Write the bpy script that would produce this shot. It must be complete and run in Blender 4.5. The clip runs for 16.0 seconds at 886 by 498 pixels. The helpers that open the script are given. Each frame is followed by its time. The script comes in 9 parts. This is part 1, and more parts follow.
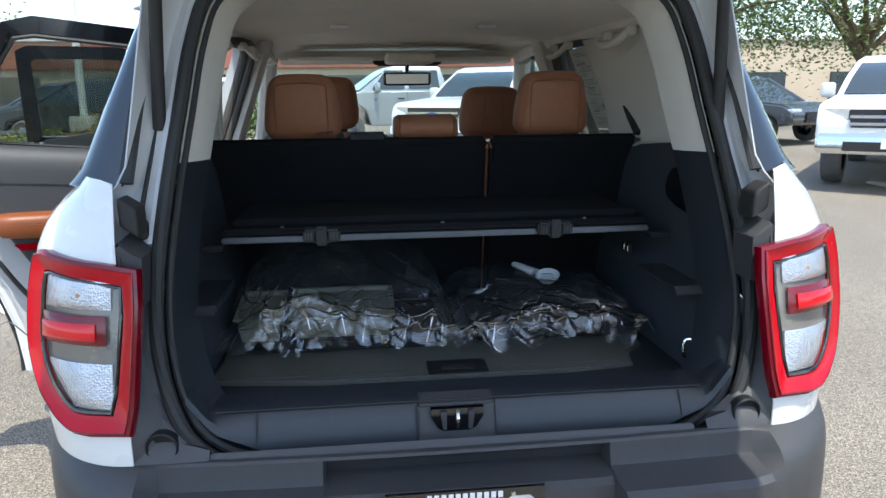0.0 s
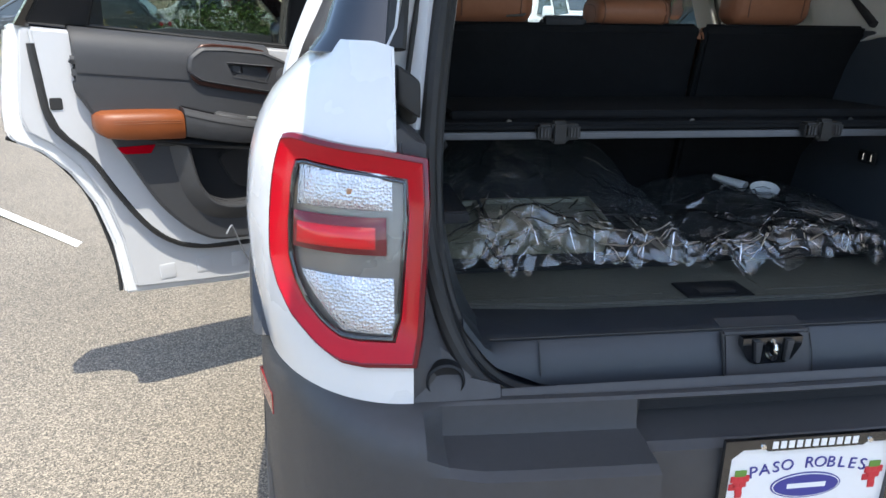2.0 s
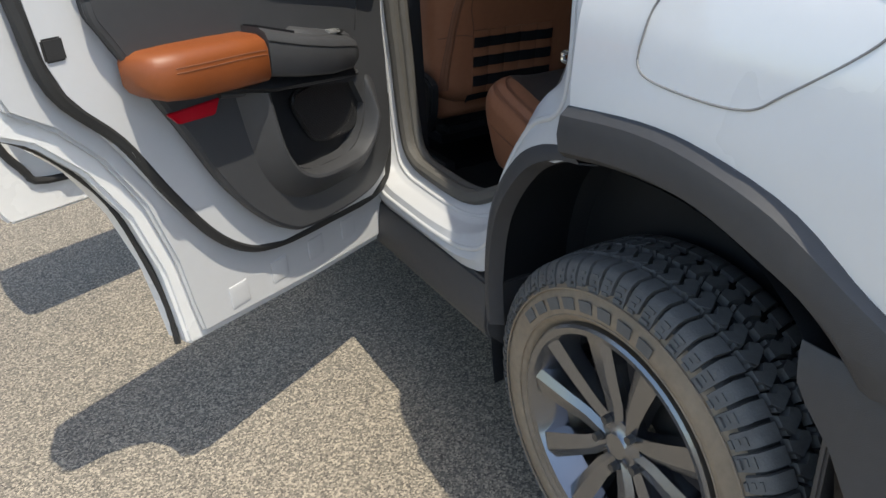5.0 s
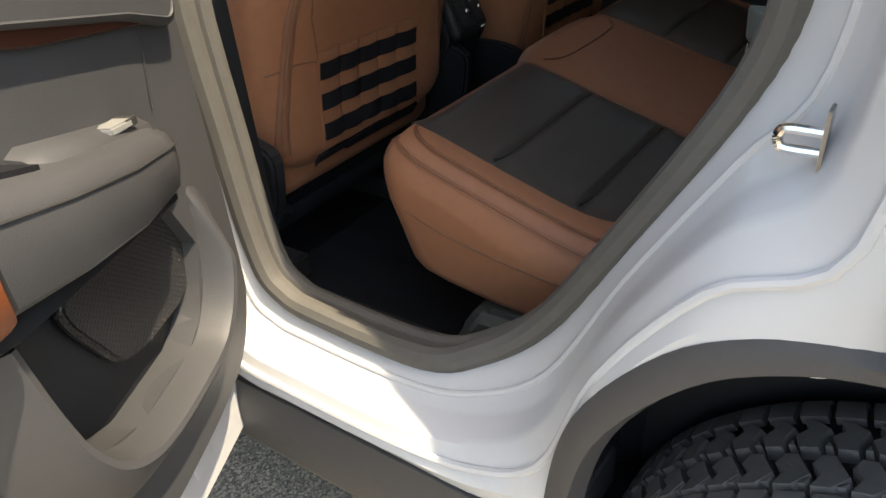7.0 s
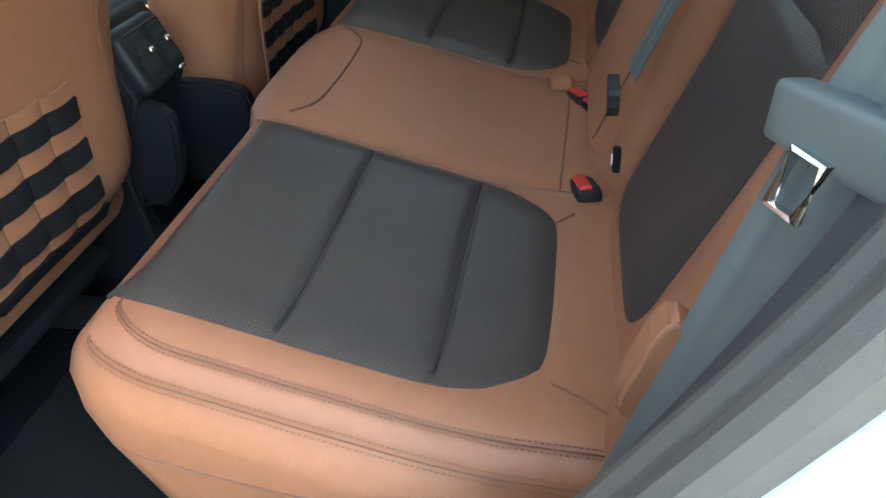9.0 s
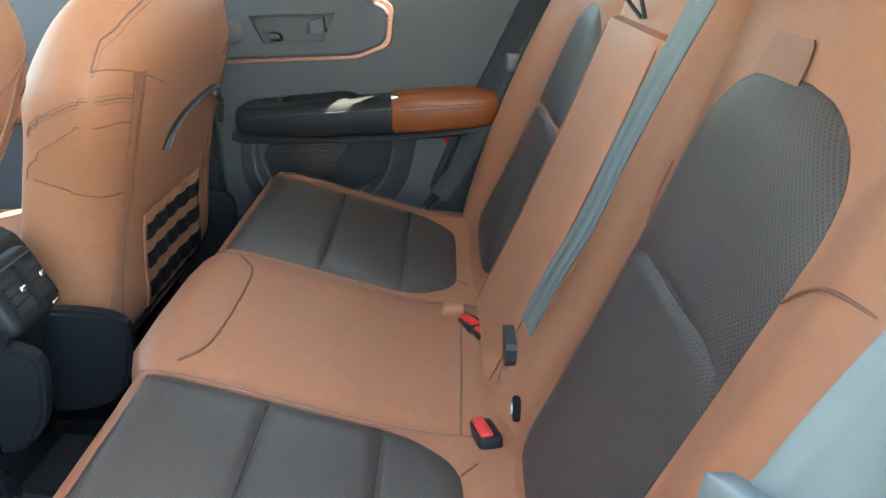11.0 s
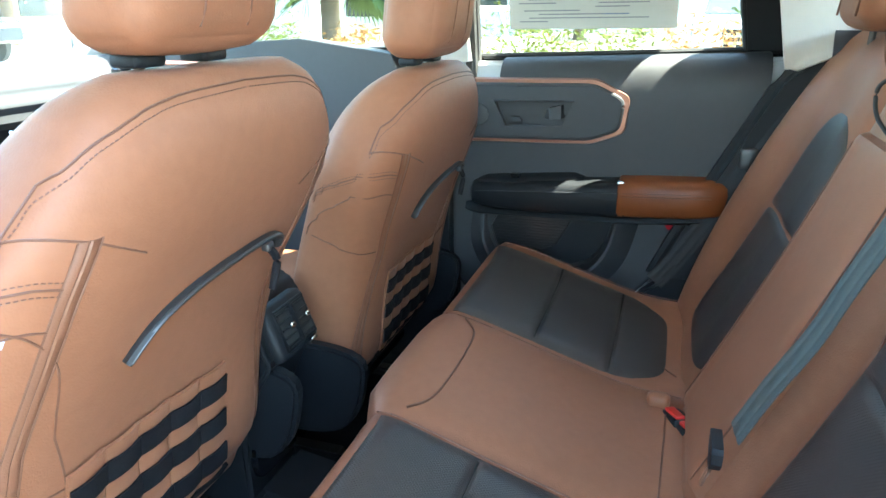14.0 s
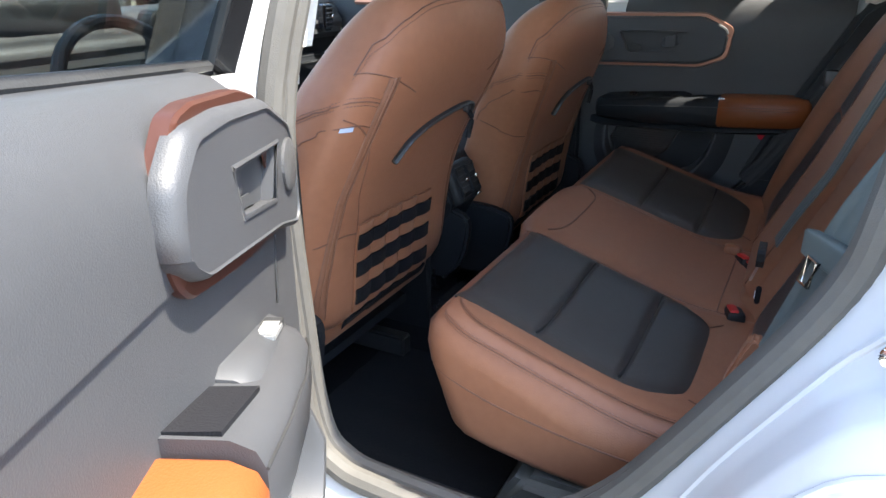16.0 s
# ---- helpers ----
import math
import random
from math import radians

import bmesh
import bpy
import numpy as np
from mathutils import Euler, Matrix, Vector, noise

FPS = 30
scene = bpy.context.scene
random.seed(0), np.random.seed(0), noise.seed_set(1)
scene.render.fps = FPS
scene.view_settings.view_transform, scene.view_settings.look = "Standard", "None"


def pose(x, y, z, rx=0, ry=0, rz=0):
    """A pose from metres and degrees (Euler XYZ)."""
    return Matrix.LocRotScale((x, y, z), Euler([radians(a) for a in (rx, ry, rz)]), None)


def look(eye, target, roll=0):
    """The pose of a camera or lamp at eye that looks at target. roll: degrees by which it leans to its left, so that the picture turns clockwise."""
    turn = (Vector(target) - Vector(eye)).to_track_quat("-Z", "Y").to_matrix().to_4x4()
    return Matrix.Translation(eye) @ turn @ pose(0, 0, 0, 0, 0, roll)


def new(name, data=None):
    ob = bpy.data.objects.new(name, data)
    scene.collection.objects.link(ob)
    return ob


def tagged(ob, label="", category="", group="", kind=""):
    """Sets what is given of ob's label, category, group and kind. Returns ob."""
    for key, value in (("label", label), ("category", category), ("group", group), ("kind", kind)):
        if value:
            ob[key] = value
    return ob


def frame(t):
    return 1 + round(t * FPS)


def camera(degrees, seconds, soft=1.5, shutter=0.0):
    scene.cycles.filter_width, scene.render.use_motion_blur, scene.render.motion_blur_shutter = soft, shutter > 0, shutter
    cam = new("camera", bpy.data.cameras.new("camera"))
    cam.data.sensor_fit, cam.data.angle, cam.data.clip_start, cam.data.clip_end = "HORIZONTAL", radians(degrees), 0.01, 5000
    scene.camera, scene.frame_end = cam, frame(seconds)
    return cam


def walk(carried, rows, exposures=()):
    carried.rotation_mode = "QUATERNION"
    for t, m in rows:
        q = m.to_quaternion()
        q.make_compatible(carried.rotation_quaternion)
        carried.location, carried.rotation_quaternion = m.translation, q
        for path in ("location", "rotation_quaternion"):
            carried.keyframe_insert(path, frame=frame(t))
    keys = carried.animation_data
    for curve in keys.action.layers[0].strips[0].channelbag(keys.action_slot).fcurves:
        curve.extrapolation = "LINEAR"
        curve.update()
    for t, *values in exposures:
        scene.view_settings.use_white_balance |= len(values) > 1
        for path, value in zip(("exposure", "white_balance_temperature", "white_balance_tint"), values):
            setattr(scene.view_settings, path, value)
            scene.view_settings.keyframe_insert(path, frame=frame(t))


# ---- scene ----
from mathutils.bvhtree import BVHTree
cam = camera(64.6, 16.0)
PATH = [
    (0, (-0.178, -1.127, 1.518), (0.038, 0.814, 1.087), -0.6),
    (0.5, (-0.282, -1.106, 1.48), (-0.062, 0.827, 1.016), -0.5),
    (0.8, (-0.342, -1.066, 1.463), (-0.109, 0.858, 0.969), -0.1),
    (1, (-0.381, -1.024, 1.438), (-0.148, 0.896, 0.929), -0.3),
    (1.5, (-0.539, -0.891, 1.412), (-0.306, 1.011, 0.837), -0.1),
    (2, (-0.731, -0.801, 1.395), (-0.469, 1.082, 0.773), 0.7),
    (2.5, (-0.953, -0.731, 1.367), (-0.632, 1.118, 0.676), 1.7),
    (3, (-1.148, -0.598, 1.332), (-0.728, 1.212, 0.593), 2.6),
    (3.5, (-1.332, -0.436, 1.319), (-0.809, 1.331, 0.542), 2.3),
    (3.7, (-1.413, -0.361, 1.331), (-0.863, 1.38, 0.514), 1.2),
    (5.8, (-1.635, 0.632, 1.343), (-0.541, 2.003, 0.383), -2.8),
    (6, (-1.604, 0.731, 1.329), (-0.44, 2.037, 0.36), -2.4),
    (6.5, (-1.497, 0.935, 1.309), (-0.197, 2.087, 0.317), -3.1),
    (7, (-1.386, 1.114, 1.29), (-0.029, 2.14, 0.237), -5.0),
    (7.5, (-1.283, 1.227, 1.274), (0.134, 2.087, 0.155), -6.9),
    (8, (-1.137, 1.313, 1.254), (0.342, 2.011, 0.102), -7.5),
    (8.5, (-1.04, 1.343, 1.244), (0.488, 1.859, 0.062), -6.8),
    (9, (-0.979, 1.371, 1.252), (0.601, 1.738, 0.081), -5.8),
    (9.5, (-0.958, 1.388, 1.278), (0.678, 1.635, 0.154), -4.8),
    (10, (-0.949, 1.399, 1.306), (0.765, 1.534, 0.285), -3.1),
    (12.3, (-0.891, 1.412, 1.415), (1.016, 1.494, 0.818), 1.1),
    (12.5, (-0.897, 1.416, 1.421), (1.007, 1.552, 0.824), 1.2),
    (13, (-0.919, 1.436, 1.408), (0.973, 1.709, 0.821), 1.0),
    (13.5, (-0.948, 1.433, 1.421), (0.899, 1.878, 0.798), 0.5),
    (14, (-0.995, 1.424, 1.423), (0.802, 2.013, 0.772), 0.0),
    (14.5, (-1.067, 1.404, 1.418), (0.681, 2.116, 0.755), -0.4),
    (15, (-1.218, 1.374, 1.411), (0.474, 2.187, 0.722), -0.9),
    (15.5, (-1.394, 1.333, 1.407), (0.268, 2.179, 0.684), -0.7),
    (16, (-1.526, 1.3, 1.402), (0.116, 2.155, 0.645), -0.3),
]
# seconds, stops, kelvin, tint
EXPOSURE = [(0, 1.4, 6350, 5), (1.5, 1.55, 6450, 7), (2.5, 1.35, 6750, 8), (3.7, 1.0, 6950, 7), (6.0, 1.35, 7300, 7), (6.5, 1.8, 7800, 8), (7.0, 2.3, 8700, 9), (8.0, 3.0, 8200, 4), (9.0, 4.35, 7600, 0), (10.0, 5.34, 8000, 1),
            (12.5, 5.05, 6500, -4), (13.5, 4.88, 6250, -7), (14.5, 4.45, 6700, -1), (15.0, 4.15, 7000, 5), (15.5, 3.8, 7000, 7), (16.0, 3.3, 6700, 8)]
walk(cam, [(t, look(eye, target, roll)) for t, eye, target, roll in PATH], EXPOSURE)

# ---- light ----
SUN_EL, SUN_AZ = radians(66.0), radians(-77.0)   # azimuth from +x, counter-clockwise
world = bpy.data.worlds.new("sky")
scene.world = world
world.use_nodes = True
wn = world.node_tree.nodes
sky = wn.new("ShaderNodeTexSky")
sky.sky_type, sky.sun_disc = "NISHITA", False
sky.sun_elevation, sky.sun_rotation = SUN_EL, radians(90) - SUN_AZ
sky.air_density, sky.dust_density, sky.ozone_density = 1.0, 1.2, 1.0
wn["Background"].inputs["Strength"].default_value = 0.15
world.node_tree.links.new(sky.outputs["Color"], wn["Background"].inputs["Color"])
sun_data = bpy.data.lights.new("sun", "SUN")
sun_data.energy, sun_data.angle, sun_data.color = 2.3, radians(0.53), (1.0, 0.95, 0.87)
sun = new("sun", sun_data)
sun_way = Vector((math.cos(SUN_EL) * math.cos(SUN_AZ), math.cos(SUN_EL) * math.sin(SUN_AZ), math.sin(SUN_EL)))
sun.matrix_world = look(sun_way * 40, (0, 0, 0))


# ---- materials ----
def nodes_of(name):
    m = bpy.data.materials.new(name)
    m.use_nodes = True
    t = m.node_tree
    return m, t, t.nodes["Principled BSDF"]


def surface(name, colour, rough=0.5, metal=0.0, vary=0.12, vary_scale=3.0, grain=0.0, grain_scale=400.0, fine=0.0, fine_scale=60.0,
            coat=0.0, sheen=0.0, spec=0.5, rough_vary=0.08, piece=0.0):
    """A principled surface with colour change at two scales, fine relief, and uneven gloss."""
    m, t, b = nodes_of(name)
    L = t.links.new
    co = t.nodes.new("ShaderNodeTexCoord")
    big = t.nodes.new("ShaderNodeTexNoise")
    big.inputs["Scale"].default_value, big.inputs["Detail"].default_value = vary_scale, 5
    L(co.outputs["Object"], big.inputs["Vector"])
    small = t.nodes.new("ShaderNodeTexNoise")
    small.inputs["Scale"].default_value, small.inputs["Detail"].default_value = fine_scale, 4
    L(co.outputs["Object"], small.inputs["Vector"])
    add = t.nodes.new("ShaderNodeMath")
    add.operation = "ADD"
    L(big.outputs["Fac"], add.inputs[0])
    mul = t.nodes.new("ShaderNodeMath")
    mul.operation = "MULTIPLY"
    L(small.outputs["Fac"], mul.inputs[0])
    mul.inputs[1].default_value = 0.5 + fine
    L(mul.outputs[0], add.inputs[1])
    ramp = t.nodes.new("ShaderNodeMapRange")
    ramp.inputs["From Min"].default_value, ramp.inputs["From Max"].default_value = 0.4, 1.1 + fine * 0.5
    ramp.inputs["To Min"].default_value, ramp.inputs["To Max"].default_value = 1 - vary, 1 + vary
    L(add.outputs[0], ramp.inputs["Value"])
    base = t.nodes.new("ShaderNodeRGB")
    base.outputs[0].default_value = (*colour, 1)
    scale = t.nodes.new("ShaderNodeVectorMath")
    scale.operation = "SCALE"
    L(base.outputs[0], scale.inputs[0])
    if piece:
        info = t.nodes.new("ShaderNodeObjectInfo")
        pr = t.nodes.new("ShaderNodeMapRange")
        pr.inputs["To Min"].default_value, pr.inputs["To Max"].default_value = 1 - piece, 1 + piece
        L(info.outputs["Random"], pr.inputs["Value"])
        pm = t.nodes.new("ShaderNodeMath")
        pm.operation = "MULTIPLY"
        L(pr.outputs[0], pm.inputs[0])
        L(ramp.outputs[0], pm.inputs[1])
        L(pm.outputs[0], scale.inputs["Scale"])
    else:
        L(ramp.outputs[0], scale.inputs["Scale"])
    L(scale.outputs[0], b.inputs["Base Color"])
    rr = t.nodes.new("ShaderNodeMapRange")
    rr.inputs["To Min"].default_value, rr.inputs["To Max"].default_value = max(0.02, rough - rough_vary), min(1, rough + rough_vary)
    L(big.outputs["Fac"], rr.inputs["Value"])
    L(rr.outputs[0], b.inputs["Roughness"])
    b.inputs["Metallic"].default_value = metal
    b.inputs["Specular IOR Level"].default_value = spec
    b.inputs["Coat Weight"].default_value = coat
    b.inputs["Coat Roughness"].default_value = 0.04
    b.inputs["Sheen Weight"].default_value = sheen
    if grain:
        g = t.nodes.new("ShaderNodeTexNoise")
        g.inputs["Scale"].default_value, g.inputs["Detail"].default_value = grain_scale, 3
        L(co.outputs["Object"], g.inputs["Vector"])
        bump = t.nodes.new("ShaderNodeBump")
        bump.inputs["Strength"].default_value, bump.inputs["Distance"].default_value = grain, 0.002
        L(g.outputs["Fac"], bump.inputs["Height"])
        L(bump.outputs[0], b.inputs["Normal"])
    return m


def perforated(name, colour, hole, scale, upright=False):
    """Leather or cloth with a fine regular pattern of dents."""
    m = surface(name, colour, 0.42, vary=0.14, vary_scale=4, grain=0.05, grain_scale=700)
    t = m.node_tree
    b, L = t.nodes["Principled BSDF"], t.links.new
    co = t.nodes.new("ShaderNodeTexCoord")
    vor = t.nodes.new("ShaderNodeTexVoronoi")
    vor.voronoi_dimensions = "2D"
    vor.inputs["Scale"].default_value, vor.inputs["Randomness"].default_value = scale, 0.0
    sep, com = t.nodes.new("ShaderNodeSeparateXYZ"), t.nodes.new("ShaderNodeCombineXYZ")
    L(co.outputs["Object"], sep.inputs[0])
    L(sep.outputs["X"], com.inputs["X"])
    L(sep.outputs["Z" if upright else "Y"], com.inputs["Y"])
    turn = t.nodes.new("ShaderNodeMapping")
    turn.inputs["Rotation"].default_value = (0, 0, radians(45))
    L(com.outputs[0], turn.inputs["Vector"])
    L(turn.outputs[0], vor.inputs["Vector"])
    step = t.nodes.new("ShaderNodeMapRange")
    step.inputs["From Min"].default_value, step.inputs["From Max"].default_value = hole * 0.7, hole
    L(vor.outputs["Distance"], step.inputs["Value"])
    bump = t.nodes.new("ShaderNodeBump")
    bump.inputs["Strength"].default_value, bump.inputs["Distance"].default_value = 0.8, 0.003
    L(step.outputs[0], bump.inputs["Height"])
    L(bump.outputs[0], b.inputs["Normal"])
    dark = t.nodes.new("ShaderNodeMapRange")
    dark.inputs["To Min"].default_value, dark.inputs["To Max"].default_value = 0.45, 1.0
    L(step.outputs[0], dark.inputs["Value"])
    hue = t.nodes.new("ShaderNodeVectorMath")
    hue.operation = "SCALE"
    L(b.inputs["Base Color"].links[0].from_socket, hue.inputs[0])
    L(dark.outputs[0], hue.inputs["Scale"])
    L(hue.outputs[0], b.inputs["Base Color"])
    return m


def glazing(name, tint=(0.9, 0.95, 0.93), gloss=1.0, rough=0.0):
    m, t, b = nodes_of(name)
    L = t.links.new
    t.nodes.remove(b)
    tr, gl, mix, fr = (t.nodes.new("ShaderNode" + k) for k in ("BsdfTransparent", "BsdfGlossy", "MixShader", "LayerWeight"))
    tr.inputs["Color"].default_value = (*tint, 1)
    gl.inputs["Roughness"].default_value = rough
    fr.inputs["Blend"].default_value = 0.5
    power = t.nodes.new("ShaderNodeMath")
    power.operation = "POWER"
    power.inputs[1].default_value = 4.0
    L(fr.outputs["Facing"], power.inputs[0])
    mul = t.nodes.new("ShaderNodeMath")
    mul.operation = "MULTIPLY_ADD"
    mul.use_clamp = True
    mul.inputs[1].default_value, mul.inputs[2].default_value = 0.6 * gloss, 0.035 * gloss
    L(power.outputs[0], mul.inputs[0])
    L(mul.outputs[0], mix.inputs[0])
    L(tr.outputs[0], mix.inputs[1])
    L(gl.outputs[0], mix.inputs[2])
    L(mix.outputs[0], t.nodes["Material Output"].inputs["Surface"])
    return m


def film_wrap(name):
    """Thin crinkled clear plastic: sharp creases that catch the light."""
    m = glazing(name, (0.93, 0.94, 0.95), 7.0, 0.03)
    t = m.node_tree
    L = t.links.new
    co = t.nodes.new("ShaderNodeTexCoord")
    bump = t.nodes.new("ShaderNodeBump")
    bump.inputs["Strength"].default_value, bump.inputs["Distance"].default_value = 0.85, 0.012
    total = None
    for scale, weight, twist in ((5, 1.0, 1.4), (12, 0.30, 1.2), (34, 0.03, 0.5)):
        n = t.nodes.new("ShaderNodeTexNoise")
        n.inputs["Scale"].default_value, n.inputs["Detail"].default_value, n.inputs["Distortion"].default_value = scale, 2, twist
        L(co.outputs["Object"], n.inputs["Vector"])
        off, ridge, wt = (t.nodes.new("ShaderNodeMath") for k in range(3))
        off.operation, ridge.operation, wt.operation = "SUBTRACT", "ABSOLUTE", "MULTIPLY"
        off.inputs[1].default_value, wt.inputs[1].default_value = 0.5, -3.0 * weight
        L(n.outputs["Fac"], off.inputs[0])
        L(off.outputs[0], ridge.inputs[0])
        L(ridge.outputs[0], wt.inputs[0])
        if total is None:
            total = wt
        else:
            add = t.nodes.new("ShaderNodeMath")
            L(total.outputs[0], add.inputs[0])
            L(wt.outputs[0], add.inputs[1])
            total = add
    L(total.outputs[0], bump.inputs["Height"])
    for k in ("Glossy BSDF", "Layer Weight"):
        L(bump.outputs[0], t.nodes[k].inputs["Normal"])
    for n in list(t.nodes):
        if n.type == "MATH" and n.operation == "MULTIPLY_ADD":
            n.inputs[1].default_value, n.inputs[2].default_value = 0.95, 0.12
    # a faint milky veil, as thin film has
    veil, blend = t.nodes.new("ShaderNodeBsdfDiffuse"), t.nodes.new("ShaderNodeMixShader")
    veil.inputs["Color"].default_value = (0.75, 0.80, 0.86, 1)
    blend.inputs[0].default_value = 0.024
    out = t.nodes["Material Output"].inputs["Surface"]
    L(out.links[0].from_socket, blend.inputs[1])
    L(veil.outputs[0], blend.inputs[2])
    L(blend.outputs[0], out)
    return m


def faceted(name, colour):
    """A lamp reflector of small bright cells."""
    m = surface(name, colour, 0.16, metal=0.7, vary=0.2, vary_scale=22, coat=0.6)
    t = m.node_tree
    b, L = t.nodes["Principled BSDF"], t.links.new
    co = t.nodes.new("ShaderNodeTexCoord")
    vor = t.nodes.new("ShaderNodeTexVoronoi")
    vor.inputs["Scale"].default_value, vor.inputs["Randomness"].default_value = 210, 0.7
    L(co.outputs["Object"], vor.inputs["Vector"])
    bump = t.nodes.new("ShaderNodeBump")
    bump.inputs["Strength"].default_value, bump.inputs["Distance"].default_value = 0.55, 0.004
    L(vor.outputs["Distance"], bump.inputs["Height"])
    L(bump.outputs[0], b.inputs["Normal"])
    return m


def asphalt_surface():
    m, t, b = nodes_of("asphalt")
    L = t.links.new
    co = t.nodes.new("ShaderNodeTexCoord")
    vor = t.nodes.new("ShaderNodeTexVoronoi")
    vor.inputs["Scale"].default_value = 210
    n1, n2 = t.nodes.new("ShaderNodeTexNoise"), t.nodes.new("ShaderNodeTexNoise")
    n1.inputs["Scale"].default_value, n1.inputs["Detail"].default_value = 0.5, 6
    n2.inputs["Scale"].default_value, n2.inputs["Detail"].default_value = 90, 5
    for n in (vor, n1, n2):
        L(co.outputs["Object"], n.inputs["Vector"])
    ramp = t.nodes.new("ShaderNodeValToRGB")
    e = ramp.color_ramp.elements
    e[0].position, e[0].color = 0.0, (0.045, 0.041, 0.035, 1)
    e[1].position, e[1].color = 1.0, (0.52, 0.44, 0.33, 1)
    mid = ramp.color_ramp.elements.new(0.55)
    mid.color = (0.215, 0.188, 0.150, 1)
    sep = t.nodes.new("ShaderNodeSeparateColor")
    L(vor.outputs["Color"], sep.inputs[0])
    mixv = t.nodes.new("ShaderNodeMath")
    mixv.operation = "MULTIPLY_ADD"
    L(sep.outputs[0], mixv.inputs[0])
    mixv.inputs[1].default_value = 0.75
    sub = t.nodes.new("ShaderNodeMath")
    sub.operation = "MULTIPLY_ADD"
    L(n2.outputs["Fac"], sub.inputs[0])
    sub.inputs[1].default_value, sub.inputs[2].default_value = 0.5, -0.12
    L(sub.outputs[0], mixv.inputs[2])
    L(mixv.outputs[0], ramp.inputs[0])
    wear = t.nodes.new("ShaderNodeMapRange")
    wear.inputs["From Min"].default_value, wear.inputs["From Max"].default_value = 0.3, 0.75
    wear.inputs["To Min"].default_value, wear.inputs["To Max"].default_value = 0.82, 1.12
    L(n1.outputs["Fac"], wear.inputs["Value"])
    sc = t.nodes.new("ShaderNodeVectorMath")
    sc.operation = "SCALE"
    L(ramp.outputs[0], sc.inputs[0])
    L(wear.outputs[0], sc.inputs["Scale"])
    L(sc.outputs[0], b.inputs["Base Color"])
    b.inputs["Roughness"].default_value = 0.9
    bump = t.nodes.new("ShaderNodeBump")
    bump.inputs["Strength"].default_value, bump.inputs["Distance"].default_value = 0.8, 0.004
    L(mixv.outputs[0], bump.inputs["Height"])
    L(bump.outputs[0], b.inputs["Normal"])
    return m


ASPHALT = asphalt_surface()
LINE = surface("line_paint", (0.72, 0.70, 0.64), 0.8, vary=0.2, vary_scale=9, fine=0.6, fine_scale=120, grain=0.5, grain_scale=250)
KERB = surface("kerb_concrete", (0.45, 0.43, 0.39), 0.85, vary=0.2, grain=0.4, grain_scale=120)
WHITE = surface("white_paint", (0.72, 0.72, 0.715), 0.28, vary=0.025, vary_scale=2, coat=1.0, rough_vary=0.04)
# the same white paint, darkened: shade of door and roof put into its colour
JAMBSHADE = surface("shaded_white_paint", (0.50, 0.505, 0.515), 0.38, vary=0.03, vary_scale=5, coat=0.4)
CLAD = surface("grained_black_plastic", (0.046, 0.046, 0.049), 0.48, vary=0.16, vary_scale=3, grain=0.35, grain_scale=900, fine=0.2)
TRIM = surface("dark_interior_plastic", (0.012, 0.0135, 0.016), 0.5, spec=0.3, vary=0.15, vary_scale=5, grain=0.3, grain_scale=800)
DOORGREY = surface("charcoal_door_plastic", (0.043, 0.044, 0.047), 0.52, vary=0.12, vary_scale=4, grain=0.2, grain_scale=700)
GLOSSBLACK = surface("gloss_black", (0.008, 0.009, 0.011), 0.08, vary=0.1, coat=1.0, rough_vary=0.03)
SEAL = surface("rubber_seal", (0.026, 0.026, 0.026), 0.6, spec=0.35, vary=0.2, vary_scale=8, grain=0.2, grain_scale=300)
GREYSEAL = surface("warm_grey_seal", (0.085, 0.080, 0.072), 0.75, vary=0.15, vary_scale=9, grain=0.3, grain_scale=500)
TYRE = surface("tyre_rubber", (0.095, 0.094, 0.092), 0.72, vary=0.25, vary_scale=7, grain=0.4, grain_scale=260, fine=0.4)
TYREWALL = surface("dusty_tyre_wall", (0.21, 0.165, 0.118), 0.75, vary=0.25, vary_scale=7, grain=0.3, grain_scale=300, fine=0.4)
ALLOY = surface("grey_alloy", (0.20, 0.21, 0.23), 0.22, metal=0.9, vary=0.08, coat=0.5)
STEEL = surface("dark_steel", (0.10, 0.10, 0.10), 0.45, metal=0.8, vary=0.2)
GAPGREY = surface("shut_line_grey", (0.20, 0.20, 0.20), 0.6, vary=0.1)
CHROME = surface("chrome", (0.75, 0.75, 0.74), 0.12, metal=1.0, vary=0.04, rough_vary=0.04)
REDLENS = surface("red_lens", (0.42, 0.0005, 0.010), 0.12, spec=0.3, vary=0.10, vary_scale=9, coat=0.1, rough_vary=0.03)
REDBRIGHT = surface("bright_red_lens", (0.66, 0.004, 0.012), 0.12, vary=0.06, vary_scale=9, coat=0.4, rough_vary=0.03)
REDDARK = surface("dark_red_lens", (0.15, 0.0005, 0.008), 0.14, vary=0.08, vary_scale=9, coat=0.3, rough_vary=0.03)
LAMPGREY = surface("lamp_bezel", (0.22, 0.20, 0.18), 0.3, metal=0.3, vary=0.12, coat=0.6)
BULB = surface("amber_bulb", (0.40, 0.22, 0.12), 0.3, vary=0.1)
LAMPWHITE = faceted("lamp_reflector", (0.62, 0.64, 0.68))
REFLECTOR = surface("red_reflector", (0.22, 0.030, 0.030), 0.25, vary=0.1, grain=0.5, grain_scale=500, coat=0.8)
LEATHER = surface("brown_leather", (0.276, 0.116, 0.062), 0.48, spec=0.30, vary=0.13, vary_scale=2.5, grain=0.22, grain_scale=420, fine=0.15, sheen=0.02)
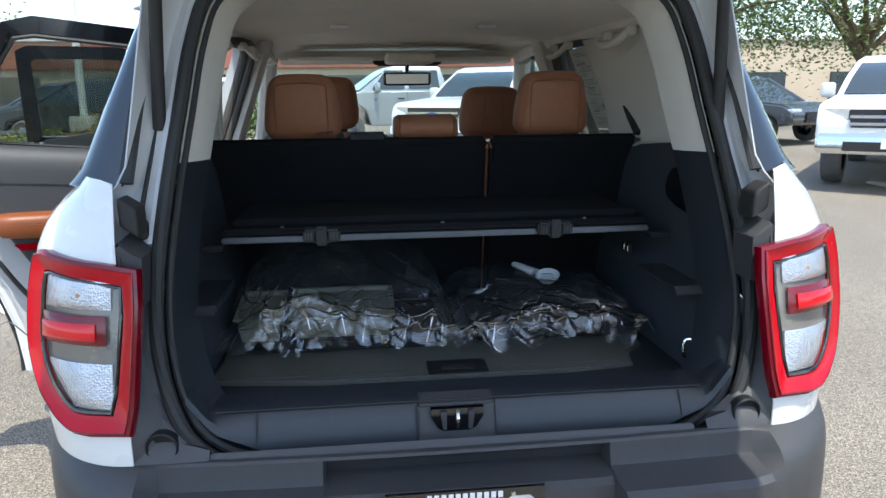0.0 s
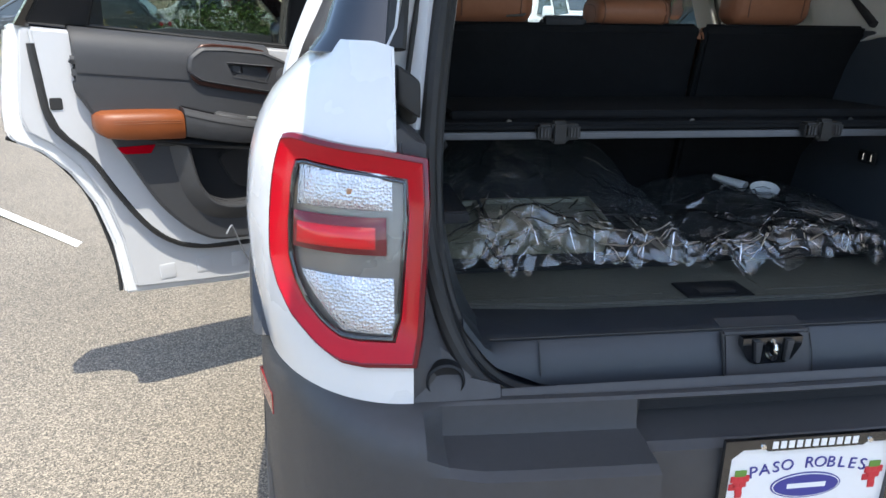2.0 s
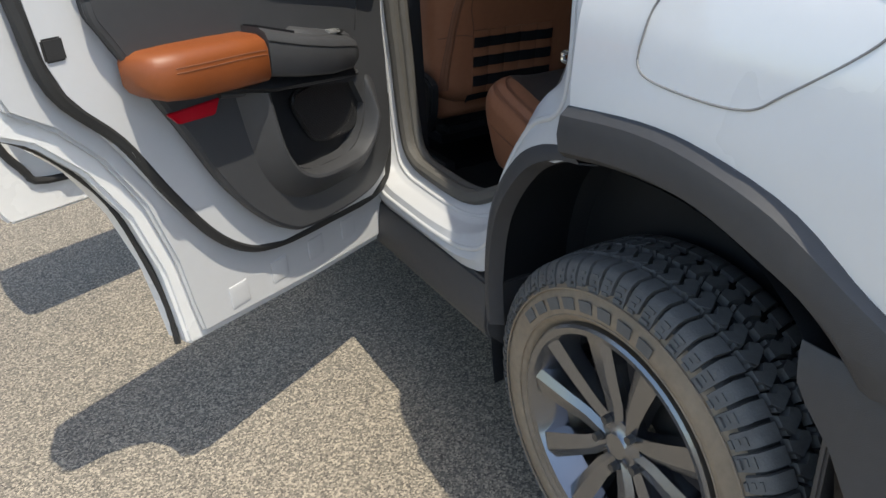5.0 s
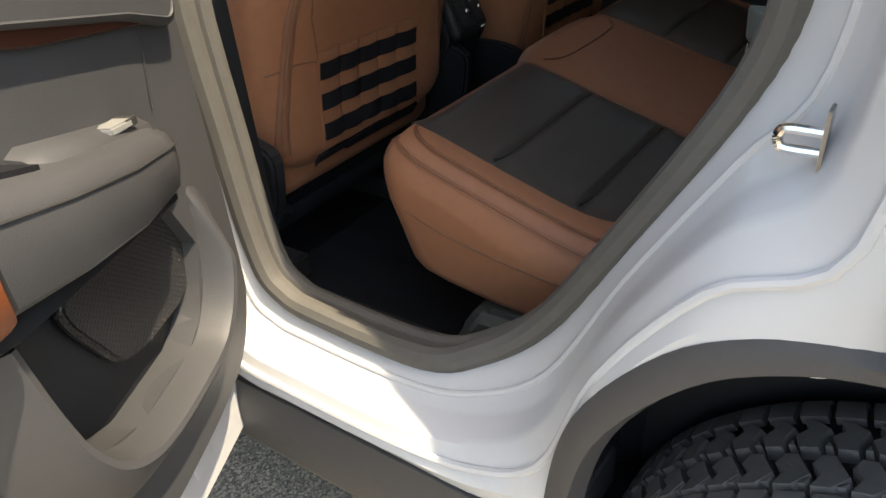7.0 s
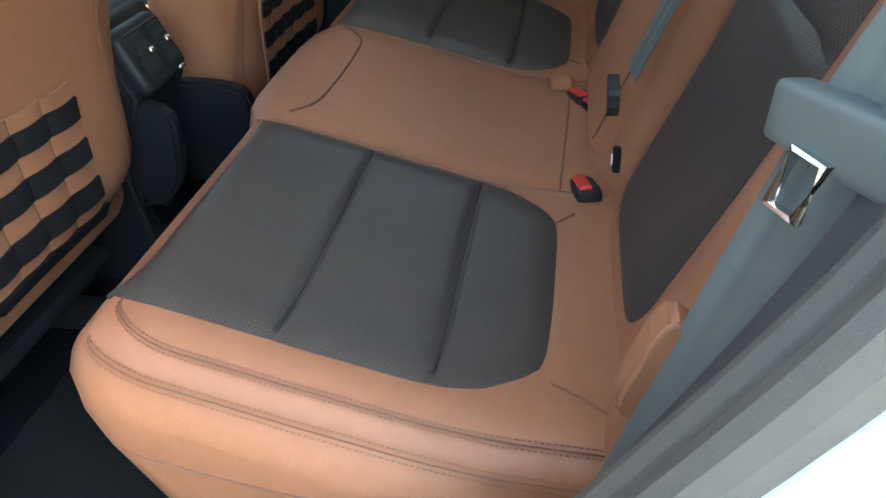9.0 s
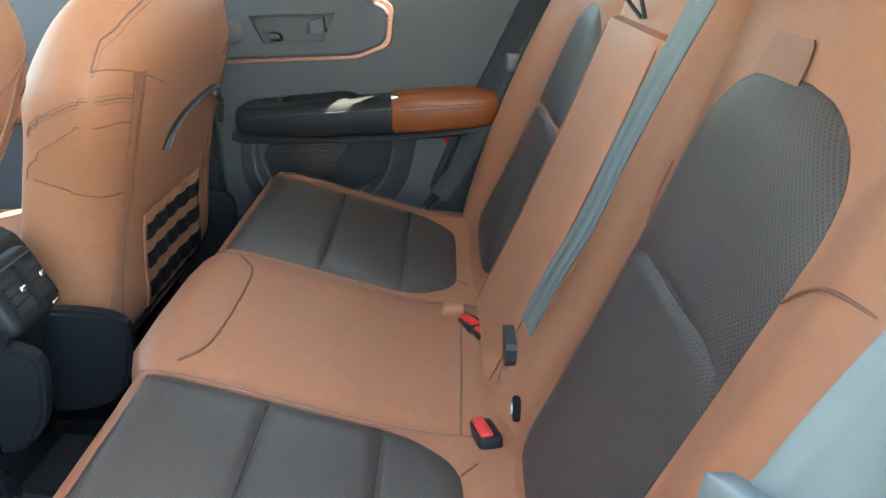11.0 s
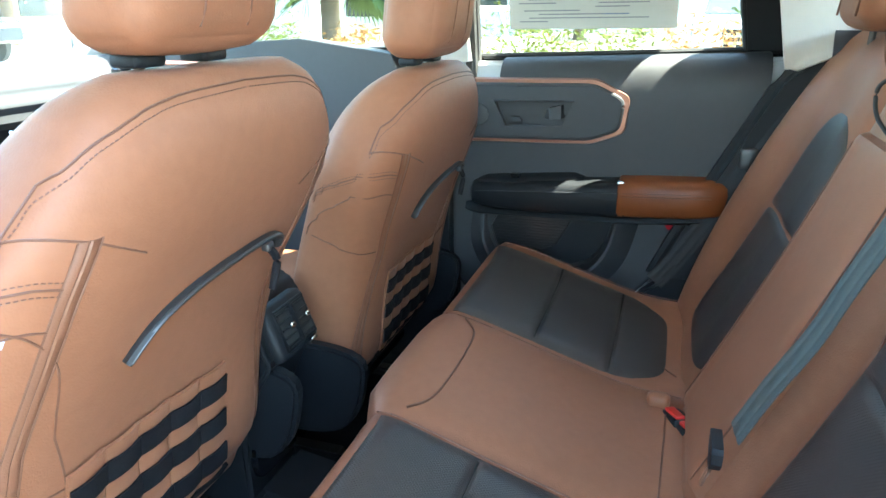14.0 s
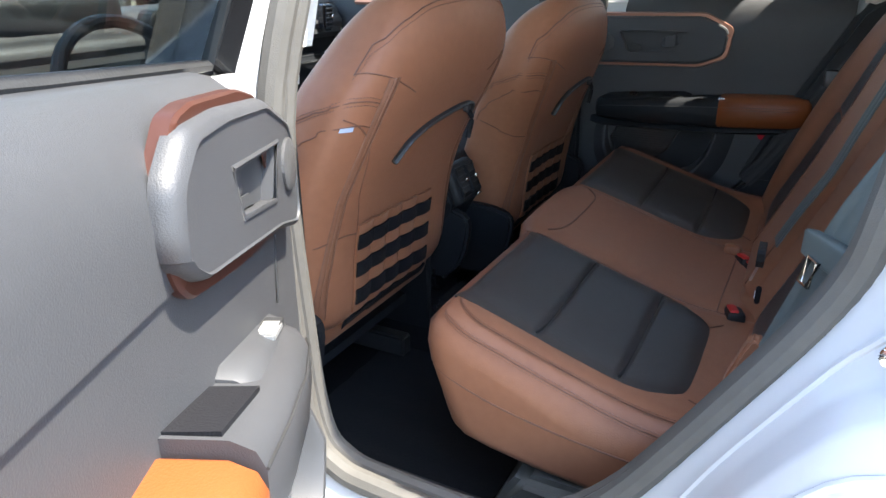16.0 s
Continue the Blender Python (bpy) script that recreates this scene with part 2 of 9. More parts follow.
LEATHERM = surface("brown_leather_piping", (0.190, 0.080, 0.044), 0.45, vary=0.12, grain=0.2, grain_scale=500)
LEATHERD = surface("brown_leather_stitch", (0.150, 0.062, 0.035), 0.55, vary=0.15, grain=0.3, grain_scale=600)
ORANGE = surface("tan_leather_pad", (0.215, 0.057, 0.014), 0.45, vary=0.10, vary_scale=4, grain=0.22, grain_scale=420)
PERF = perforated("dark_perforated_leather", (0.056, 0.047, 0.042), 0.29, 250)
CLOTH = perforated("dark_woven_cloth", (0.054, 0.044, 0.040), 0.33, 270, True)
TWEETER = perforated("grey_tweeter_grille", (0.075, 0.075, 0.076), 0.33, 330, True)
GRILLE = perforated("black_speaker_grille", (0.022, 0.022, 0.023), 0.36, 190, True)
WEBBING = surface("black_webbing", (0.010, 0.010, 0.012), 0.7, spec=0.2, vary=0.2, grain=0.5, grain_scale=500)
COPPER = surface("copper_trim", (0.34, 0.165, 0.115), 0.34, metal=0.5, vary=0.08)
BROWNTRIM = surface("dark_copper_brown", (0.062, 0.022, 0.014), 0.4, metal=0.2, vary=0.1)
BELT = surface("grey_belt_webbing", (0.082, 0.100, 0.098), 0.45, vary=0.10, vary_scale=10, grain=0.12, grain_scale=1400)
BELTDARK = surface("black_belt_webbing", (0.015, 0.016, 0.018), 0.6, vary=0.15, grain=0.5, grain_scale=600)
REDBUTTON = surface("red_button", (0.62, 0.03, 0.025), 0.4, vary=0.05)
HEADLINER = surface("greige_headliner", (0.86, 0.83, 0.77), 0.9, vary=0.06, vary_scale=6, grain=0.4, grain_scale=700, sheen=0.2)
PILLAR = surface("greige_pillar_plastic", (0.62, 0.60, 0.55), 0.65, vary=0.05, vary_scale=6, grain=0.3, grain_scale=700)
CARPET = surface("black_carpet", (0.008, 0.009, 0.011), 0.95, spec=0.1, vary=0.35, vary_scale=14, grain=1.0, grain_scale=350, fine=0.5, fine_scale=200)
MAT = surface("rubber_floor_mat", (0.012, 0.014, 0.016), 0.7, spec=0.25, vary=0.25, vary_scale=10, grain=0.4, grain_scale=200)
SEATBACKING = surface("seat_back_carpet", (0.009, 0.010, 0.0115), 0.9, spec=0.15, vary=0.3, vary_scale=14, grain=0.8, grain_scale=400)
LOADTRIM = surface("load_bay_plastic", (0.020, 0.0245, 0.031), 0.36, vary=0.15, vary_scale=5, grain=0.3, grain_scale=800)
# lighter copy for the side walls: daylight from the tail put into the colour
LOADLIT = surface("load_bay_plastic_lit", (0.040, 0.047, 0.058), 0.42, vary=0.15, vary_scale=5, grain=0.3, grain_scale=800)
RISER = surface("grey_seat_riser", (0.075, 0.078, 0.072), 0.6, vary=0.15, vary_scale=6, grain=0.3, grain_scale=500)
CARGOMAT = surface("cargo_floor_rubber", (0.085, 0.087, 0.074), 0.34, vary=0.25, vary_scale=8, grain=0.5, grain_scale=160, fine=0.4)
GLASS = glazing("clear_glass", (0.88, 0.93, 0.91))
PRIVACY = glazing("privacy_glass", (0.66, 0.69, 0.67), 0.8)
DOORGLASS = glazing("green_door_glass", (0.58, 0.63, 0.60))
CLEAR = glazing("clear_lens", (0.97, 0.975, 0.98), 0.35)
WRAP = film_wrap("plastic_wrap")
GLINT = glazing("film_glint", (0.93, 0.94, 0.95), 20.0, 0.12)
TAGBLUE = surface("pale_blue_tag", (0.42, 0.48, 0.60), 0.6, vary=0.1)
TAGYELLOW = surface("tag_yellow", (0.70, 0.50, 0.05), 0.6, vary=0.05)
PAPER = surface("sticker_paper", (0.66, 0.68, 0.64), 0.7, vary=0.04)
BLUEPRINT = surface("print_blue", (0.20, 0.28, 0.42), 0.7, vary=0.05)
INK = surface("print_grey", (0.30, 0.33, 0.36), 0.7, vary=0.05)
SWITCHGLEAM = surface("switch_gleam_grey", (0.30, 0.30, 0.29), 0.35, metal=0.3, vary=0.1)
PLATEWHITE = surface("plate_white", (0.78, 0.78, 0.78), 0.45, vary=0.04)
BLUEINK = surface("plate_blue", (0.045, 0.045, 0.25), 0.5, vary=0.05)
REDINK = surface("plate_red", (0.55, 0.03, 0.04), 0.5, vary=0.1)
GREENINK = surface("plate_green", (0.12, 0.25, 0.04), 0.5, vary=0.1)
SILVERINK = surface("silver_print", (0.62, 0.62, 0.63), 0.4, vary=0.05)
BOXGREY = surface("grey_moulded_tray", (0.21, 0.205, 0.145), 0.5, vary=0.15, vary_scale=6, grain=0.2)


# ---- mesh helpers ----
def smooth_up(me, angle=35):
    for p in me.polygons:
        p.use_smooth = True
    me.set_sharp_from_angle(angle=radians(angle))


def part(name, bm, material, parent=None, label="", m=None, angle=35, kind=""):
    """Links a bmesh as one mesh object, in world coordinates, under a thing or a part."""
    if m is not None:
        bm.transform(m)
        if m.to_3x3().determinant() < 0:
            bmesh.ops.reverse_faces(bm, faces=bm.faces)
    me = bpy.data.meshes.new(name)
    bm.to_mesh(me)
    bm.free()
    me.materials.append(material)
    smooth_up(me, angle)
    ob = new(name, me)
    if parent is not None:
        ob.parent = parent
        ob.matrix_parent_inverse = root_of(parent).inverted()
    if label:
        ob["label"] = label
    if kind:
        ob["kind"] = kind
    return ob


def root_of(ob):
    m = Matrix.Identity(4)
    while ob is not None:
        m = ob.matrix_parent_inverse @ ob.matrix_basis @ m if ob.parent is not None else ob.matrix_basis @ m
        ob = ob.parent
    return m


def stitches(points, r=0.0010, dash=0.0048, gap=0.0030):
    """A row of separate stitches along a line, joined into one mesh."""
    bm = bmesh.new()
    P = [Vector(p) for p in points]
    run, at = [0.0], 0.0
    for a, b in zip(P, P[1:]):
        run.append(run[-1] + (b - a).length)

    def spot(s):
        for k in range(len(P) - 1):
            if s <= run[k + 1]:
                return P[k].lerp(P[k + 1], (s - run[k]) / max(1e-9, run[k + 1] - run[k]))
        return P[-1]
    while at + dash < run[-1]:
        a, b = spot(at), spot(at + dash)
        d = (b - a).normalized()
        n = d.cross(Vector((0.3, 0.5, 0.81))).normalized()
        o = d.cross(n)
        quad = [[bm.verts.new(c + (n * x + o * y) * r) for x, y in ((1, 1), (-1, 1), (-1, -1), (1, -1))] for c in (a, b)]
        for k in range(4):
            bm.faces.new((quad[0][k], quad[0][(k + 1) % 4], quad[1][(k + 1) % 4], quad[1][k]))
        bm.faces.new(quad[0][::-1])
        bm.faces.new(quad[1])
        at += dash + gap
    return bm


def thing(name, at, label, category, group="", kind=""):
    e = new(name)
    e.empty_display_size = 0.2
    e.matrix_basis = Matrix.Translation(at)
    return tagged(e, label, category, group, kind)


def prism(pts, axis, a, b, bevel=0.0, seg=2):
    """A polygon in the plane across axis ('x': pts are y, z; 'y': x, z; 'z': x, y), drawn out from a to b."""
    bm = bmesh.new()

    def at(p, h):
        return {"x": (h, p[0], p[1]), "y": (p[0], h, p[1]), "z": (p[0], p[1], h)}[axis]
    lo = [bm.verts.new(at(p, a)) for p in pts]
    hi = [bm.verts.new(at(p, b)) for p in pts]
    n = len(pts)
    bm.faces.new(lo)
    bm.faces.new(hi[::-1])
    for i in range(n):
        bm.faces.new((lo[i], hi[i], hi[(i + 1) % n], lo[(i + 1) % n]))
    bmesh.ops.recalc_face_normals(bm, faces=bm.faces)
    if bevel:
        bmesh.ops.bevel(bm, geom=bm.edges[:], offset=bevel, segments=seg, affect="EDGES", clamp_overlap=True)
    return bm


def rbox(x0, x1, y0, y1, z0, z1, bevel=0.006, seg=2):
    return prism([(x0, y0), (x1, y0), (x1, y1), (x0, y1)], "z", z0, z1, bevel, seg)


def pad(cx, cy, cz, sx, sy, sz, r, n=10, crown=0.0, shape=None):
    """A rounded cushion: a box of those full sizes with corner radius r, crowned on all faces; shape moves each point."""
    bm = bmesh.new()
    grid, hx, hy, hz = {}, sx / 2, sy / 2, sz / 2

    def vert(p):
        k = tuple(round(c, 6) for c in p)
        if k not in grid:
            q = Vector((p[0] * hx, p[1] * hy, p[2] * hz))
            inner = Vector((max(-hx + r, min(hx - r, q.x)), max(-hy + r, min(hy - r, q.y)), max(-hz + r, min(hz - r, q.z))))
            d = q - inner
            if d.length > 1e-9:
                q = inner + d.normalized() * r
            if crown:
                u, v, w = p
                q.x += crown * u * (1 - v * v) * (1 - w * w)
                q.y += crown * v * (1 - u * u) * (1 - w * w)
                q.z += crown * w * (1 - u * u) * (1 - v * v)
            q += Vector((cx, cy, cz))
            if shape:
                q = Vector(shape(q.x, q.y, q.z))
            grid[k] = bm.verts.new(q)
        return grid[k]
    # denser towards the edges, so that the rounding stays smooth
    s = [math.sin(math.pi / 2 * (2 * i / n - 1)) for i in range(n + 1)]
    for ax in range(3):
        for side in (-1, 1):
            for i in range(n):
                for j in range(n):
                    f = []
                    for a, b in ((i, j), (i + 1, j), (i + 1, j + 1), (i, j + 1)):
                        p = [s[a], s[b]]
                        p.insert(ax, side)
                        f.append(vert(p))
                    bm.faces.new(f if (side > 0) == (ax != 1) else f[::-1])
    return bm


def sheet(rows, thick=0.0, closed=False, away=None):
    """A surface through a grid of points; with a thickness it becomes a closed shell, thickened to the side away from the point given."""
    bm = bmesh.new()
    nr, nc = len(rows), len(rows[0])
    vs = [[bm.verts.new(p) for p in r] for r in rows]
    jj = nc if closed else nc - 1
    faces = []
    for i in range(nr - 1):
        for j in range(jj):
            q = (vs[i][j], vs[i][(j + 1) % nc], vs[i + 1][(j + 1) % nc], vs[i + 1][j])
            faces.append(bm.faces.new(q))
    bm.normal_update()
    if thick:
        if away is not None:
            f = faces[len(faces) // 2]
            if (f.calc_center_median() - Vector(away)).dot(f.normal) < 0:
                bmesh.ops.reverse_faces(bm, faces=bm.faces)
                bm.normal_update()
        bmesh.ops.solidify(bm, geom=bm.faces[:], thickness=thick)
        bmesh.ops.recalc_face_normals(bm, faces=bm.faces)
    return bm


def loft(rings, cap=True):
    """Skin through closed rings of equal length."""
    bm = bmesh.new()
    vs = [[bm.verts.new(p) for p in r] for r in rings]
    n = len(rings[0])
    for a, b in zip(vs, vs[1:]):
        for j in range(n):
            bm.faces.new((a[j], a[(j + 1) % n], b[(j + 1) % n], b[j]))
    if cap:
        bm.faces.new(vs[0][::-1])
        bm.faces.new(vs[-1])
    bmesh.ops.recalc_face_normals(bm, faces=bm.faces)
    return bm


def curve_points(pts, n=8, closed=False):
    """A smooth line through points (Catmull-Rom)."""
    P = [Vector(p) for p in pts]
    out, m = [], len(P)
    for i in range(m if closed else m - 1):
        a = P[(i - 1) % m] if closed or i > 0 else P[0]
        b, c = P[i], P[(i + 1) % m]
        d = P[(i + 2) % m] if closed or i + 2 < m else P[-1]
        for k in range(n):
            t = k / n
            out.append(0.5 * ((2 * b) + (c - a) * t + (2 * a - 5 * b + 4 * c - d) * t * t + (3 * b - 3 * c + d - a) * t ** 3))
    if not closed:
        out.append(P[-1])
    return out


def tube(pts, r, n=8, closed=False, flat=1.0, up=(0, 0, 1)):
    """A rod along points; flat < 1 squashes it along up."""
    P = [Vector(p) for p in pts]
    m, rings = len(P), []
    for i in range(m):
        a = P[(i - 1) % m] if closed or i else P[0]
        b = P[(i + 1) % m] if closed or i < m - 1 else P[-1]
        d = (b - a).normalized()
        u = Vector(up)
        s = d.cross(u)
        if s.length < 1e-4:
            s = d.cross(Vector((1, 0, 0)))
        s.normalize()
        w = s.cross(d).normalized()
        rr = r[i] if isinstance(r, (list, tuple)) else r
        rings.append([P[i] + s * rr * math.cos(2 * math.pi * k / n) + w * rr * flat * math.sin(2 * math.pi * k / n) for k in range(n)])
    if closed:
        rings.append(rings[0])
        bm = loft(rings, cap=False)
        bmesh.ops.remove_doubles(bm, verts=bm.verts, dist=1e-6)
        return bm
    return loft(rings)


def lathe(profile, axis_point, axis="x", n=48, arc=(0, 2 * math.pi)):
    """A profile of (along the axis, radius) turned round the axis."""
    c = Vector(axis_point)
    full = abs(arc[1] - arc[0] - 2 * math.pi) < 1e-6
    rows = []
    for k in range(n if full else n + 1):
        a = arc[0] + (arc[1] - arc[0]) * k / n
        row = []
        for h, r in profile:
            o = {"x": (h, r * math.cos(a), r * math.sin(a)), "y": (r * math.cos(a), h, r * math.sin(a)), "z": (r * math.cos(a), r * math.sin(a), h)}[axis]
            row.append(c + Vector(o))
        rows.append(row)
    bm = bmesh.new()
    vs = [[bm.verts.new(p) for p in r] for r in rows]
    for i in range(len(vs) if full else len(vs) - 1):
        for j in range(len(profile) - 1):
            a, b = vs[i], vs[(i + 1) % len(vs)]
            bm.faces.new((a[j], a[j + 1], b[j + 1], b[j]))
    bmesh.ops.remove_doubles(bm, verts=bm.verts, dist=1e-6)
    bmesh.ops.recalc_face_normals(bm, faces=bm.faces)
    return bm


def join(*bms):
    out = bmesh.new()
    for b in bms:
        me = bpy.data.meshes.new("tmp")
        b.to_mesh(me)
        b.free()
        out.from_mesh(me)
        bpy.data.meshes.remove(me)
    return out


def lerp(table, v):
    """Piecewise linear look-up in a table of (place, value)."""
    if v <= table[0][0]:
        return table[0][1]
    for (a, p), (b, q) in zip(table, table[1:]):
        if v <= b:
            return p + (q - p) * (v - a) / (b - a)
    return table[-1][1]


def soft(table, v):
    """The same, with eased bends."""
    return (lerp(table, v - 0.02) + 2 * lerp(table, v) + lerp(table, v + 0.02)) / 4


MIRROR = Matrix.Translation((0.027, 0, 0)) @ Matrix.Diagonal((-1, 1, 1, 1))


# ---- ground ----
def ground_z(x, y):
    """The lot rises gently ahead of the car."""
    return 0.028 * max(0, min(y, 16) - 5.5)


xs = [-300, -80, -40, -20, -10, -5, 0, 5, 10, 20, 40, 80, 300]
ys = [-300, -60, -20, -5, 5.5, 8, 10, 12, 14, 16, 20, 40, 80, 300]
bm = sheet([[(x, y, ground_z(x, y)) for x in xs] for y in ys])
bmesh.ops.recalc_face_normals(bm, faces=bm.faces)
if bm.faces[:][0].normal.z < 0:
    bmesh.ops.reverse_faces(bm, faces=bm.faces)
tagged(part("ground", bm, ASPHALT), "sunlit worn asphalt with pale aggregate", "ground", kind="structure")
tagged(part("parking_line", sheet([[(-2.44, 3.67, 0.004), (-6.6, 7.9, 0.055)], [(-2.44, 3.775, 0.004), (-6.6, 8.02, 0.058)]], 0.002), LINE), "worn white parking line", "line", kind="structure")


def prism_hole(outer, inner, axis, a, b):
    """A plate with a hole through it."""
    bm = bmesh.new()

    def at(p, h):
        return {"x": (h, p[0], p[1]), "y": (p[0], h, p[1]), "z": (p[0], p[1], h)}[axis]
    for h in (a, b):
        edges = []
        for ring in (outer, inner):
            vs = [bm.verts.new(at(p, h)) for p in ring]
            edges += [bm.edges.new((vs[i], vs[(i + 1) % len(vs)])) for i in range(len(vs))]
        bmesh.ops.triangle_fill(bm, use_beauty=True, use_dissolve=False, edges=edges)
    bm.verts.ensure_lookup_table()
    n, k = len(outer), len(inner)
    for start, c in ((0, n), (n, k)):
        for i in range(c):
            j = (i + 1) % c
            bm.faces.new([bm.verts[q] for q in (start + i, start + j, n + k + start + j, n + k + start + i)])
    bmesh.ops.recalc_face_normals(bm, faces=bm.faces)
    return bm


def sheared(bm, k, z0):
    """Leans what lies above z0 by k in y."""
    for v in bm.verts:
        if v.co.z > z0:
            v.co.y += (v.co.z - z0) * k
    return bm


# ---- the car: outer skin ----
car = thing("car", (0, 2.1, 0), "white compact SUV with open tailgate and doors on asphalt", "car")

SIDE_X = [(0.40, 0.895), (0.80, 0.902), (0.95, 0.922), (1.05, 0.926), (1.15, 0.915), (1.22, 0.895), (1.28, 0.862), (1.33, 0.808), (1.37, 0.755)]


def skin(s, z):
    """The left rear of the body: s = -1 at the middle of the tail, 0 at the lamp's inner edge, 0.5 where the corner ends, 1 at the door."""
    X = soft(SIDE_X, z)
    yr = 0.165 + max(0, z - 0.87) * 0.22
    b = 0.42 - max(0, z - 0.85) * 0.32
    if s < 0:
        return Vector((-0.64 * (1 + s), yr - 0.02 * (1 - (1 + s) ** 2), z))
    if s < 0.5:
        a = s * math.pi
        return Vector((-(0.64 + (X - 0.64) * math.sin(a)), yr + b - b * math.cos(a), z))
    y0 = yr + b
    return Vector((-X, y0 + (1.075 - y0) * (s - 0.5) / 0.5, z))


def skin_out(s, z, d):
    p = skin(s, z)
    n = (skin(s + 0.01, z) - skin(s - 0.01, z)).cross(skin(s, z + 0.01) - skin(s, z - 0.01))
    n.normalize()
    if n.x > 0.3 or (abs(n.x) < 0.3 and n.y > 0):
        n = -n
    return p + n * d


ARCH_OUT = [(0.415, 0.836), (0.45, 0.857), (0.484, 0.876), (0.554, 0.916), (0.665, 0.985), (0.80, 1.022), (0.92, 1.032), (1.078, 1.020)]
ARCH_IN = [(0.555, 0.805), (0.60, 0.852), (0.66, 0.895), (0.74, 0.930), (0.82, 0.948), (0.90, 0.952), (0.98, 0.948), (1.078, 0.935)]


def quarter(side):
    ss = [i / 22 * 0.5 for i in range(22)] + [0.5 + i / 22 * 0.5 for i in range(23)]
    rows = []
    for s in ss:
        lo = 0.822
        y = skin(s, 0.93).y
        if s >= 0.3:
            lo = max(lo, soft(ARCH_OUT, y) - 0.012) if y > 0.385 else lo
        top = 1.352 + 0.012 * min(1, s / 0.12)
        row = [skin(s, lo + (top - lo) * k / 22) for k in range(23)]
        for p in row:                          # above the lamp the panel stops short of the tail opening
            p.x = min(p.x, -0.640 - 0.022 * max(0, min(1, (p.z - 1.19) / 0.02)))
        rows.append(row)
    q = part("quarter_panel", sheet(rows, 0.004, away=(0, 0.9, 1.0)), WHITE, car, "glossy white quarter panel", side)
    # fuel flap with its gap, and the bumper joint line
    if side is None:
        flap = [(0.88, 1.222), (0.80, 1.231), (0.68, 1.231), (0.618, 1.218), (0.628, 1.180), (0.71, 1.115), (0.76, 1.086), (0.86, 1.085), (0.935, 1.100), (0.938, 1.15), (0.925, 1.195)]
        pts = curve_points([(-soft(SIDE_X, z) - 0.0012, y, z) for y, z in flap], 6, True)
        part("fuel_flap_gap", tube(pts, 0.0016, 6, True), GAPGREY, q, "thin shut line of the fuel flap")
        seam = curve_points([(-soft(SIDE_X, z) - 0.001, y, z) for y, z in ((0.543, 0.922), (0.46, 0.985), (0.38, 1.052), (0.345, 1.068), (0.30, 1.068))], 6)
        part("bumper_shut_line", tube(seam, 0.0014, 6), GAPGREY, q)
    return q


for side in (None, MIRROR):
    quarter(side)

# wheel-arch cladding
for side in (None, MIRROR):
    rows = []
    for k, (d, x) in enumerate(((0.0, 0.885), (0.0, 0.930), (0.15, 0.944), (0.5, 0.948), (0.85, 0.942), (1.0, 0.926), (1.0, 0.905))):
        line = curve_points([(-x + lerp([(0.40, 0.030), (0.70, 0.0)], a[0] + (b[0] - a[0]) * d), a[0] + (b[0] - a[0]) * d, a[1] + (b[1] - a[1]) * d) for a, b in zip(ARCH_IN, ARCH_OUT)], 4)
        rows.append(line)
    part("wheel_arch_cladding", sheet(rows, 0.003, away=(-0.8, 0.9, 0.6)), CLAD, car, "grained black wheel-arch cladding", side)

# bumper, with the recess for the plate
BUMP = [(0.822, -0.015), (0.821, 0.000), (0.816, 0.020), (0.808, 0.050), (0.798, 0.075), (0.786, 0.094), (0.770, 0.106), (0.745, 0.113), (0.70, 0.118), (0.60, 0.115), (0.52, 0.10), (0.45, 0.065), (0.40, 0.01)]
STEP = [(0.822, -0.015), (0.821, -0.004), (0.816, 0.001), (0.780, 0.006), (0.768, 0.010), (0.763, 0.050), (0.761, 0.096), (0.752, 0.112), (0.70, 0.118), (0.60, 0.115), (0.52, 0.10), (0.45, 0.065), (0.40, 0.01)]   # with the foot ledge
cols = [-1.0211, -0.9, -0.75, -0.6, -0.572, -0.564, -0.45, -0.3, -0.15, -0.07, -0.02, 0.0, 0.03, 0.06, 0.09, 0.12, 0.15, 0.18, 0.21, 0.25, 0.3, 0.35, 0.4, 0.45, 0.5, 0.56, 0.60]
rows = []
for s in cols:
    k = lerp([(-0.12, 1.0), (0.10, 0.42), (0.25, 0.13), (0.5, 0.10)], s)
    row = []
    f = lerp([(-0.07, 1.0), (-0.02, 0.0)], s)
    for (z, d), (zs, ds) in zip(BUMP, STEP):
        z, d = z + (zs - z) * f, d + (ds - d) * f
        if s < -0.568 and 0.5 < z < 0.79:
            d -= 0.058
        p = skin(s, max(z, 0.8))
        if s < 0:
            p = Vector((p.x, p.y - d * k, z))
        else:
            q = skin_out(s, 0.83, d * k)
            p = Vector((q.x, min(q.y, lerp([(0.40, 0.425), (0.45, 0.44), (0.67, 0.53), (0.725, 0.595), (0.77, 0.627), (0.83, 0.64)], z)), z))
        row.append(p)
    rows.append(row)
bumper = part("rear_bumper", sheet(rows, 0.004, away=(0, 0.6, 0.6)), CLAD, car, "grained black plastic rear bumper", angle=24)
part("rear_bumper_half", sheet(rows, 0.004, away=(0, 0.6, 0.6)), CLAD, bumper, m=MIRROR, angle=24)
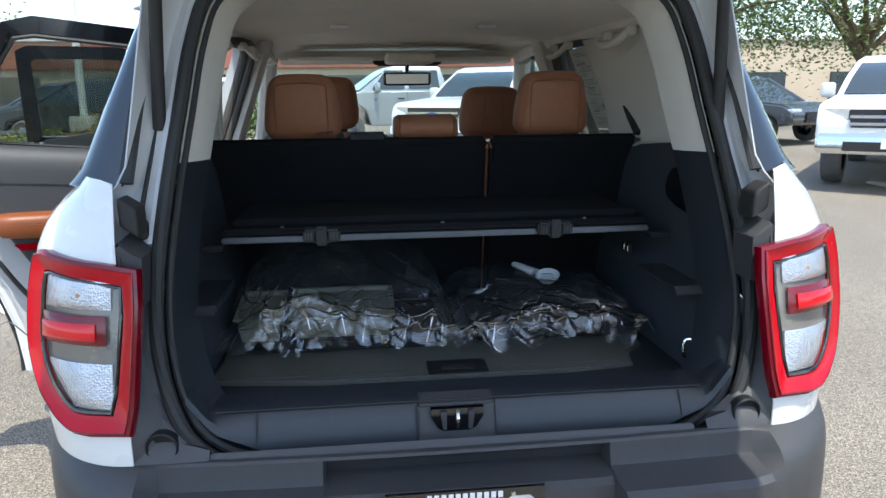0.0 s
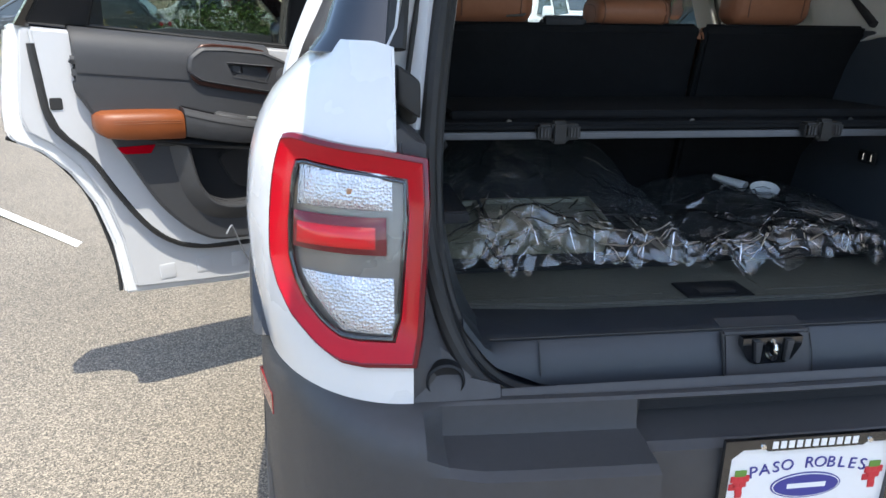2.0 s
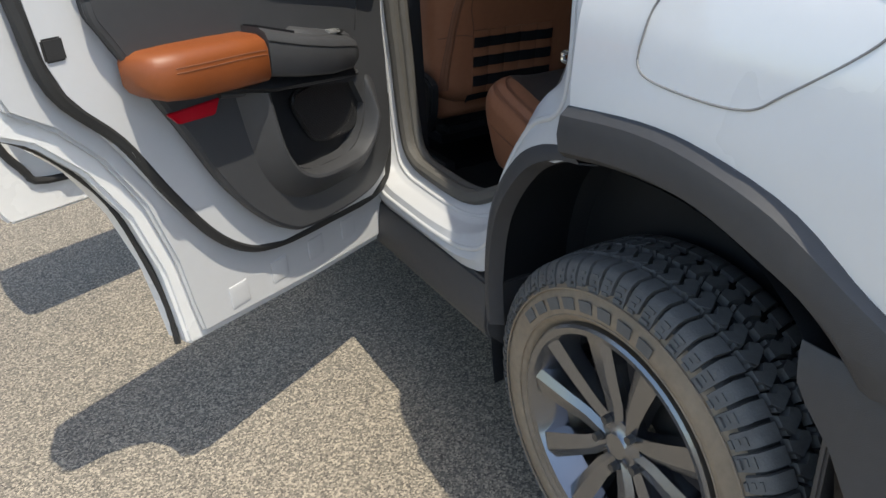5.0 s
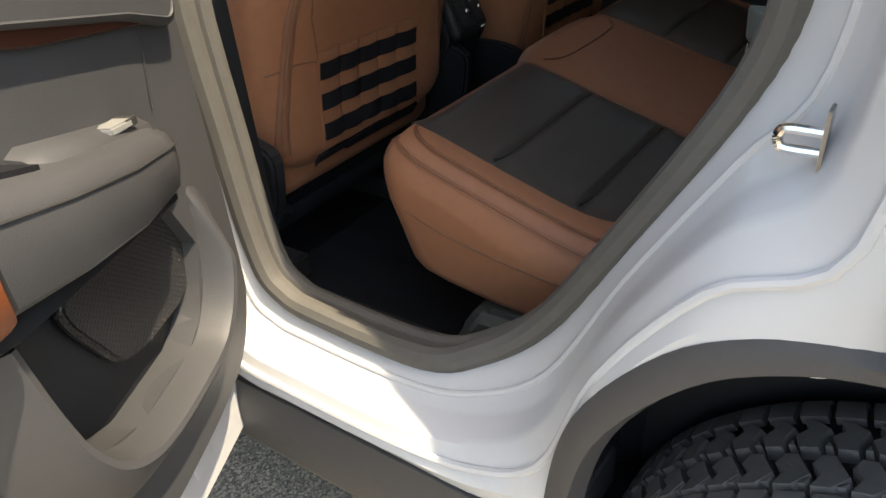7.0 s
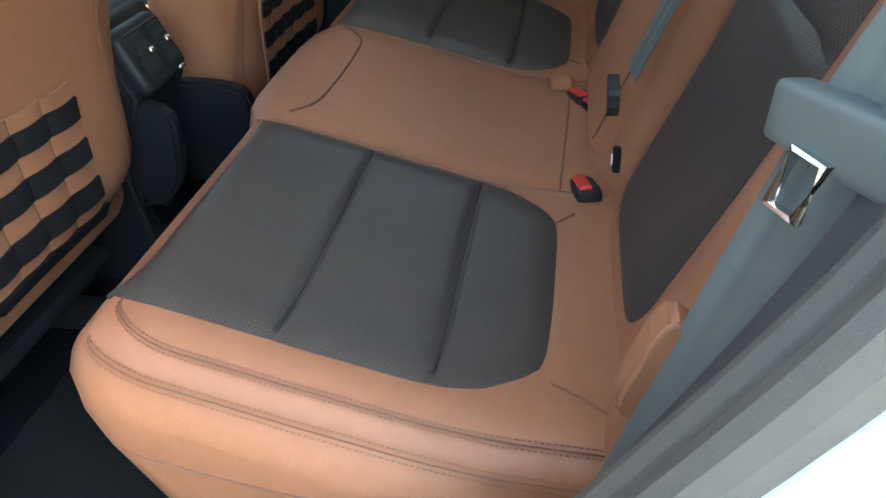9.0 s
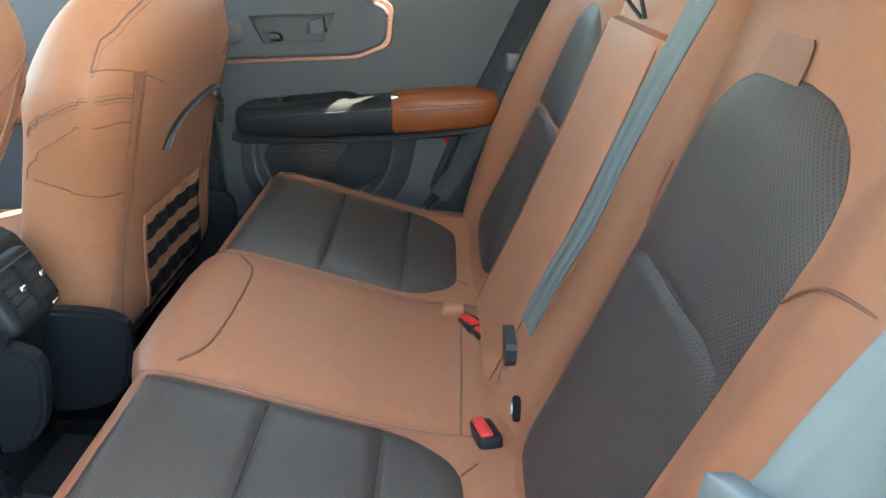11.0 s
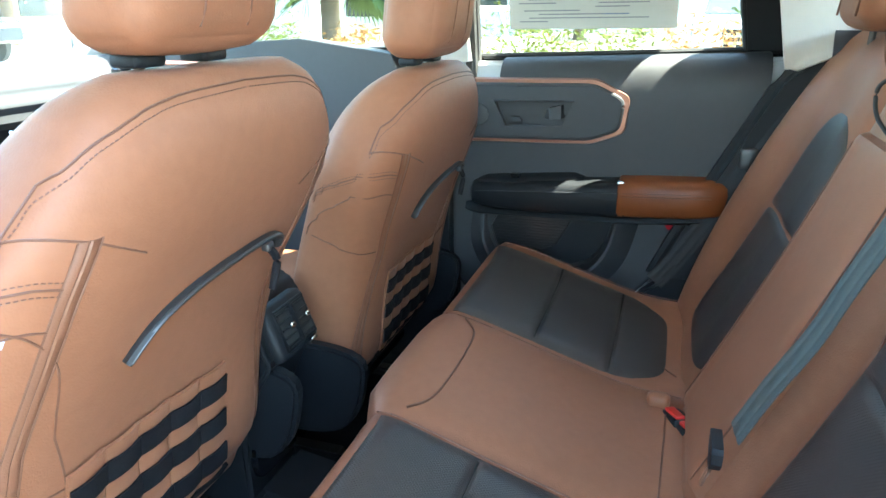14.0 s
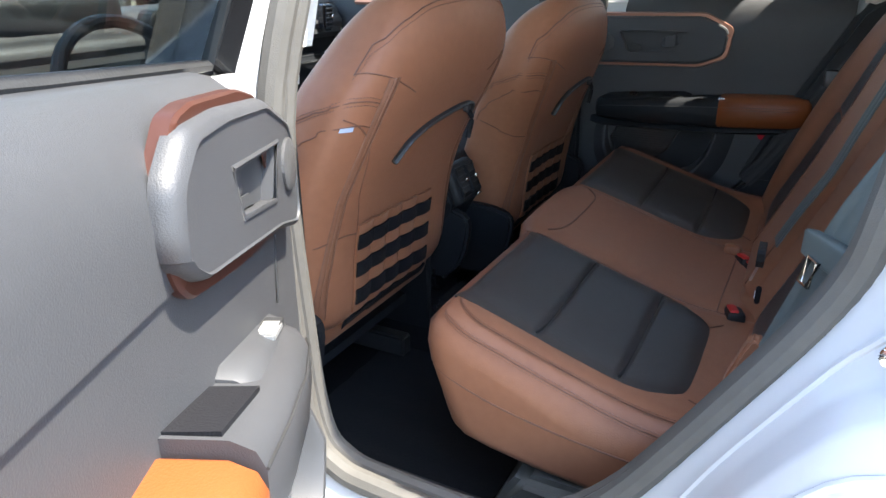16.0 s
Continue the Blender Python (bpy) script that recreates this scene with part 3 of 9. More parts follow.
for m in (None, MIRROR):
    pts = [(-0.904, 0.468, 0.748), (-0.872, 0.367, 0.742), (-0.872, 0.367, 0.700), (-0.900, 0.455, 0.706)]
    bm = bmesh.new()
    va = [bm.verts.new(Vector(p) + Vector((-0.010, -0.004, 0))) for p in pts]
    vb = [bm.verts.new(Vector(p) + Vector((0.02, 0.01, 0))) for p in pts]
    bm.faces.new(va)
    for i in range(4):
        bm.faces.new((va[i], vb[i], vb[(i + 1) % 4], va[(i + 1) % 4]))
    bmesh.ops.recalc_face_normals(bm, faces=bm.faces)
    part("side_reflector", bm, REFLECTOR, bumper, "dull red side reflector", m)
    part("parking_sensor", lathe([(-0.004, 0), (-0.004, 0.008), (0, 0.011), (0.012, 0.012)], (-0.800, 0.226, 0.635), "y", 20), SEAL, bumper, "round black parking sensor", m)

# tail lamps
LAMP = [(-0.056, 1.202), (0.10, 1.214), (0.225, 1.226), (0.252, 1.222), (0.258, 1.19), (0.262, 1.10), (0.260, 1.03), (0.245, 0.985), (0.215, 0.942), (0.165, 0.905), (0.125, 0.884), (-0.016, 0.880), (-0.028, 0.95), (-0.046, 1.10)]


LAMP_LINE = []
for i_, p_ in enumerate(LAMP):
    a_, b_ = LAMP[i_ - 1], LAMP[(i_ + 1) % len(LAMP)]
    P_, A_, B_ = (Vector((q[0], 0, q[1])) for q in (p_, a_, b_))
    sharp = i_ in (0, 11)
    for t_ in ((0.0,) if sharp else (-0.34, -0.17, 0.0, 0.17, 0.34)):
        other = A_ if t_ < 0 else B_
        q_ = P_.lerp(other, abs(t_))
        pull = (A_.lerp(P_, 0.5) + P_.lerp(B_, 0.5)) / 2
        LAMP_LINE.append(q_.lerp(pull, 0.22 * (1 - abs(t_) / 0.5)))


def lamp_inset(f, zc=1.06, sc=0.125):
    return [(sc + (p.x - sc) * f[0], zc + (p.z - zc) * f[1]) for p in LAMP_LINE]


def lamp_rows(specs):
    return [[skin_out(s, z, d) for s, z in lamp_inset((fs, fz))] for fs, fz, d in specs]


def lamp_patch(s0, s1, z0, z1, d0, d1, cut=0.0, n=8):
    rows = []
    for i in range(n + 1):
        v = i / n
        z = z0 + (z1 - z0) * v
        smax = s1 - cut * (1 - v) ** 1.3
        rows.append([skin_out(s0 + (smax - s0) * j / n, z, d0 + (d1 - d0) * (1 - (2 * j / n - 1) ** 4) * (1 - (2 * v - 1) ** 4)) for j in range(n + 1)])
    return sheet(rows, 0.006, away=(0, 1, 1))


for side in (None, MIRROR):
    lamp = part("tail_lamp", lathe([(0, 0.001), (0.002, 0.002)], skin_out(0.12, 1.05, -0.03), "y", 6), TRIM, car, "red framed tail lamp with clear and red lenses", side)
    part("lamp_frame", sheet(lamp_rows([(1.0, 1.0, -0.004), (1.0, 1.0, 0.010), (0.975, 0.985, 0.017), (0.92, 0.95, 0.019)]), 0.003, True, (0, 1, 1)), REDDARK, lamp, "dark red outer frame", side)
    part("lamp_ring", sheet(lamp_rows([(0.92, 0.95, 0.019), (0.905, 0.938, 0.024), (0.76, 0.82, 0.012), (0.71, 0.775, 0.010), (0.70, 0.765, -0.002)]), 0.003, True, (0, 1, 1)), REDLENS, lamp, "bright red light ring", side)
    part("lamp_bezel", lamp_patch(0.012, 0.248, 0.918, 1.196, 0.0, 0.001, 0.05, 12), LAMPGREY, lamp, "brown-grey lamp bezel", side)
    part("bezel_border", tube([skin_out(s_, z_, 0.008) for s_, z_ in lamp_inset((0.675, 0.745))], 0.0040, 8, True), GLOSSBLACK, lamp, "black border round the lenses", side)
    part("lamp_step", tube([skin_out(s_, z_, 0.0235) for s_, z_ in lamp_inset((0.91, 0.942))], 0.0016, 6, True), REDDARK, lamp, "", side)
    part("lens_cover", sheet([[skin_out(sc_ + (s_ - sc_) * f, 1.06 + (z_ - 1.06) * f, 0.024) for s_, z_ in lamp_inset((0.70, 0.765))] for sc_ in (0.125,) for f in (1.0, 0.8, 0.55, 0.3, 0.06)], 0.0, True), CLEAR, lamp, "clear outer lens", side)
    part("lamp_bulb", pad(*skin_out(0.10, 1.147, 0.010), 0.012, 0.008, 0.010, 0.003, 6), BULB, lamp, "amber bulb behind the lens", side)
    part("turn_lens", lamp_patch(0.030, 0.205, 1.120, 1.180, 0.006, 0.013), LAMPWHITE, lamp, "ribbed clear indicator lens", side)
    part("brake_lens", lamp_patch(0.040, 0.208, 1.054, 1.110, 0.010, 0.020), REDDARK, lamp, "raised red brake lens", side)
    part("brake_lens_core", lamp_patch(0.056, 0.190, 1.064, 1.096, 0.021, 0.029), REDBRIGHT, lamp, "", side)
    part("reverse_lens", lamp_patch(0.030, 0.196, 0.936, 1.020, 0.006, 0.012, 0.075), LAMPWHITE, lamp, "ribbed clear reversing lens", side)

# plate with its frame
plate = part("number_plate", rbox(-0.1525, 0.1525, 0.082, 0.087, 0.612, 0.768, 0.003), PLATEWHITE, car, "white dealer plate in a black frame")
part("plate_frame", prism_hole([(-0.159, 0.604), (0.151, 0.604), (0.151, 0.774), (-0.159, 0.774)],
                               [(-0.146, 0.632), (0.138, 0.632), (0.138, 0.742), (0.12, 0.757), (0.085, 0.757), (0.078, 0.752), (-0.086, 0.752), (-0.093, 0.757), (-0.128, 0.757), (-0.146, 0.742)], "y", 0.074, 0.0825), GLOSSBLACK, plate, "black plate frame with silver print")


def written(name, text, size, at, material, parent, extrude=0.0006, rot=(90, 0, 0), shear=0.0, space=1.0):
    c = bpy.data.curves.new("text", "FONT")
    c.body, c.size, c.extrude, c.align_x, c.shear, c.space_character = text, size, extrude, "CENTER", shear, space
    c.resolution_u = 3
    o = bpy.data.objects.new("text", c)
    me = bpy.data.meshes.new_from_object(o)
    bpy.data.objects.remove(o)
    bm = bmesh.new()
    bm.from_mesh(me)
    bpy.data.meshes.remove(me)
    bm.transform(pose(*at, *rot))
    return part(name, bm, material, parent)


for i, ch in enumerate("PASO ROBLES"):
    if ch != " ":
        u = (i - 5) / 5
        written("plate_letter", ch, 0.031 if ch in "P" and i == 0 or i == 10 else 0.029, (-0.004 + u * 0.095, 0.0812, 0.711 - 0.012 * u * u), BLUEINK, plate, rot=(90, u * 8, 0))


def ellipse_plate(cx, cz, rx, rz, y0, y1, n=32):
    return prism([(cx + rx * math.cos(2 * math.pi * k / n), cz + rz * math.sin(2 * math.pi * k / n)) for k in range(n)], "y", y0, y1)


part("plate_oval_rim", ellipse_plate(-0.004, 0.678, 0.062, 0.0245, 0.0806, 0.0815), BLUEINK, plate)
part("plate_oval_line", ellipse_plate(-0.004, 0.678, 0.0595, 0.0222, 0.0800, 0.0806), PLATEWHITE, plate)
part("plate_oval", ellipse_plate(-0.004, 0.678, 0.0575, 0.0205, 0.0794, 0.0800), BLUEINK, plate, "plain blue oval")
part("plate_oval_bar", rbox(-0.038, 0.030, 0.0788, 0.0794, 0.674, 0.683, 0), PLATEWHITE, plate)
for cx in (-0.122, 0.114):
    grapes = join(*[pad(cx + dx, 0.0808, 0.690 + dz, 0.012, 0.002, 0.012, 0.001, 4) for dx, dz in ((-0.010, 0.008), (0.0, 0.008), (0.010, 0.009), (-0.006, -0.002), (0.006, -0.001), (0, -0.012), (0.001, -0.021), (-0.012, -0.006))])
    part("grape_print", grapes, REDINK, plate, "red grape cluster print", kind="stuff")
    part("plate_leaf", pad(cx, 0.0806, 0.709, 0.02, 0.0016, 0.012, 0.0007, 4), GREENINK, plate)
for k in range(11):
    part("frame_bar", rbox(-0.080 + k * 0.0138, -0.0705 + k * 0.0138, 0.0732, 0.0742, 0.7565, 0.7695, 0), PLATEWHITE, plate)
for k in range(9):
    part("frame_bar", rbox(-0.07 + k * 0.0150, -0.059 + k * 0.0150, 0.0732, 0.0742, 0.612, 0.625, 0), PLATEWHITE, plate)
for cx in (-0.096, 0.088):
    part("plate_screw", lathe([(-0.003, 0), (-0.003, 0.004), (0, 0.005)], (cx, 0.0738, 0.762), "y", 12), CHROME, plate)

# ---- tail opening: sill, corner trims, seal, painted flange ----
OPEN = [(0.0, 0.762), (0.25, 0.766), (0.44, 0.782), (0.53, 0.822), (0.585, 0.90), (0.617, 1.02), (0.620, 1.16), (0.602, 1.32), (0.576, 1.48), (0.548, 1.64), (0.505, 1.74), (0.40, 1.79), (0.20, 1.808), (0.0, 1.812)]


OX = 0.028         # the opening lies a little off the middle


def rake(z):
    return 0.205 + max(0, z - 0.86) * 0.34


def opening_ring(grow, dy, n=5):
    half = curve_points([(x, 0, z) for x, z in OPEN], n)
    loop = [Vector(p) for p in half] + [Vector((-p.x, 0, p.z)) for p in half[-2:0:-1]]
    out, m = [], len(loop)
    for i, p in enumerate(loop):
        d = (loop[(i + 1) % m] - loop[i - 1]).normalized()
        nrm = Vector((d.z, 0, -d.x))
        q = p + nrm * grow
        out.append(Vector((q.x + OX, rake(p.z) + dy, q.z)))
    return out


frame_ring = [opening_ring(g, d) for g, d in ((0.055, 0.025), (0.050, 0.006), (0.034, 0.0), (0.022, 0.004), (0.018, 0.03), (-0.012, 0.05), (-0.020, 0.11))]
part("tailgate_seal", tube(opening_ring(0.012, 0.004), 0.015, 10, True), SEAL, car, "black rubber tailgate seal")
part("tailgate_seal_lip", tube(opening_ring(-0.008, 0.028), 0.008, 8, True), SEAL, car)
# scuff plate below, dark liner at the sides, light liner above


def liner(zmin, zmax, name, material, label, rings=None):
    rings = rings or [opening_ring(g, d, 5) for g, d in ((-0.004, 0.02), (-0.016, 0.06), (-0.030, 0.12), (-0.034, 0.17))]
    bm = bmesh.new()
    n = len(rings[0])
    vs = [[bm.verts.new(p) for p in r] for r in rings]
    for a, b in zip(vs, vs[1:]):
        for j in range(n):
            k = (j + 1) % n
            mid = (rings[0][j].z + rings[0][k].z) / 2
            if zmin <= mid < zmax:
                bm.faces.new((a[j], a[k], b[k], b[j]))
    bmesh.ops.delete(bm, geom=[v for v in bm.verts if not v.link_faces], context="VERTS")
    bmesh.ops.solidify(bm, geom=bm.faces[:], thickness=0.003)
    part(name, bm, material, car, label)


liner(0.0, 1.215, "flange_trim", CLAD, "grained black trim round the opening", frame_ring[:5])
liner(1.215, 3.0, "tailgate_flange", JAMBSHADE, "white painted tailgate flange", frame_ring[:5])
liner(0.0, 1.375, "opening_liner", LOADTRIM, "dark plastic opening liner")
liner(1.375, 3.0, "upper_liner", PILLAR, "greige upper opening liner")
# scuff plate with the striker pocket
scuff_rings = []
for i in range(61):
    x = -0.580 + 1.160 * i / 60
    z0 = lerp(OPEN[:6], abs(x))
    zt = max(0.872, z0 + 0.030)
    scuff_rings.append([(x + OX, y, z) for y, z in ((0.232, z0 + 0.022), (0.240, z0 + 0.030 + (zt - z0) * 0.22), (0.262, zt), (0.270, zt + 0.005), (0.285, zt + 0.008), (0.36, zt + 0.004), (0.37, z0 + 0.02))])
scuff = part("scuff_plate", loft(scuff_rings), LOADTRIM, car, "dark plastic load sill plate", angle=40)
part("striker_housing", prism([(0.228, 0.80), (0.250, 0.874), (0.30, 0.884), (0.30, 0.80)], "x", -0.083, 0.083, 0.004), CLAD, scuff, "striker housing panel")
part("striker_pocket", prism([(-0.056, 0.872), (0.056, 0.872), (0.056, 0.855), (0.040, 0.828), (0.028, 0.822), (-0.028, 0.822), (-0.040, 0.828), (-0.056, 0.855)], "y", 0.236, 0.252), GLOSSBLACK, scuff, "recessed striker pocket", m=Matrix.Translation((0, -0.006, 0)))
for x in (-0.030, 0.030):
    part("pocket_rib", prism([(x - 0.007, 0.868), (x + 0.007, 0.868), (x + 0.003 * (1 if x < 0 else -1) + 0.004, 0.828), (x + 0.003 * (1 if x < 0 else -1) - 0.004, 0.828)], "y", 0.222, 0.24, 0.001), CLAD, scuff)
part("striker", tube(curve_points([(0, 0.232, 0.832), (0, 0.220, 0.838), (0, 0.220, 0.858), (0, 0.232, 0.866)], 4), 0.0045, 8), CHROME, scuff, "chrome striker loop")
for x in (-0.445, -0.084, 0.084, 0.470):
    part("panel_joint", tube([(x + OX * (abs(x) > 0.2), 0.2285, 0.802 if abs(x) < 0.2 else 0.822), (x + OX * (abs(x) > 0.2), 0.236, 0.835), (x + OX * (abs(x) > 0.2), 0.2575, 0.876)], 0.0014, 6), SEAL, scuff)
part("sill_joint", tube([(-0.50 + 1.05 * k / 30, 0.2625, 0.8785 + 0.0008 * (k % 2) * (k > 15)) for k in range(31)], 0.0022, 6), SEAL, scuff)
# corner trims beside the lamps, with the round plugs
for side in (None, MIRROR):
    rows = []
    for i in range(25):
        z = 0.818 + 0.400 * i / 24
        inner = -lerp([(z_, x_ + 0.030) for x_, z_ in OPEN[2:8]], z) + (OX if side is None else 0)
        y0 = rake(z) + 0.012
        outer = -0.654
        rows.append([Vector((outer + (inner - outer) * j / 8, 0.172 + max(0, z - 0.87) * 0.22 + (y0 - 0.172 - max(0, z - 0.87) * 0.22) * (j / 8) ** 1.5 + 0.02 * math.sin(math.pi * j / 8) * (1 if z > 0.92 else 0), z)) for j in range(9)])
    trim = part("corner_trim", sheet(rows, 0.004, away=(0, 1, 1)), CLAD, car, "grained black corner trim beside the lamp", side)
    part("trim_plug", lathe([(0.016, 0.032), (-0.003, 0.0315), (-0.006, 0.028), (0.006, 0.024), (0.008, 0.0)], (-0.588, 0.179, 0.850), "y", 32), TRIM, trim, "round plastic plug", side)
part("sill_garnish", prism([(0.168, 0.815), (0.180, 0.832), (0.215, 0.790), (0.235, 0.752), (0.20, 0.752)], "x", -0.50, 0.50, 0.003), CLAD, car, "black sill garnish over the bumper")
for side in (None, MIRROR):
    part("sill_garnish_end", sheet([[(-0.50, 0.168, 0.815), (-0.56, 0.168, 0.815), (-0.655, 0.170, 0.815)], [(-0.50, 0.182, 0.834), (-0.55, 0.183, 0.850), (-0.655, 0.176, 0.835)], [(-0.50, 0.225, 0.795), (-0.53, 0.222, 0.830), (-0.60, 0.22, 0.90)]], 0.003, away=(0, 1, 1)), CLAD, car, "", side)

# D-pillars: painted inner side, gloss black outer panel, struts, hinge covers
for side in (None, MIRROR):
    rows = []
    for i in range(17):
        z = 1.208 + 0.562 * i / 16
        xo = -lerp([(1.208, 0.665), (1.275, 0.70), (1.325, 0.70), (1.36, 0.656), (1.5, 0.637), (1.77, 0.602)], z)
        xi = -(lerp([(z_, x_) for x_, z_ in OPEN[6:11]], z) + 0.034) + (OX if side is None else 0)
        yo = 0.172 + max(0, z - 0.87) * 0.22 + 0.05
        rows.append([Vector((xo + (xi - xo) * j / 6, yo + (rake(z) + 0.01 - yo) * j / 6 + 0.03 * math.sin(math.pi * j / 6), z)) for j in range(7)])
    part("rear_pillar_flange", sheet(rows, 0.004, away=(0, 1, 1.2)), JAMBSHADE, car, "white painted rear pillar flange", side)
    rows = []
    for i in range(15):
        z = 1.345 + 0.43 * i / 14
        X = lerp([(1.345, 0.788), (1.37, 0.765), (1.5, 0.720), (1.65, 0.668), (1.78, 0.615)], z)
        yb = lerp([(1.345, 0.335), (1.5, 0.40), (1.65, 0.47), (1.78, 0.55)], z)
        row = []
        for j in range(13):
            a = j / 12
            if a < 0.35:
                b = a / 0.35 * math.pi / 2
                xi = lerp([(1.345, 0.660), (1.5, 0.643), (1.71, 0.614), (1.78, 0.602)], z)
                row.append(Vector((-xi - (X - xi) * math.sin(b), yb + 0.07 - 0.07 * math.cos(b), z)))
            else:
                row.append(Vector((-X - 0.01 * math.sin((a - 0.35) / 0.65 * math.pi), yb + 0.07 + (1.16 + (z - 1.34) * 0.28 - yb - 0.07) * (a - 0.35) / 0.65, z)))
        rows.append(row)
    part("pillar_cover", sheet(rows, 0.004, away=(0, 0.8, 1.5)), GLOSSBLACK, car, "gloss black rear pillar cover", side)
    part("pillar_edge_trim", tube([(-0.652, 0.330, 1.350), (-0.636, 0.395, 1.50), (-0.608, 0.49, 1.71)], 0.017, 8, flat=0.5), SEAL, car, "matt black pillar edge trim", side)
    strut = part("tailgate_strut", tube([(-0.600, 0.415, 1.452), (-0.575, 0.38, 1.72), (-0.555, 0.30, 1.90)], 0.0135, 12), SEAL, car, "black gas strut", side)
    part("strut_rod", tube([(-0.640, 0.340, 1.262), (-0.604, 0.415, 1.455)], 0.0045, 10), SEAL, strut, "thin dark strut rod", side)
    part("strut_socket", pad(-0.634, 0.335, 1.255, 0.032, 0.03, 0.042, 0.011, 6), SEAL, strut, "", side)
    part("lamp_bolt_cover", pad(-0.636, 0.300, 1.290, 0.036, 0.062, 0.058, 0.007, 6, 0, lambda x, y, z: (x, y, z - (x + 0.636) * 0.7)), SEAL, car, "black bump stop block", side)
    part("lamp_garnish", loft([[(-0.664, y, 1.226), (-0.660, y, 1.240 + d), (-0.652, y, 1.246 + d), (-0.628, y, 1.226 + d), (-0.612, y, 1.214), (-0.614, y, 1.120), (-0.640, y, 1.110), (-0.664, y, 1.19)] for y, d in ((0.330, 0.006), (0.258, 0.0), (0.250, -0.006))]), CLAD, car, "black lamp surround garnish", side)

# tailgate, raised overhead
rows = []
for i in range(13):
    v = i / 12
    rows.append([Vector((-0.72 + 1.44 * j / 12, 0.50 - 1.06 * v, 1.87 + 0.27 * v + 0.05 * math.sin(math.pi * v) - 0.03 * (2 * j / 12 - 1) ** 2)) for j in range(13)])
part("tailgate", sheet(rows, 0.05, away=(0, 0, 0)), WHITE, car, "raised white tailgate")

# roof, windscreen, bonnet and front wings
rows = []
for i in range(25):
    y = 0.42 + (2.55 - 0.42) * i / 24
    crown = 1.855 - 0.05 * ((y - 1.5) / 1.1) ** 2 * (0.6 if y > 1.5 else 0.4)
    rows.append([Vector((0.665 * (2 * j / 16 - 1), y, crown - 0.07 * abs(2 * j / 16 - 1) ** 4)) for j in range(17)])
part("roof", sheet(rows, 0.006, away=(0, 1.5, 1.0)), WHITE, car, "white roof")
rows = []
for i in range(9):
    v = i / 8
    rows.append([Vector(((0.60 + 0.12 * v) * (2 * j / 12 - 1), 2.55 + 0.72 * v - 0.10 * (2 * j / 12 - 1) ** 2 * v, 1.775 - 0.54 * v - 0.02 * v * (1 - v) * 4 * -1)) for j in range(13)])
part("windscreen", sheet(rows, 0.004, away=(0, 2, 1)), GLASS, car, "clear windscreen").visible_shadow = False
rows = []
for i in range(13):
    v = i / 12
    rows.append([Vector((0.74 * (2 * j / 12 - 1), 3.25 + 1.0 * v, 1.22 - 0.12 * v ** 3 - 0.03 * (2 * j / 12 - 1) ** 4)) for j in range(13)])
part("bonnet", sheet(rows, 0.006, away=(0, 3.6, 0.8)), WHITE, car, "white bonnet")
part("front_end", prism([(4.16, 0.55), (4.36, 0.55), (4.38, 0.75), (4.33, 1.02), (4.26, 1.10), (4.16, 1.10)], "x", -0.80, 0.80, 0.03, 3), GLOSSBLACK, car, "black front grille and bumper")
for side in (None, MIRROR):
    wing = [(3.16, 0.40), (3.20, 0.62), (3.28, 0.85), (3.45, 0.93), (3.80, 0.93), (3.98, 0.85), (4.06, 0.62), (4.25, 0.55), (4.30, 1.05), (4.20, 1.16), (3.6, 1.22), (3.20, 1.24), (3.13, 1.2), (3.12, 0.42)]
    part("front_wing", prism(wing, "x", -0.90, -0.74, 0.012), WHITE, car, "white front wing", side)
    part("a_pillar", tube(curve_points([(-0.78, 3.22, 1.24), (-0.70, 2.90, 1.48), (-0.63, 2.56, 1.70)], 5), 0.045, 10), PILLAR, car, "", side)
    part("door_mirror", pad(-1.0, 2.95, 1.30, 0.20, 0.10, 0.16, 0.045, 8), GLOSSBLACK, car, "black door mirror", side)

# ---- left side: jambs, sill, arch liner ----
DOORLOOP = [(1.905, 0.72), (1.862, 0.668), (1.79, 0.654), (1.60, 0.654), (1.52, 0.676), (1.44, 0.744), (1.305, 0.918), (1.19, 1.075), (1.158, 1.18), (1.175, 1.34), (1.23, 1.55), (1.30, 1.665), (1.42, 1.70), (1.75, 1.715), (1.86, 1.70), (1.91, 1.64), (1.922, 1.45), (1.932, 1.20), (1.926, 0.90)]
OUTLOOP = [(1.965, 0.60, 0.897), (1.90, 0.552, 0.90), (1.79, 0.548, 0.90), (1.60, 0.548, 0.90), (1.45, 0.552, 0.90), (1.352, 0.60, 0.90), (1.306, 0.765, 0.905), (1.215, 0.885, 0.905), (1.085, 0.945, 0.905), (1.078, 1.24, 0.885), (1.12, 1.44, 0.80), (1.20, 1.62, 0.715), (1.36, 1.745, 0.655), (1.75, 1.765, 0.650), (1.90, 1.75, 0.655), (1.965, 1.66, 0.68), (1.975, 1.45, 0.775), (1.985, 1.20, 0.88), (1.985, 0.90, 0.898)]


REAR_EDGE = [(0.744, 1.436), (0.918, 1.325), (1.075, 1.238), (1.18, 1.214), (1.34, 1.205), (1.5, 1.22)]   # height, and y of the seal behind the near door


STRIKER = (1.168, 1.064)   # y and z


def tumble(z):
    return 0.80 - max(0, z - 1.22) * 0.36


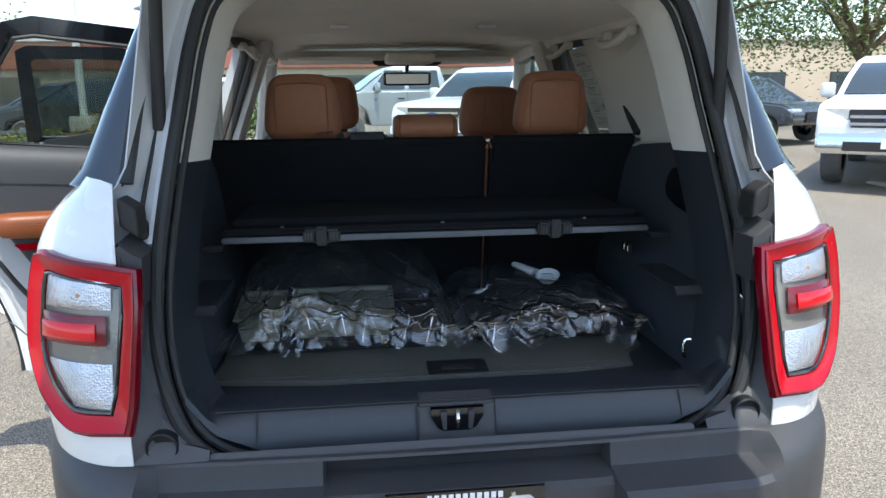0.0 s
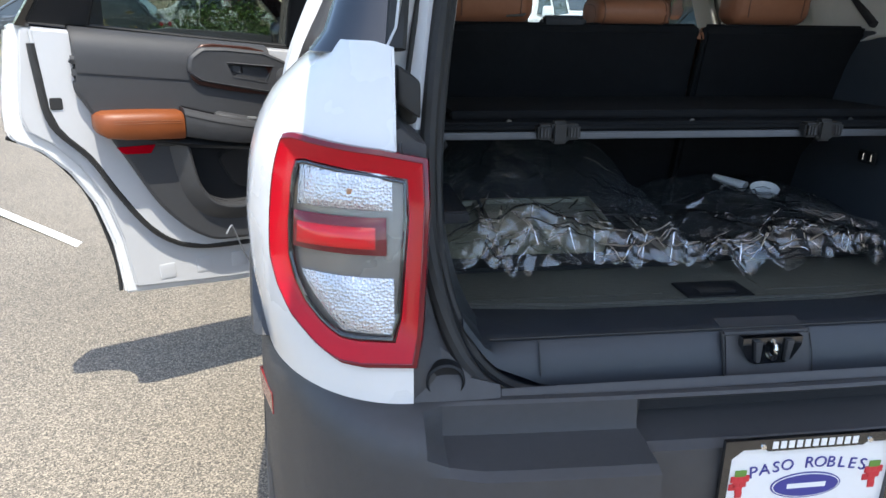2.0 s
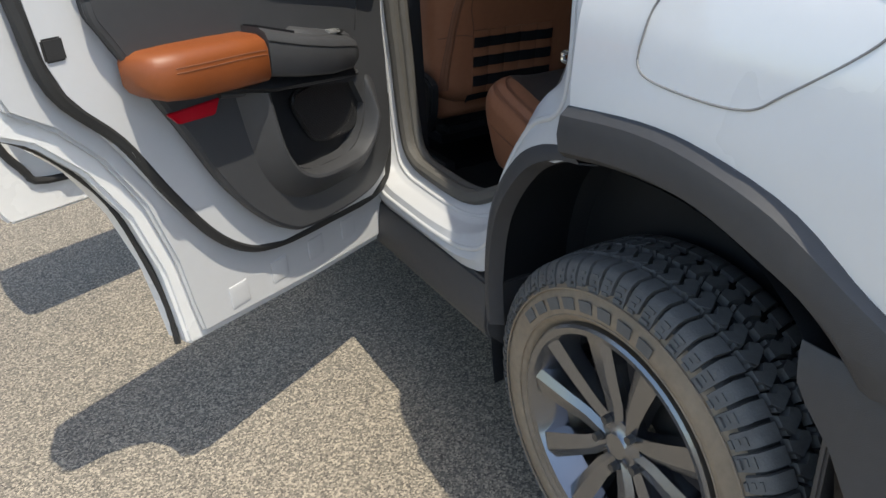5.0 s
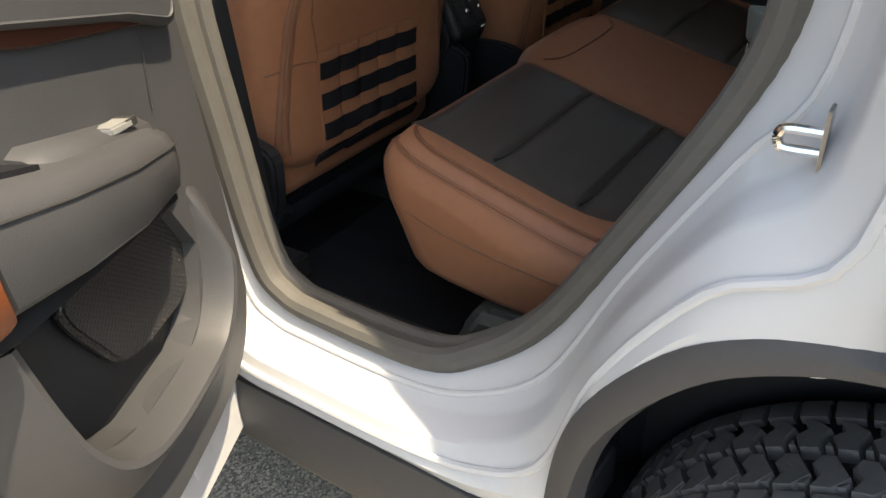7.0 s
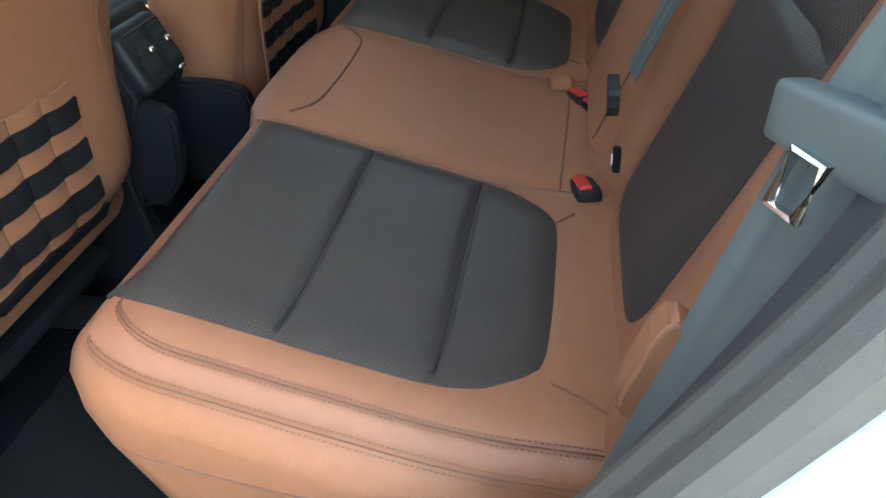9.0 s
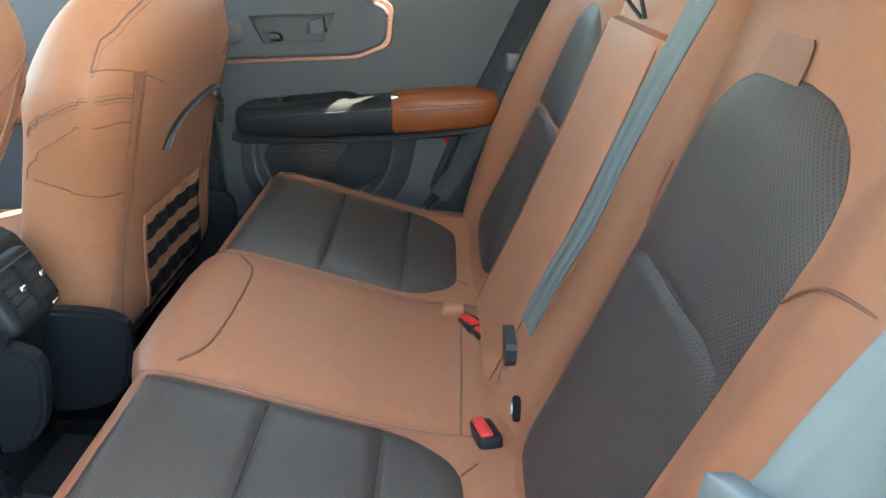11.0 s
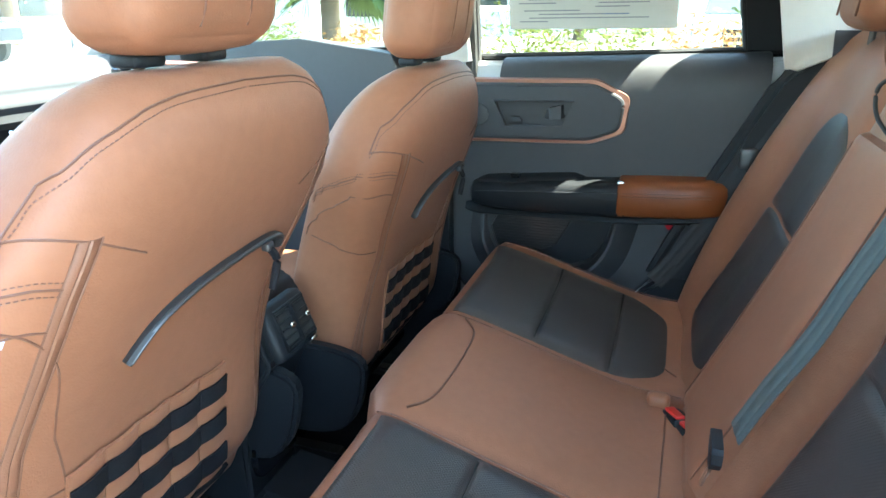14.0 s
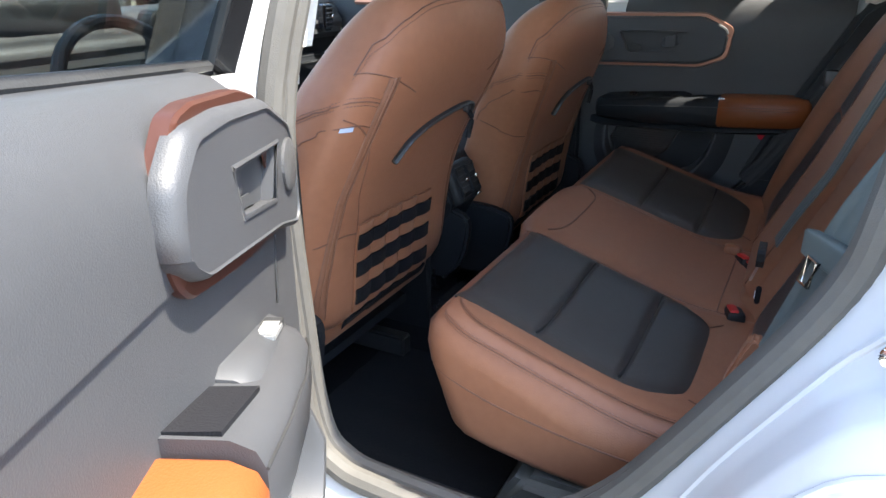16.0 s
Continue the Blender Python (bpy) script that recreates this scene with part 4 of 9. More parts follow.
for side in (None, MIRROR):
    loop = DOORLOOP if side else [(lerp(REAR_EDGE, z) if y < 1.46 and 0.74 <= z < 1.5 else y, z) for y, z in DOORLOOP]
    a = curve_points([(-tumble(z) + (0 if side else lerp([(1.30, 0.055), (1.44, 0.050), (1.60, 0.0)], y) * lerp([(1.15, 1.0), (1.4, 0.0)], z)), y, z) for y, z in loop], 5, True)
    o = curve_points([(-x, y, z) for y, z, x in OUTLOOP], 5, True)
    rows = [a, [p.lerp(q, 0.22) + Vector((-0.004, 0, 0)) for p, q in zip(a, o)], [p.lerp(q, 0.42) + Vector((-0.007, 0, 0)) for p, q in zip(a, o)], [p.lerp(q, 0.45) + Vector((-0.012, 0, 0)) for p, q in zip(a, o)],
            [p.lerp(q, 0.50) + Vector((-0.038, 0, 0)) for p, q in zip(a, o)], [p.lerp(q, 0.53) + Vector((-0.042, 0, 0)) for p, q in zip(a, o)], [p.lerp(q, 0.85) + Vector((-0.024, 0, 0)) for p, q in zip(a, o)], o, [p + Vector((0.02, 0, 0)) for p in o]]
    if side is None:
        part("door_jamb", sheet(rows, 0.003, True), JAMBSHADE, car, "white painted door jamb", side)
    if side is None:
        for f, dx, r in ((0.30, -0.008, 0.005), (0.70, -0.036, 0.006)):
            part("jamb_bead", tube([p.lerp(q, f) + Vector((dx, 0, 0)) for p, q in zip(a, o)], r, 8, True, up=(1, 0, 0)), JAMBSHADE, car, "", side)
    part("door_seal", tube([p + Vector((-0.012, 0, 0)) for p in a], 0.019, 10, True, up=(1, 0, 0)), GREYSEAL, car, "warm grey rubber door seal", side)
    part("door_seal_inner", tube([p + Vector((0.018, 0, 0)) for p in a], 0.016, 10, True, up=(1, 0, 0)), GREYSEAL, car, "", side)
    part("rocker_cladding", prism([(-0.905, 0.548), (-0.880, 0.552), (-0.72, 0.54), (-0.72, 0.36), (-0.86, 0.36), (-0.915, 0.415), (-0.922, 0.44), (-0.918, 0.50)], "y", 1.345, 3.16, 0.006), CLAD, car, "black rocker cladding", side)
    lip = [(1.348, 0.47, 0.905), (1.350, 0.60, 0.905), (1.318, 0.75, 0.905), (1.235, 0.868, 0.905), (1.15, 0.92, 0.905), (1.07, 0.936, 0.905)]
    rows = [curve_points([(-x + dx, y - dy, z - dy * 0.8) for y, z, x in lip], 5) for dx, dy in ((-0.004, -0.012), (-0.012, 0.0), (-0.012, 0.014), (0.02, 0.024))]
    part("arch_lip", sheet(rows, 0.003, away=(-0.9, 0.9, 0.5)), CLAD, car, "black arch lip", side)
    liner_prof = [(-0.905, 0.462), (-0.86, 0.468), (-0.695, 0.468), (-0.665, 0.44), (-0.662, 0.05)]
    bm = bmesh.new()
    vv = []
    for k in range(33):
        ang = radians(-20 + 220 * k / 32)
        c, s_ = math.cos(ang), math.sin(ang)
        e = 2.6
        rx = (abs(c) ** e + abs(s_) ** e) ** (-1 / e)
        vv.append([bm.verts.new((x, 0.945 + r * 0.90 * rx * c * 0.97, 0.455 + r * 1.04 * rx * s_)) for x, r in liner_prof])
    for p, q in zip(vv, vv[1:]):
        for j in range(len(liner_prof) - 1):
            bm.faces.new((p[j], p[j + 1], q[j + 1], q[j]))
    bmesh.ops.recalc_face_normals(bm, faces=bm.faces)
    part("arch_liner", bm, TRIM, car, "black wheel-arch liner", side)
    part("mud_flap", prism([(-0.917, 0.742), (-0.903, 0.56), (-0.877, 0.345), (-0.70, 0.345), (-0.70, 0.742)], "y", 0.570, 0.582, 0.004), CLAD, car, "black mud flap", side)
    part("b_pillar_skin", prism([(1.972, 0.45), (2.03, 0.45), (2.03, 1.25), (1.982, 1.25)], "x", -0.895, -0.80, 0.006), JAMBSHADE, car, "white pillar skin", side)
    part("b_pillar", prism([(1.955, 0.62), (2.055, 0.62), (2.055, 1.30), (1.955, 1.30)], "x", -0.78, -0.71, 0.02, 3), TRIM, car, "dark lower door pillar trim", side)
    part("b_pillar", loft([[(-tumble(z) + dx, y, z) for dx, y in ((0.026, 1.924), (0.02, 2.05), (0.058, 2.05), (0.070, 2.035), (0.070, 1.945), (0.058, 1.926))] for z in (1.296, 1.42, 1.55, 1.66, 1.74)]), PILLAR, car, "greige upper door pillar trim", side)
striker_d = part("door_striker", rbox(-0.851, -0.830, STRIKER[0] - 0.003, STRIKER[0], STRIKER[1] - 0.028, STRIKER[1] + 0.028, 0.0012), ALLOY, car, "bright door striker")
part("striker_loop", tube(curve_points([(-0.843, STRIKER[0] - 0.001, STRIKER[1] + 0.008), (-0.843, STRIKER[0] + 0.024, STRIKER[1] + 0.008), (-0.843, STRIKER[0] + 0.030, STRIKER[1] + 0.004), (-0.843, STRIKER[0] + 0.030, STRIKER[1] - 0.004), (-0.843, STRIKER[0] + 0.024, STRIKER[1] - 0.008), (-0.843, STRIKER[0] - 0.001, STRIKER[1] - 0.008)], 4), 0.0042, 8), CHROME, striker_d)
strap = part("check_strap", rbox(-0.93, -0.83, 1.975, 1.985, 1.02, 1.034, 0.003), STEEL, car, "dark steel door check strap")
part("strap_bolt", lathe([(-0.006, 0), (-0.006, 0.009), (0.004, 0.010)], (-0.845, 1.978, 1.03), "y", 12), STEEL, strap)

# floor pan and underbody
part("floor_pan", rbox(-0.80, 0.80, 1.05, 4.2, 0.34, 0.40, 0.01), TRIM, car, "dark underbody")


# ---- wheels ----
def wheel_mesh(cx, cy, cz, m=None):
    """A wheel that faces -x, its outer wall at cx."""
    R = 0.375
    w = part("wheel", lathe([(0.0, 0.248), (0.012, 0.252), (0.03, 0.225), (0.12, 0.215), (0.21, 0.225), (0.22, 0.252)], (cx + 0.012, cy, cz), "x", 64), ALLOY, car, "grey alloy wheel with an all-terrain tyre", m)
    part("tyre", lathe([(0.014, 0.252), (0.002, 0.260), (-0.006, 0.275), (-0.008, 0.29), (0.0, 0.325), (0.012, 0.342), (0.03, 0.350), (0.2, 0.350), (0.215, 0.342), (0.235, 0.30), (0.23, 0.262), (0.215, 0.252)], (cx, cy, cz), "x", 72), TYREWALL, w, "dusty black tyre wall", m)
    part("tread_base", lathe([(0.010, 0.346), (0.016, 0.354), (0.03, R - 0.014), (0.2, R - 0.014), (0.212, 0.354), (0.216, 0.346)], (cx, cy, cz), "x", 72), SEAL, w, "", m)
    # tread: notched shoulder blocks that reach down the wall, zigzag blocks between
    bm = bmesh.new()
    n = 66
    pitch = 2 * math.pi / n

    def block(outline, top, bot, inset=0.0025):
        """outline: (x, angle) round the block; top and bot: radius at x."""
        mx, ma = sum(p[0] for p in outline) / len(outline), sum(p[1] for p in outline) / len(outline)
        low = [bm.verts.new((cx + x, cy + bot(x) * math.cos(a), cz + bot(x) * math.sin(a))) for x, a in outline]
        shrunk = [(x + math.copysign(inset, mx - x), a + math.copysign(inset / R, ma - a)) for x, a in outline]
        high = [bm.verts.new((cx + x, cy + top(x) * math.cos(a), cz + top(x) * math.sin(a))) for x, a in shrunk]
        bm.faces.new(high)
        for q in range(len(outline)):
            bm.faces.new((low[q], low[(q + 1) % len(outline)], high[(q + 1) % len(outline)], high[q]))

    def crown(x):
        return R + 0.001 - 0.004 * ((x - 0.112) / 0.1) ** 2

    for k in range(n):
        a0 = k * pitch
        for x0, x1, off, way in ((0.060, 0.108, 0.0, 1), (0.114, 0.162, 0.45, -1)):
            b0 = a0 + off * pitch
            kink = 0.22 * pitch * way
            block([(x0, b0), (x0 + 0.018, b0 + kink), (x1 - 0.014, b0 - kink * 0.4), (x1, b0 + kink * 0.5), (x1, b0 + kink * 0.5 + 0.50 * pitch), (x1 - 0.012, b0 + 0.80 * pitch), (x0 + 0.016, b0 + 0.84 * pitch + kink), (x0, b0 + 0.62 * pitch)], crown, lambda x: R - 0.015)
            block([(x0 + 0.004, b0 + 0.70 * pitch), (x0 + 0.014, b0 + 0.92 * pitch + kink * 0.6), (x0 + 0.004, b0 + 0.94 * pitch)], crown, lambda x: R - 0.015, 0.001)
        for inner, edge, sgn in ((0.054, 0.014, 1), (0.168, 0.208, -1)):
            deep = 0.002 if k % 2 else -0.002
            # over the shoulder in four strips, each a little lower
            strip = [(inner, R - 0.001), (edge + 0.012 * sgn, R - 0.003), (edge, R - 0.010), (edge - 0.010 * sgn, R - 0.026), (edge - 0.016 * sgn, R - 0.046 + deep * 3)]
            lo = [(x, r - 0.010) if q < 3 else (x + 0.007 * sgn, r - 0.003) for q, (x, r) in enumerate(strip)]
            ends = []
            for a, ins in ((a0 + 0.08 * pitch, 0.02 * pitch), (a0 + 0.90 * pitch, -0.02 * pitch)):
                bend = [0.10 * pitch * (q == 0) for q in range(5)]
                ends.append(([bm.verts.new((cx + x, cy + r * math.cos(a + ins + d), cz + r * math.sin(a + ins + d))) for (x, r), d in zip(strip, bend)],
                             [bm.verts.new((cx + x, cy + r * math.cos(a + d), cz + r * math.sin(a + d))) for (x, r), d in zip(lo, bend)]))
            (h0, l0), (h1, l1) = ends
            for q in range(4):
                bm.faces.new((h0[q], h0[q + 1], h1[q + 1], h1[q]))
                bm.faces.new((l0[q], l0[q + 1], h0[q + 1], h0[q]))
                bm.faces.new((h1[q], h1[q + 1], l1[q + 1], l1[q]))
            bm.faces.new((h0[0], h1[0], l1[0], l0[0]))
            bm.faces.new((h0[4], l0[4], l1[4], h1[4]))
            # small raised bars on the shoulder
            if sgn > 0:
                for q, r in enumerate((R - 0.020, R - 0.030, R - 0.040)):
                    x = edge - 0.0065 - 0.0052 * q
                    w0, w1 = a0 + (0.22 + 0.1 * (k % 2)) * pitch, a0 + (0.72 - 0.12 * (q % 2)) * pitch
                    pts = [bm.verts.new((cx + x + dx, cy + (r + dr) * math.cos(a), cz + (r + dr) * math.sin(a))) for a in (w0, w1) for dx, dr in ((-0.0035, -0.0025), (-0.0015, 0.0025), (0.006, 0.0), (0.004, -0.005))]
                    for f in ((0, 1, 2, 3), (7, 6, 5, 4), (0, 4, 5, 1), (1, 5, 6, 2), (3, 7, 4, 0)):
                        bm.faces.new([pts[v] for v in f])
    bmesh.ops.recalc_face_normals(bm, faces=bm.faces)
    part("tyre_tread", bm, TYRE, w, "deep all-terrain tread blocks", m, kind="stuff")
    for r in (0.3235, 0.272):
        part("wall_rib", tube([(cx - 0.0055 + 0.001 * (r > 0.3), cy + r * math.cos(2 * math.pi * k / 60), cz + r * math.sin(2 * math.pi * k / 60)) for k in range(60)], 0.0022, 6, True), TYREWALL, w, "", m)
    # raised bars in place of the tyre's lettering
    for start in (35, 215):
        for k in range(8):
            a = radians(start + k * 9.5)
            b = a + radians(6.2)
            bm = sheet([[(cx - 0.0105, cy + r * math.cos(t), cz + r * math.sin(t)) for t in (a, (a + b) / 2, b)] for r in (0.284, 0.307)], 0.002)
            part("wall_bar", bm, TYRE, w, "", m)
    part("rim_lip", lathe([(0.016, 0.252), (-0.002, 0.252), (-0.006, 0.246), (-0.002, 0.233), (0.02, 0.220), (0.06, 0.200)], (cx, cy, cz), "x", 64), ALLOY, w, "", m)
    for k in range(5):
        a = 2 * math.pi * k / 5 + 0.35
        for off in (-1, 1):
            d = Vector((0, math.cos(a), math.sin(a)))
            e = Vector((0, -math.sin(a), math.cos(a))) * off
            c = Vector((cx, cy, cz))
            rings = []
            for r, wi, wo, x0, x1 in ((0.035, 0.002, 0.034, 0.030, 0.06), (0.09, 0.003, 0.046, 0.022, 0.06), (0.15, 0.016, 0.068, 0.012, 0.05), (0.230, 0.034, 0.098, 0.002, 0.045)):
                rings.append([c + d * r + e * wi + Vector((x0 + 0.010, 0, 0)), c + d * r + e * (wi + (wo - wi) * 0.35) + Vector((x0, 0, 0)), c + d * r + e * wo + Vector((x0 + 0.004, 0, 0)), c + d * r + e * wo + Vector((x1, 0, 0)), c + d * r + e * wi + Vector((x1, 0, 0))])
            part("spoke", loft(rings), ALLOY, w, "", m, 25)
    part("hub", lathe([(0.024, 0), (0.022, 0.026), (0.028, 0.031), (0.034, 0.052), (0.06, 0.056)], (cx, cy, cz), "x", 32), ALLOY, w, "", m)
    for k in range(5):
        a = 2 * math.pi * (k + 0.5) / 5 + 0.35
        part("wheel_nut", lathe([(0.016, 0), (0.016, 0.009), (0.05, 0.010)], (cx, cy + 0.054 * math.cos(a), cz + 0.054 * math.sin(a)), "x", 6), STEEL, w, "", m)
    part("brake_disc", lathe([(0.085, 0.05), (0.085, 0.155), (0.10, 0.155), (0.10, 0.05)], (cx, cy, cz), "x", 40), STEEL, w, "", m)


wheel_mesh(-0.900, 0.960, 0.375)
wheel_mesh(-0.900, 0.960, 0.375, MIRROR)
wheel_mesh(-0.900, 3.620, 0.375)
wheel_mesh(-0.900, 3.620, 0.375, MIRROR)


# ---- doors ----
def hinge_frame(hx, hy, open_deg, flip=False):
    """Local x along the door from its hinge, local y inwards from it, z up."""
    a = radians(open_deg)
    sx = 1 if flip else -1
    du = Vector((sx * math.sin(a), -math.cos(a), 0))
    dn = Vector((-sx * math.cos(a), -math.sin(a), 0))
    m = Matrix.Identity(4)
    for r in range(3):
        m[r][0], m[r][1], m[r][3] = du[r], dn[r], (hx, hy, 0)[r]
    return m


def ring2(pts, n=5, closed=True):
    return [(p.x, p.z) for p in curve_points([(x, 0, z) for x, z in pts], n, closed)]


def cornered(pts, r=0.016, n=4):
    """A polyline with small round corners."""
    P = [Vector((x, 0, z)) for x, z in pts]
    out = [P[0]]
    for a, b, c in zip(P, P[1:], P[2:]):
        p, q = b + (a - b).normalized() * min(r, (a - b).length / 2), b + (c - b).normalized() * min(r, (c - b).length / 2)
        out += [p.lerp(b, k / n).lerp(b.lerp(q, k / n), k / n) for k in range(n + 1)]
    out.append(P[-1])
    return [(p.x, p.z) for p in out]


OCT = [(0.105, 1.274), (0.398, 1.274), (0.474, 1.237), (0.464, 1.154), (0.392, 1.128), (0.105, 1.126)]
OCTIN = [(0.105, 1.258), (0.392, 1.258), (0.456, 1.227), (0.448, 1.166), (0.388, 1.144), (0.105, 1.142)]
ROLL = [(0.040, 1.294), (0.058, 1.301), (0.078, 1.297), (0.096, 1.284), (0.110, 1.265), (0.119, 1.242), (0.123, 1.212), (0.122, 1.165)]
RECESS = [(0.168, 1.224), (0.350, 1.224), (0.324, 1.170), (0.196, 1.166)]


PANEL = [(0.108, 1.116), (0.193, 1.143), (0.440, 1.195), (0.470, 1.217), (0.477, 1.234), (0.469, 1.272), (0.430, 1.299), (0.352, 1.297), (0.216, 1.281), (0.122, 1.240), (0.100, 1.190), (0.098, 1.130)]


def near_handle(door, m):
    """The bulging handle panel over its copper band, with the pull in a deep recess."""
    ring = cornered(PANEL + PANEL[:2], 0.012)
    band = cornered([(0.130, 1.124), (0.158, 1.130), (0.330, 1.156), (0.440, 1.181), (0.458, 1.196), (0.469, 1.218), (0.460, 1.274), (0.424, 1.306), (0.390, 1.309), (0.266, 1.298), (0.214, 1.284)], 0.010)
    def shrunk(f, w):
        return [(0.29 + (u - 0.29) * f, w, 1.22 + (z - 1.22) * f) for u, z in band]

    part("copper_trim", sheet([shrunk(1.0, 0.112), shrunk(1.0, 0.124), shrunk(0.985, 0.1255), shrunk(0.80, 0.1255)], 0.002, True), BROWNTRIM, door, "dark copper brown trim band", m)

    def scaled(f, w):
        return [(0.29 + (u - 0.29) * f, w, 1.21 + (z - 1.21) * (1 - (1 - f) * 2.0)) for u, z in ring[1:-1]]

    part("octagon_edge", sheet([scaled(f, w) for f, w in ((1.0, 0.120), (1.0, 0.125), (0.992, 0.131), (0.975, 0.135), (0.945, 0.1375))], 0.003, True), DOORGREY, door, "", m, 60)
    recess = [(0.348, 1.250), (0.184, 1.233), (0.212, 1.179), (0.330, 1.202)]
    part("octagon_panel", prism_hole([(u, z) for u, w, z in scaled(0.948, 0)], recess, "y", 0.112, 0.138), DOORGREY, door, "raised charcoal handle panel", m)
    # recess floor near-black, the hollow's shade put into its colour
    part("handle_recess", prism([(0.372, 1.272), (0.160, 1.250), (0.190, 1.150), (0.354, 1.180)], "y", 0.094, 0.100), TRIM, door, "handle recess, darkened for its shade", m)
    part("handle_bezel", tube([(u, 0.1375, z) for u, z in recess], 0.003, 6, True), DOORGREY, door, "", m)
    part("door_handle", loft([[(u, 0.100, zb), (u, 0.100, zt), (u, w1, zt - 0.004), (u, w1, zb + 0.004)] for u, w1, zb, zt in ((0.344, 0.106, 1.222, 1.248), (0.325, 0.126, 1.216, 1.247), (0.300, 0.130, 1.210, 1.240), (0.278, 0.116, 1.208, 1.226))]), DOORGREY, door, "door pull handle", m)
    part("lock_tab", prism([(0.325, 1.199), (0.310, 1.214), (0.262, 1.206), (0.238, 1.190), (0.240, 1.184)], "y", 0.100, 0.126, 0.005), DOORGREY, door, "small lock tab", m)
    part("tweeter", lathe([(0.0, 0.029), (0.004, 0.029), (0.006, 0.025), (0.006, 0)], (0.146, 0.137, 1.199), "y", 28), TWEETER, door, "small round tweeter grille", m)
    part("trim_seam", tube([(0.150, 0.118, 1.135), (0.164, 0.119, 1.09), (0.176, 0.120, 1.045)], 0.0012, 6), SEAL, door, "", m)


def rear_door(m, label, lift, slope, arm=0.0, wide=1.0, sticker=False):
    """slope: by how much the trim climbs towards the free end (the hinge axis leans)."""
    ml = m @ Matrix.Translation((0, 0, lift))
    lean = Matrix.Identity(4)
    lean[2][0], lean[2][3] = slope, -0.3 * slope
    ms = m @ lean @ Matrix.Translation((0, 0, lift - 0.005))
    lean[2][0], lean[2][3] = slope * 0.75, -0.15 * slope
    mu = m @ lean
    stretch = Matrix.Translation((0.105, 0, 1.203)) @ Matrix.Diagonal((wide, 1, wide, 1)) @ Matrix.Translation((-0.105, 0, -1.203))
    mo = ms @ stretch
    ms = ms @ Matrix.Translation((0, 0, arm))
    ml = ml @ Matrix.Translation((-0.8 * abs(arm), 0, arm))

    def up(pts):
        return [(u, z + (0.75 * slope * (u - 0.2) if z > 1.2 else 0)) for u, z in pts]

    leaf = [(0.0, 0.47), (0.02, 0.422), (0.36, 0.438), (0.735, 0.470), (0.742, 0.56), (0.752, 0.66), (0.790, 0.80), (0.850, 0.910), (0.920, 0.985), (0.99, 1.022), (1.008, 1.05), (1.006, 1.12), (0.995, 1.20), (0.965, 1.30), (0.94, 1.318), (0.0, 1.298)]
    bm = prism(up(leaf), "y", -0.040, 0.030, 0.008, 2)
    for v in bm.verts:                       # the leaf bulges a little towards the shoulder
        if v.co.y < 0:
            v.co.y -= 0.02 * math.sin(math.pi * min(1, max(0, (v.co.z - 0.4) / 0.95)))
    door = part("rear_door", bm, WHITE, car, label, m)
    # inner skin step and the black seal
    inner = [(0.012, 0.50), (0.03, 0.445), (0.36, 0.46), (0.70, 0.49), (0.712, 0.57), (0.725, 0.68), (0.762, 0.82), (0.82, 0.93), (0.885, 1.005), (0.95, 1.05), (0.965, 1.10), (0.955, 1.20), (0.93, 1.30), (0.92, 1.310), (0.012, 1.292)]
    part("inner_panel", prism(up(inner), "y", 0.028, 0.046, 0.006), JAMBSHADE, door, "white inner door panel", m)
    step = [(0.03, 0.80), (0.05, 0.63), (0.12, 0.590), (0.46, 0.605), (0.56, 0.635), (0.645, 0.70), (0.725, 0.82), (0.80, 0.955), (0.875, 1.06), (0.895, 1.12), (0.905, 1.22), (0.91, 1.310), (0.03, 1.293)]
    part("inner_step", prism(up(step), "y", 0.044, 0.078, 0.010, 3), JAMBSHADE, door, "", m)
    seal = curve_points([(0.905, 0.062, 1.315), (0.900, 0.066, 1.21), (0.880, 0.066, 1.075), (0.790, 0.066, 0.965), (0.718, 0.066, 0.835), (0.640, 0.066, 0.715), (0.560, 0.066, 0.645), (0.465, 0.066, 0.612), (0.30, 0.066, 0.600), (0.10, 0.066, 0.598), (0.035, 0.066, 0.66), (0.02, 0.066, 0.85)], 5)
    part("door_seal", tube(seal, 0.014, 8), SEAL, door, "black rubber door seal", m)
    part("outer_edge_seal", tube(curve_points([(0.744, 0.002, 0.475), (0.748, 0.0, 0.60), (0.795, 0.0, 0.805), (0.855, 0.0, 0.915), (0.925, 0.0, 0.99), (1.008, 0.0, 1.035)], 5), 0.007, 8), SEAL, door, "", m)
    part("door_latch", rbox(0.848, 0.884, 0.074, 0.082, 1.118, 1.155, 0.003), SEAL, door, "black door latch", m)
    for u in (0.20, 0.33, 0.46, 0.59):
        part("pressed_dent", pad(u, 0.046, 0.53, 0.055, 0.006, 0.055, 0.003, 5), JAMBSHADE, door, "", m)
    # trim panel with its pocket
    trim = [(0.072, 0.80), (0.085, 0.72), (0.14, 0.660), (0.24, 0.640), (0.40, 0.642), (0.47, 0.668), (0.54, 0.725), (0.610, 0.815), (0.685, 0.960), (0.755, 1.085), (0.790, 1.150), (0.806, 1.185), (0.803, 1.210), (0.79, 1.226), (0.50, 1.224), (0.225, 1.218), (0.150, 1.212), (0.098, 1.195), (0.072, 1.15)]
    trim = up(trim)
    pocket = [(0.168, 0.87), (0.182, 0.825), (0.21, 0.785), (0.25, 0.768), (0.37, 0.770), (0.43, 0.795), (0.466, 0.840), (0.482, 0.90), (0.494, 0.978), (0.200, 0.932)]
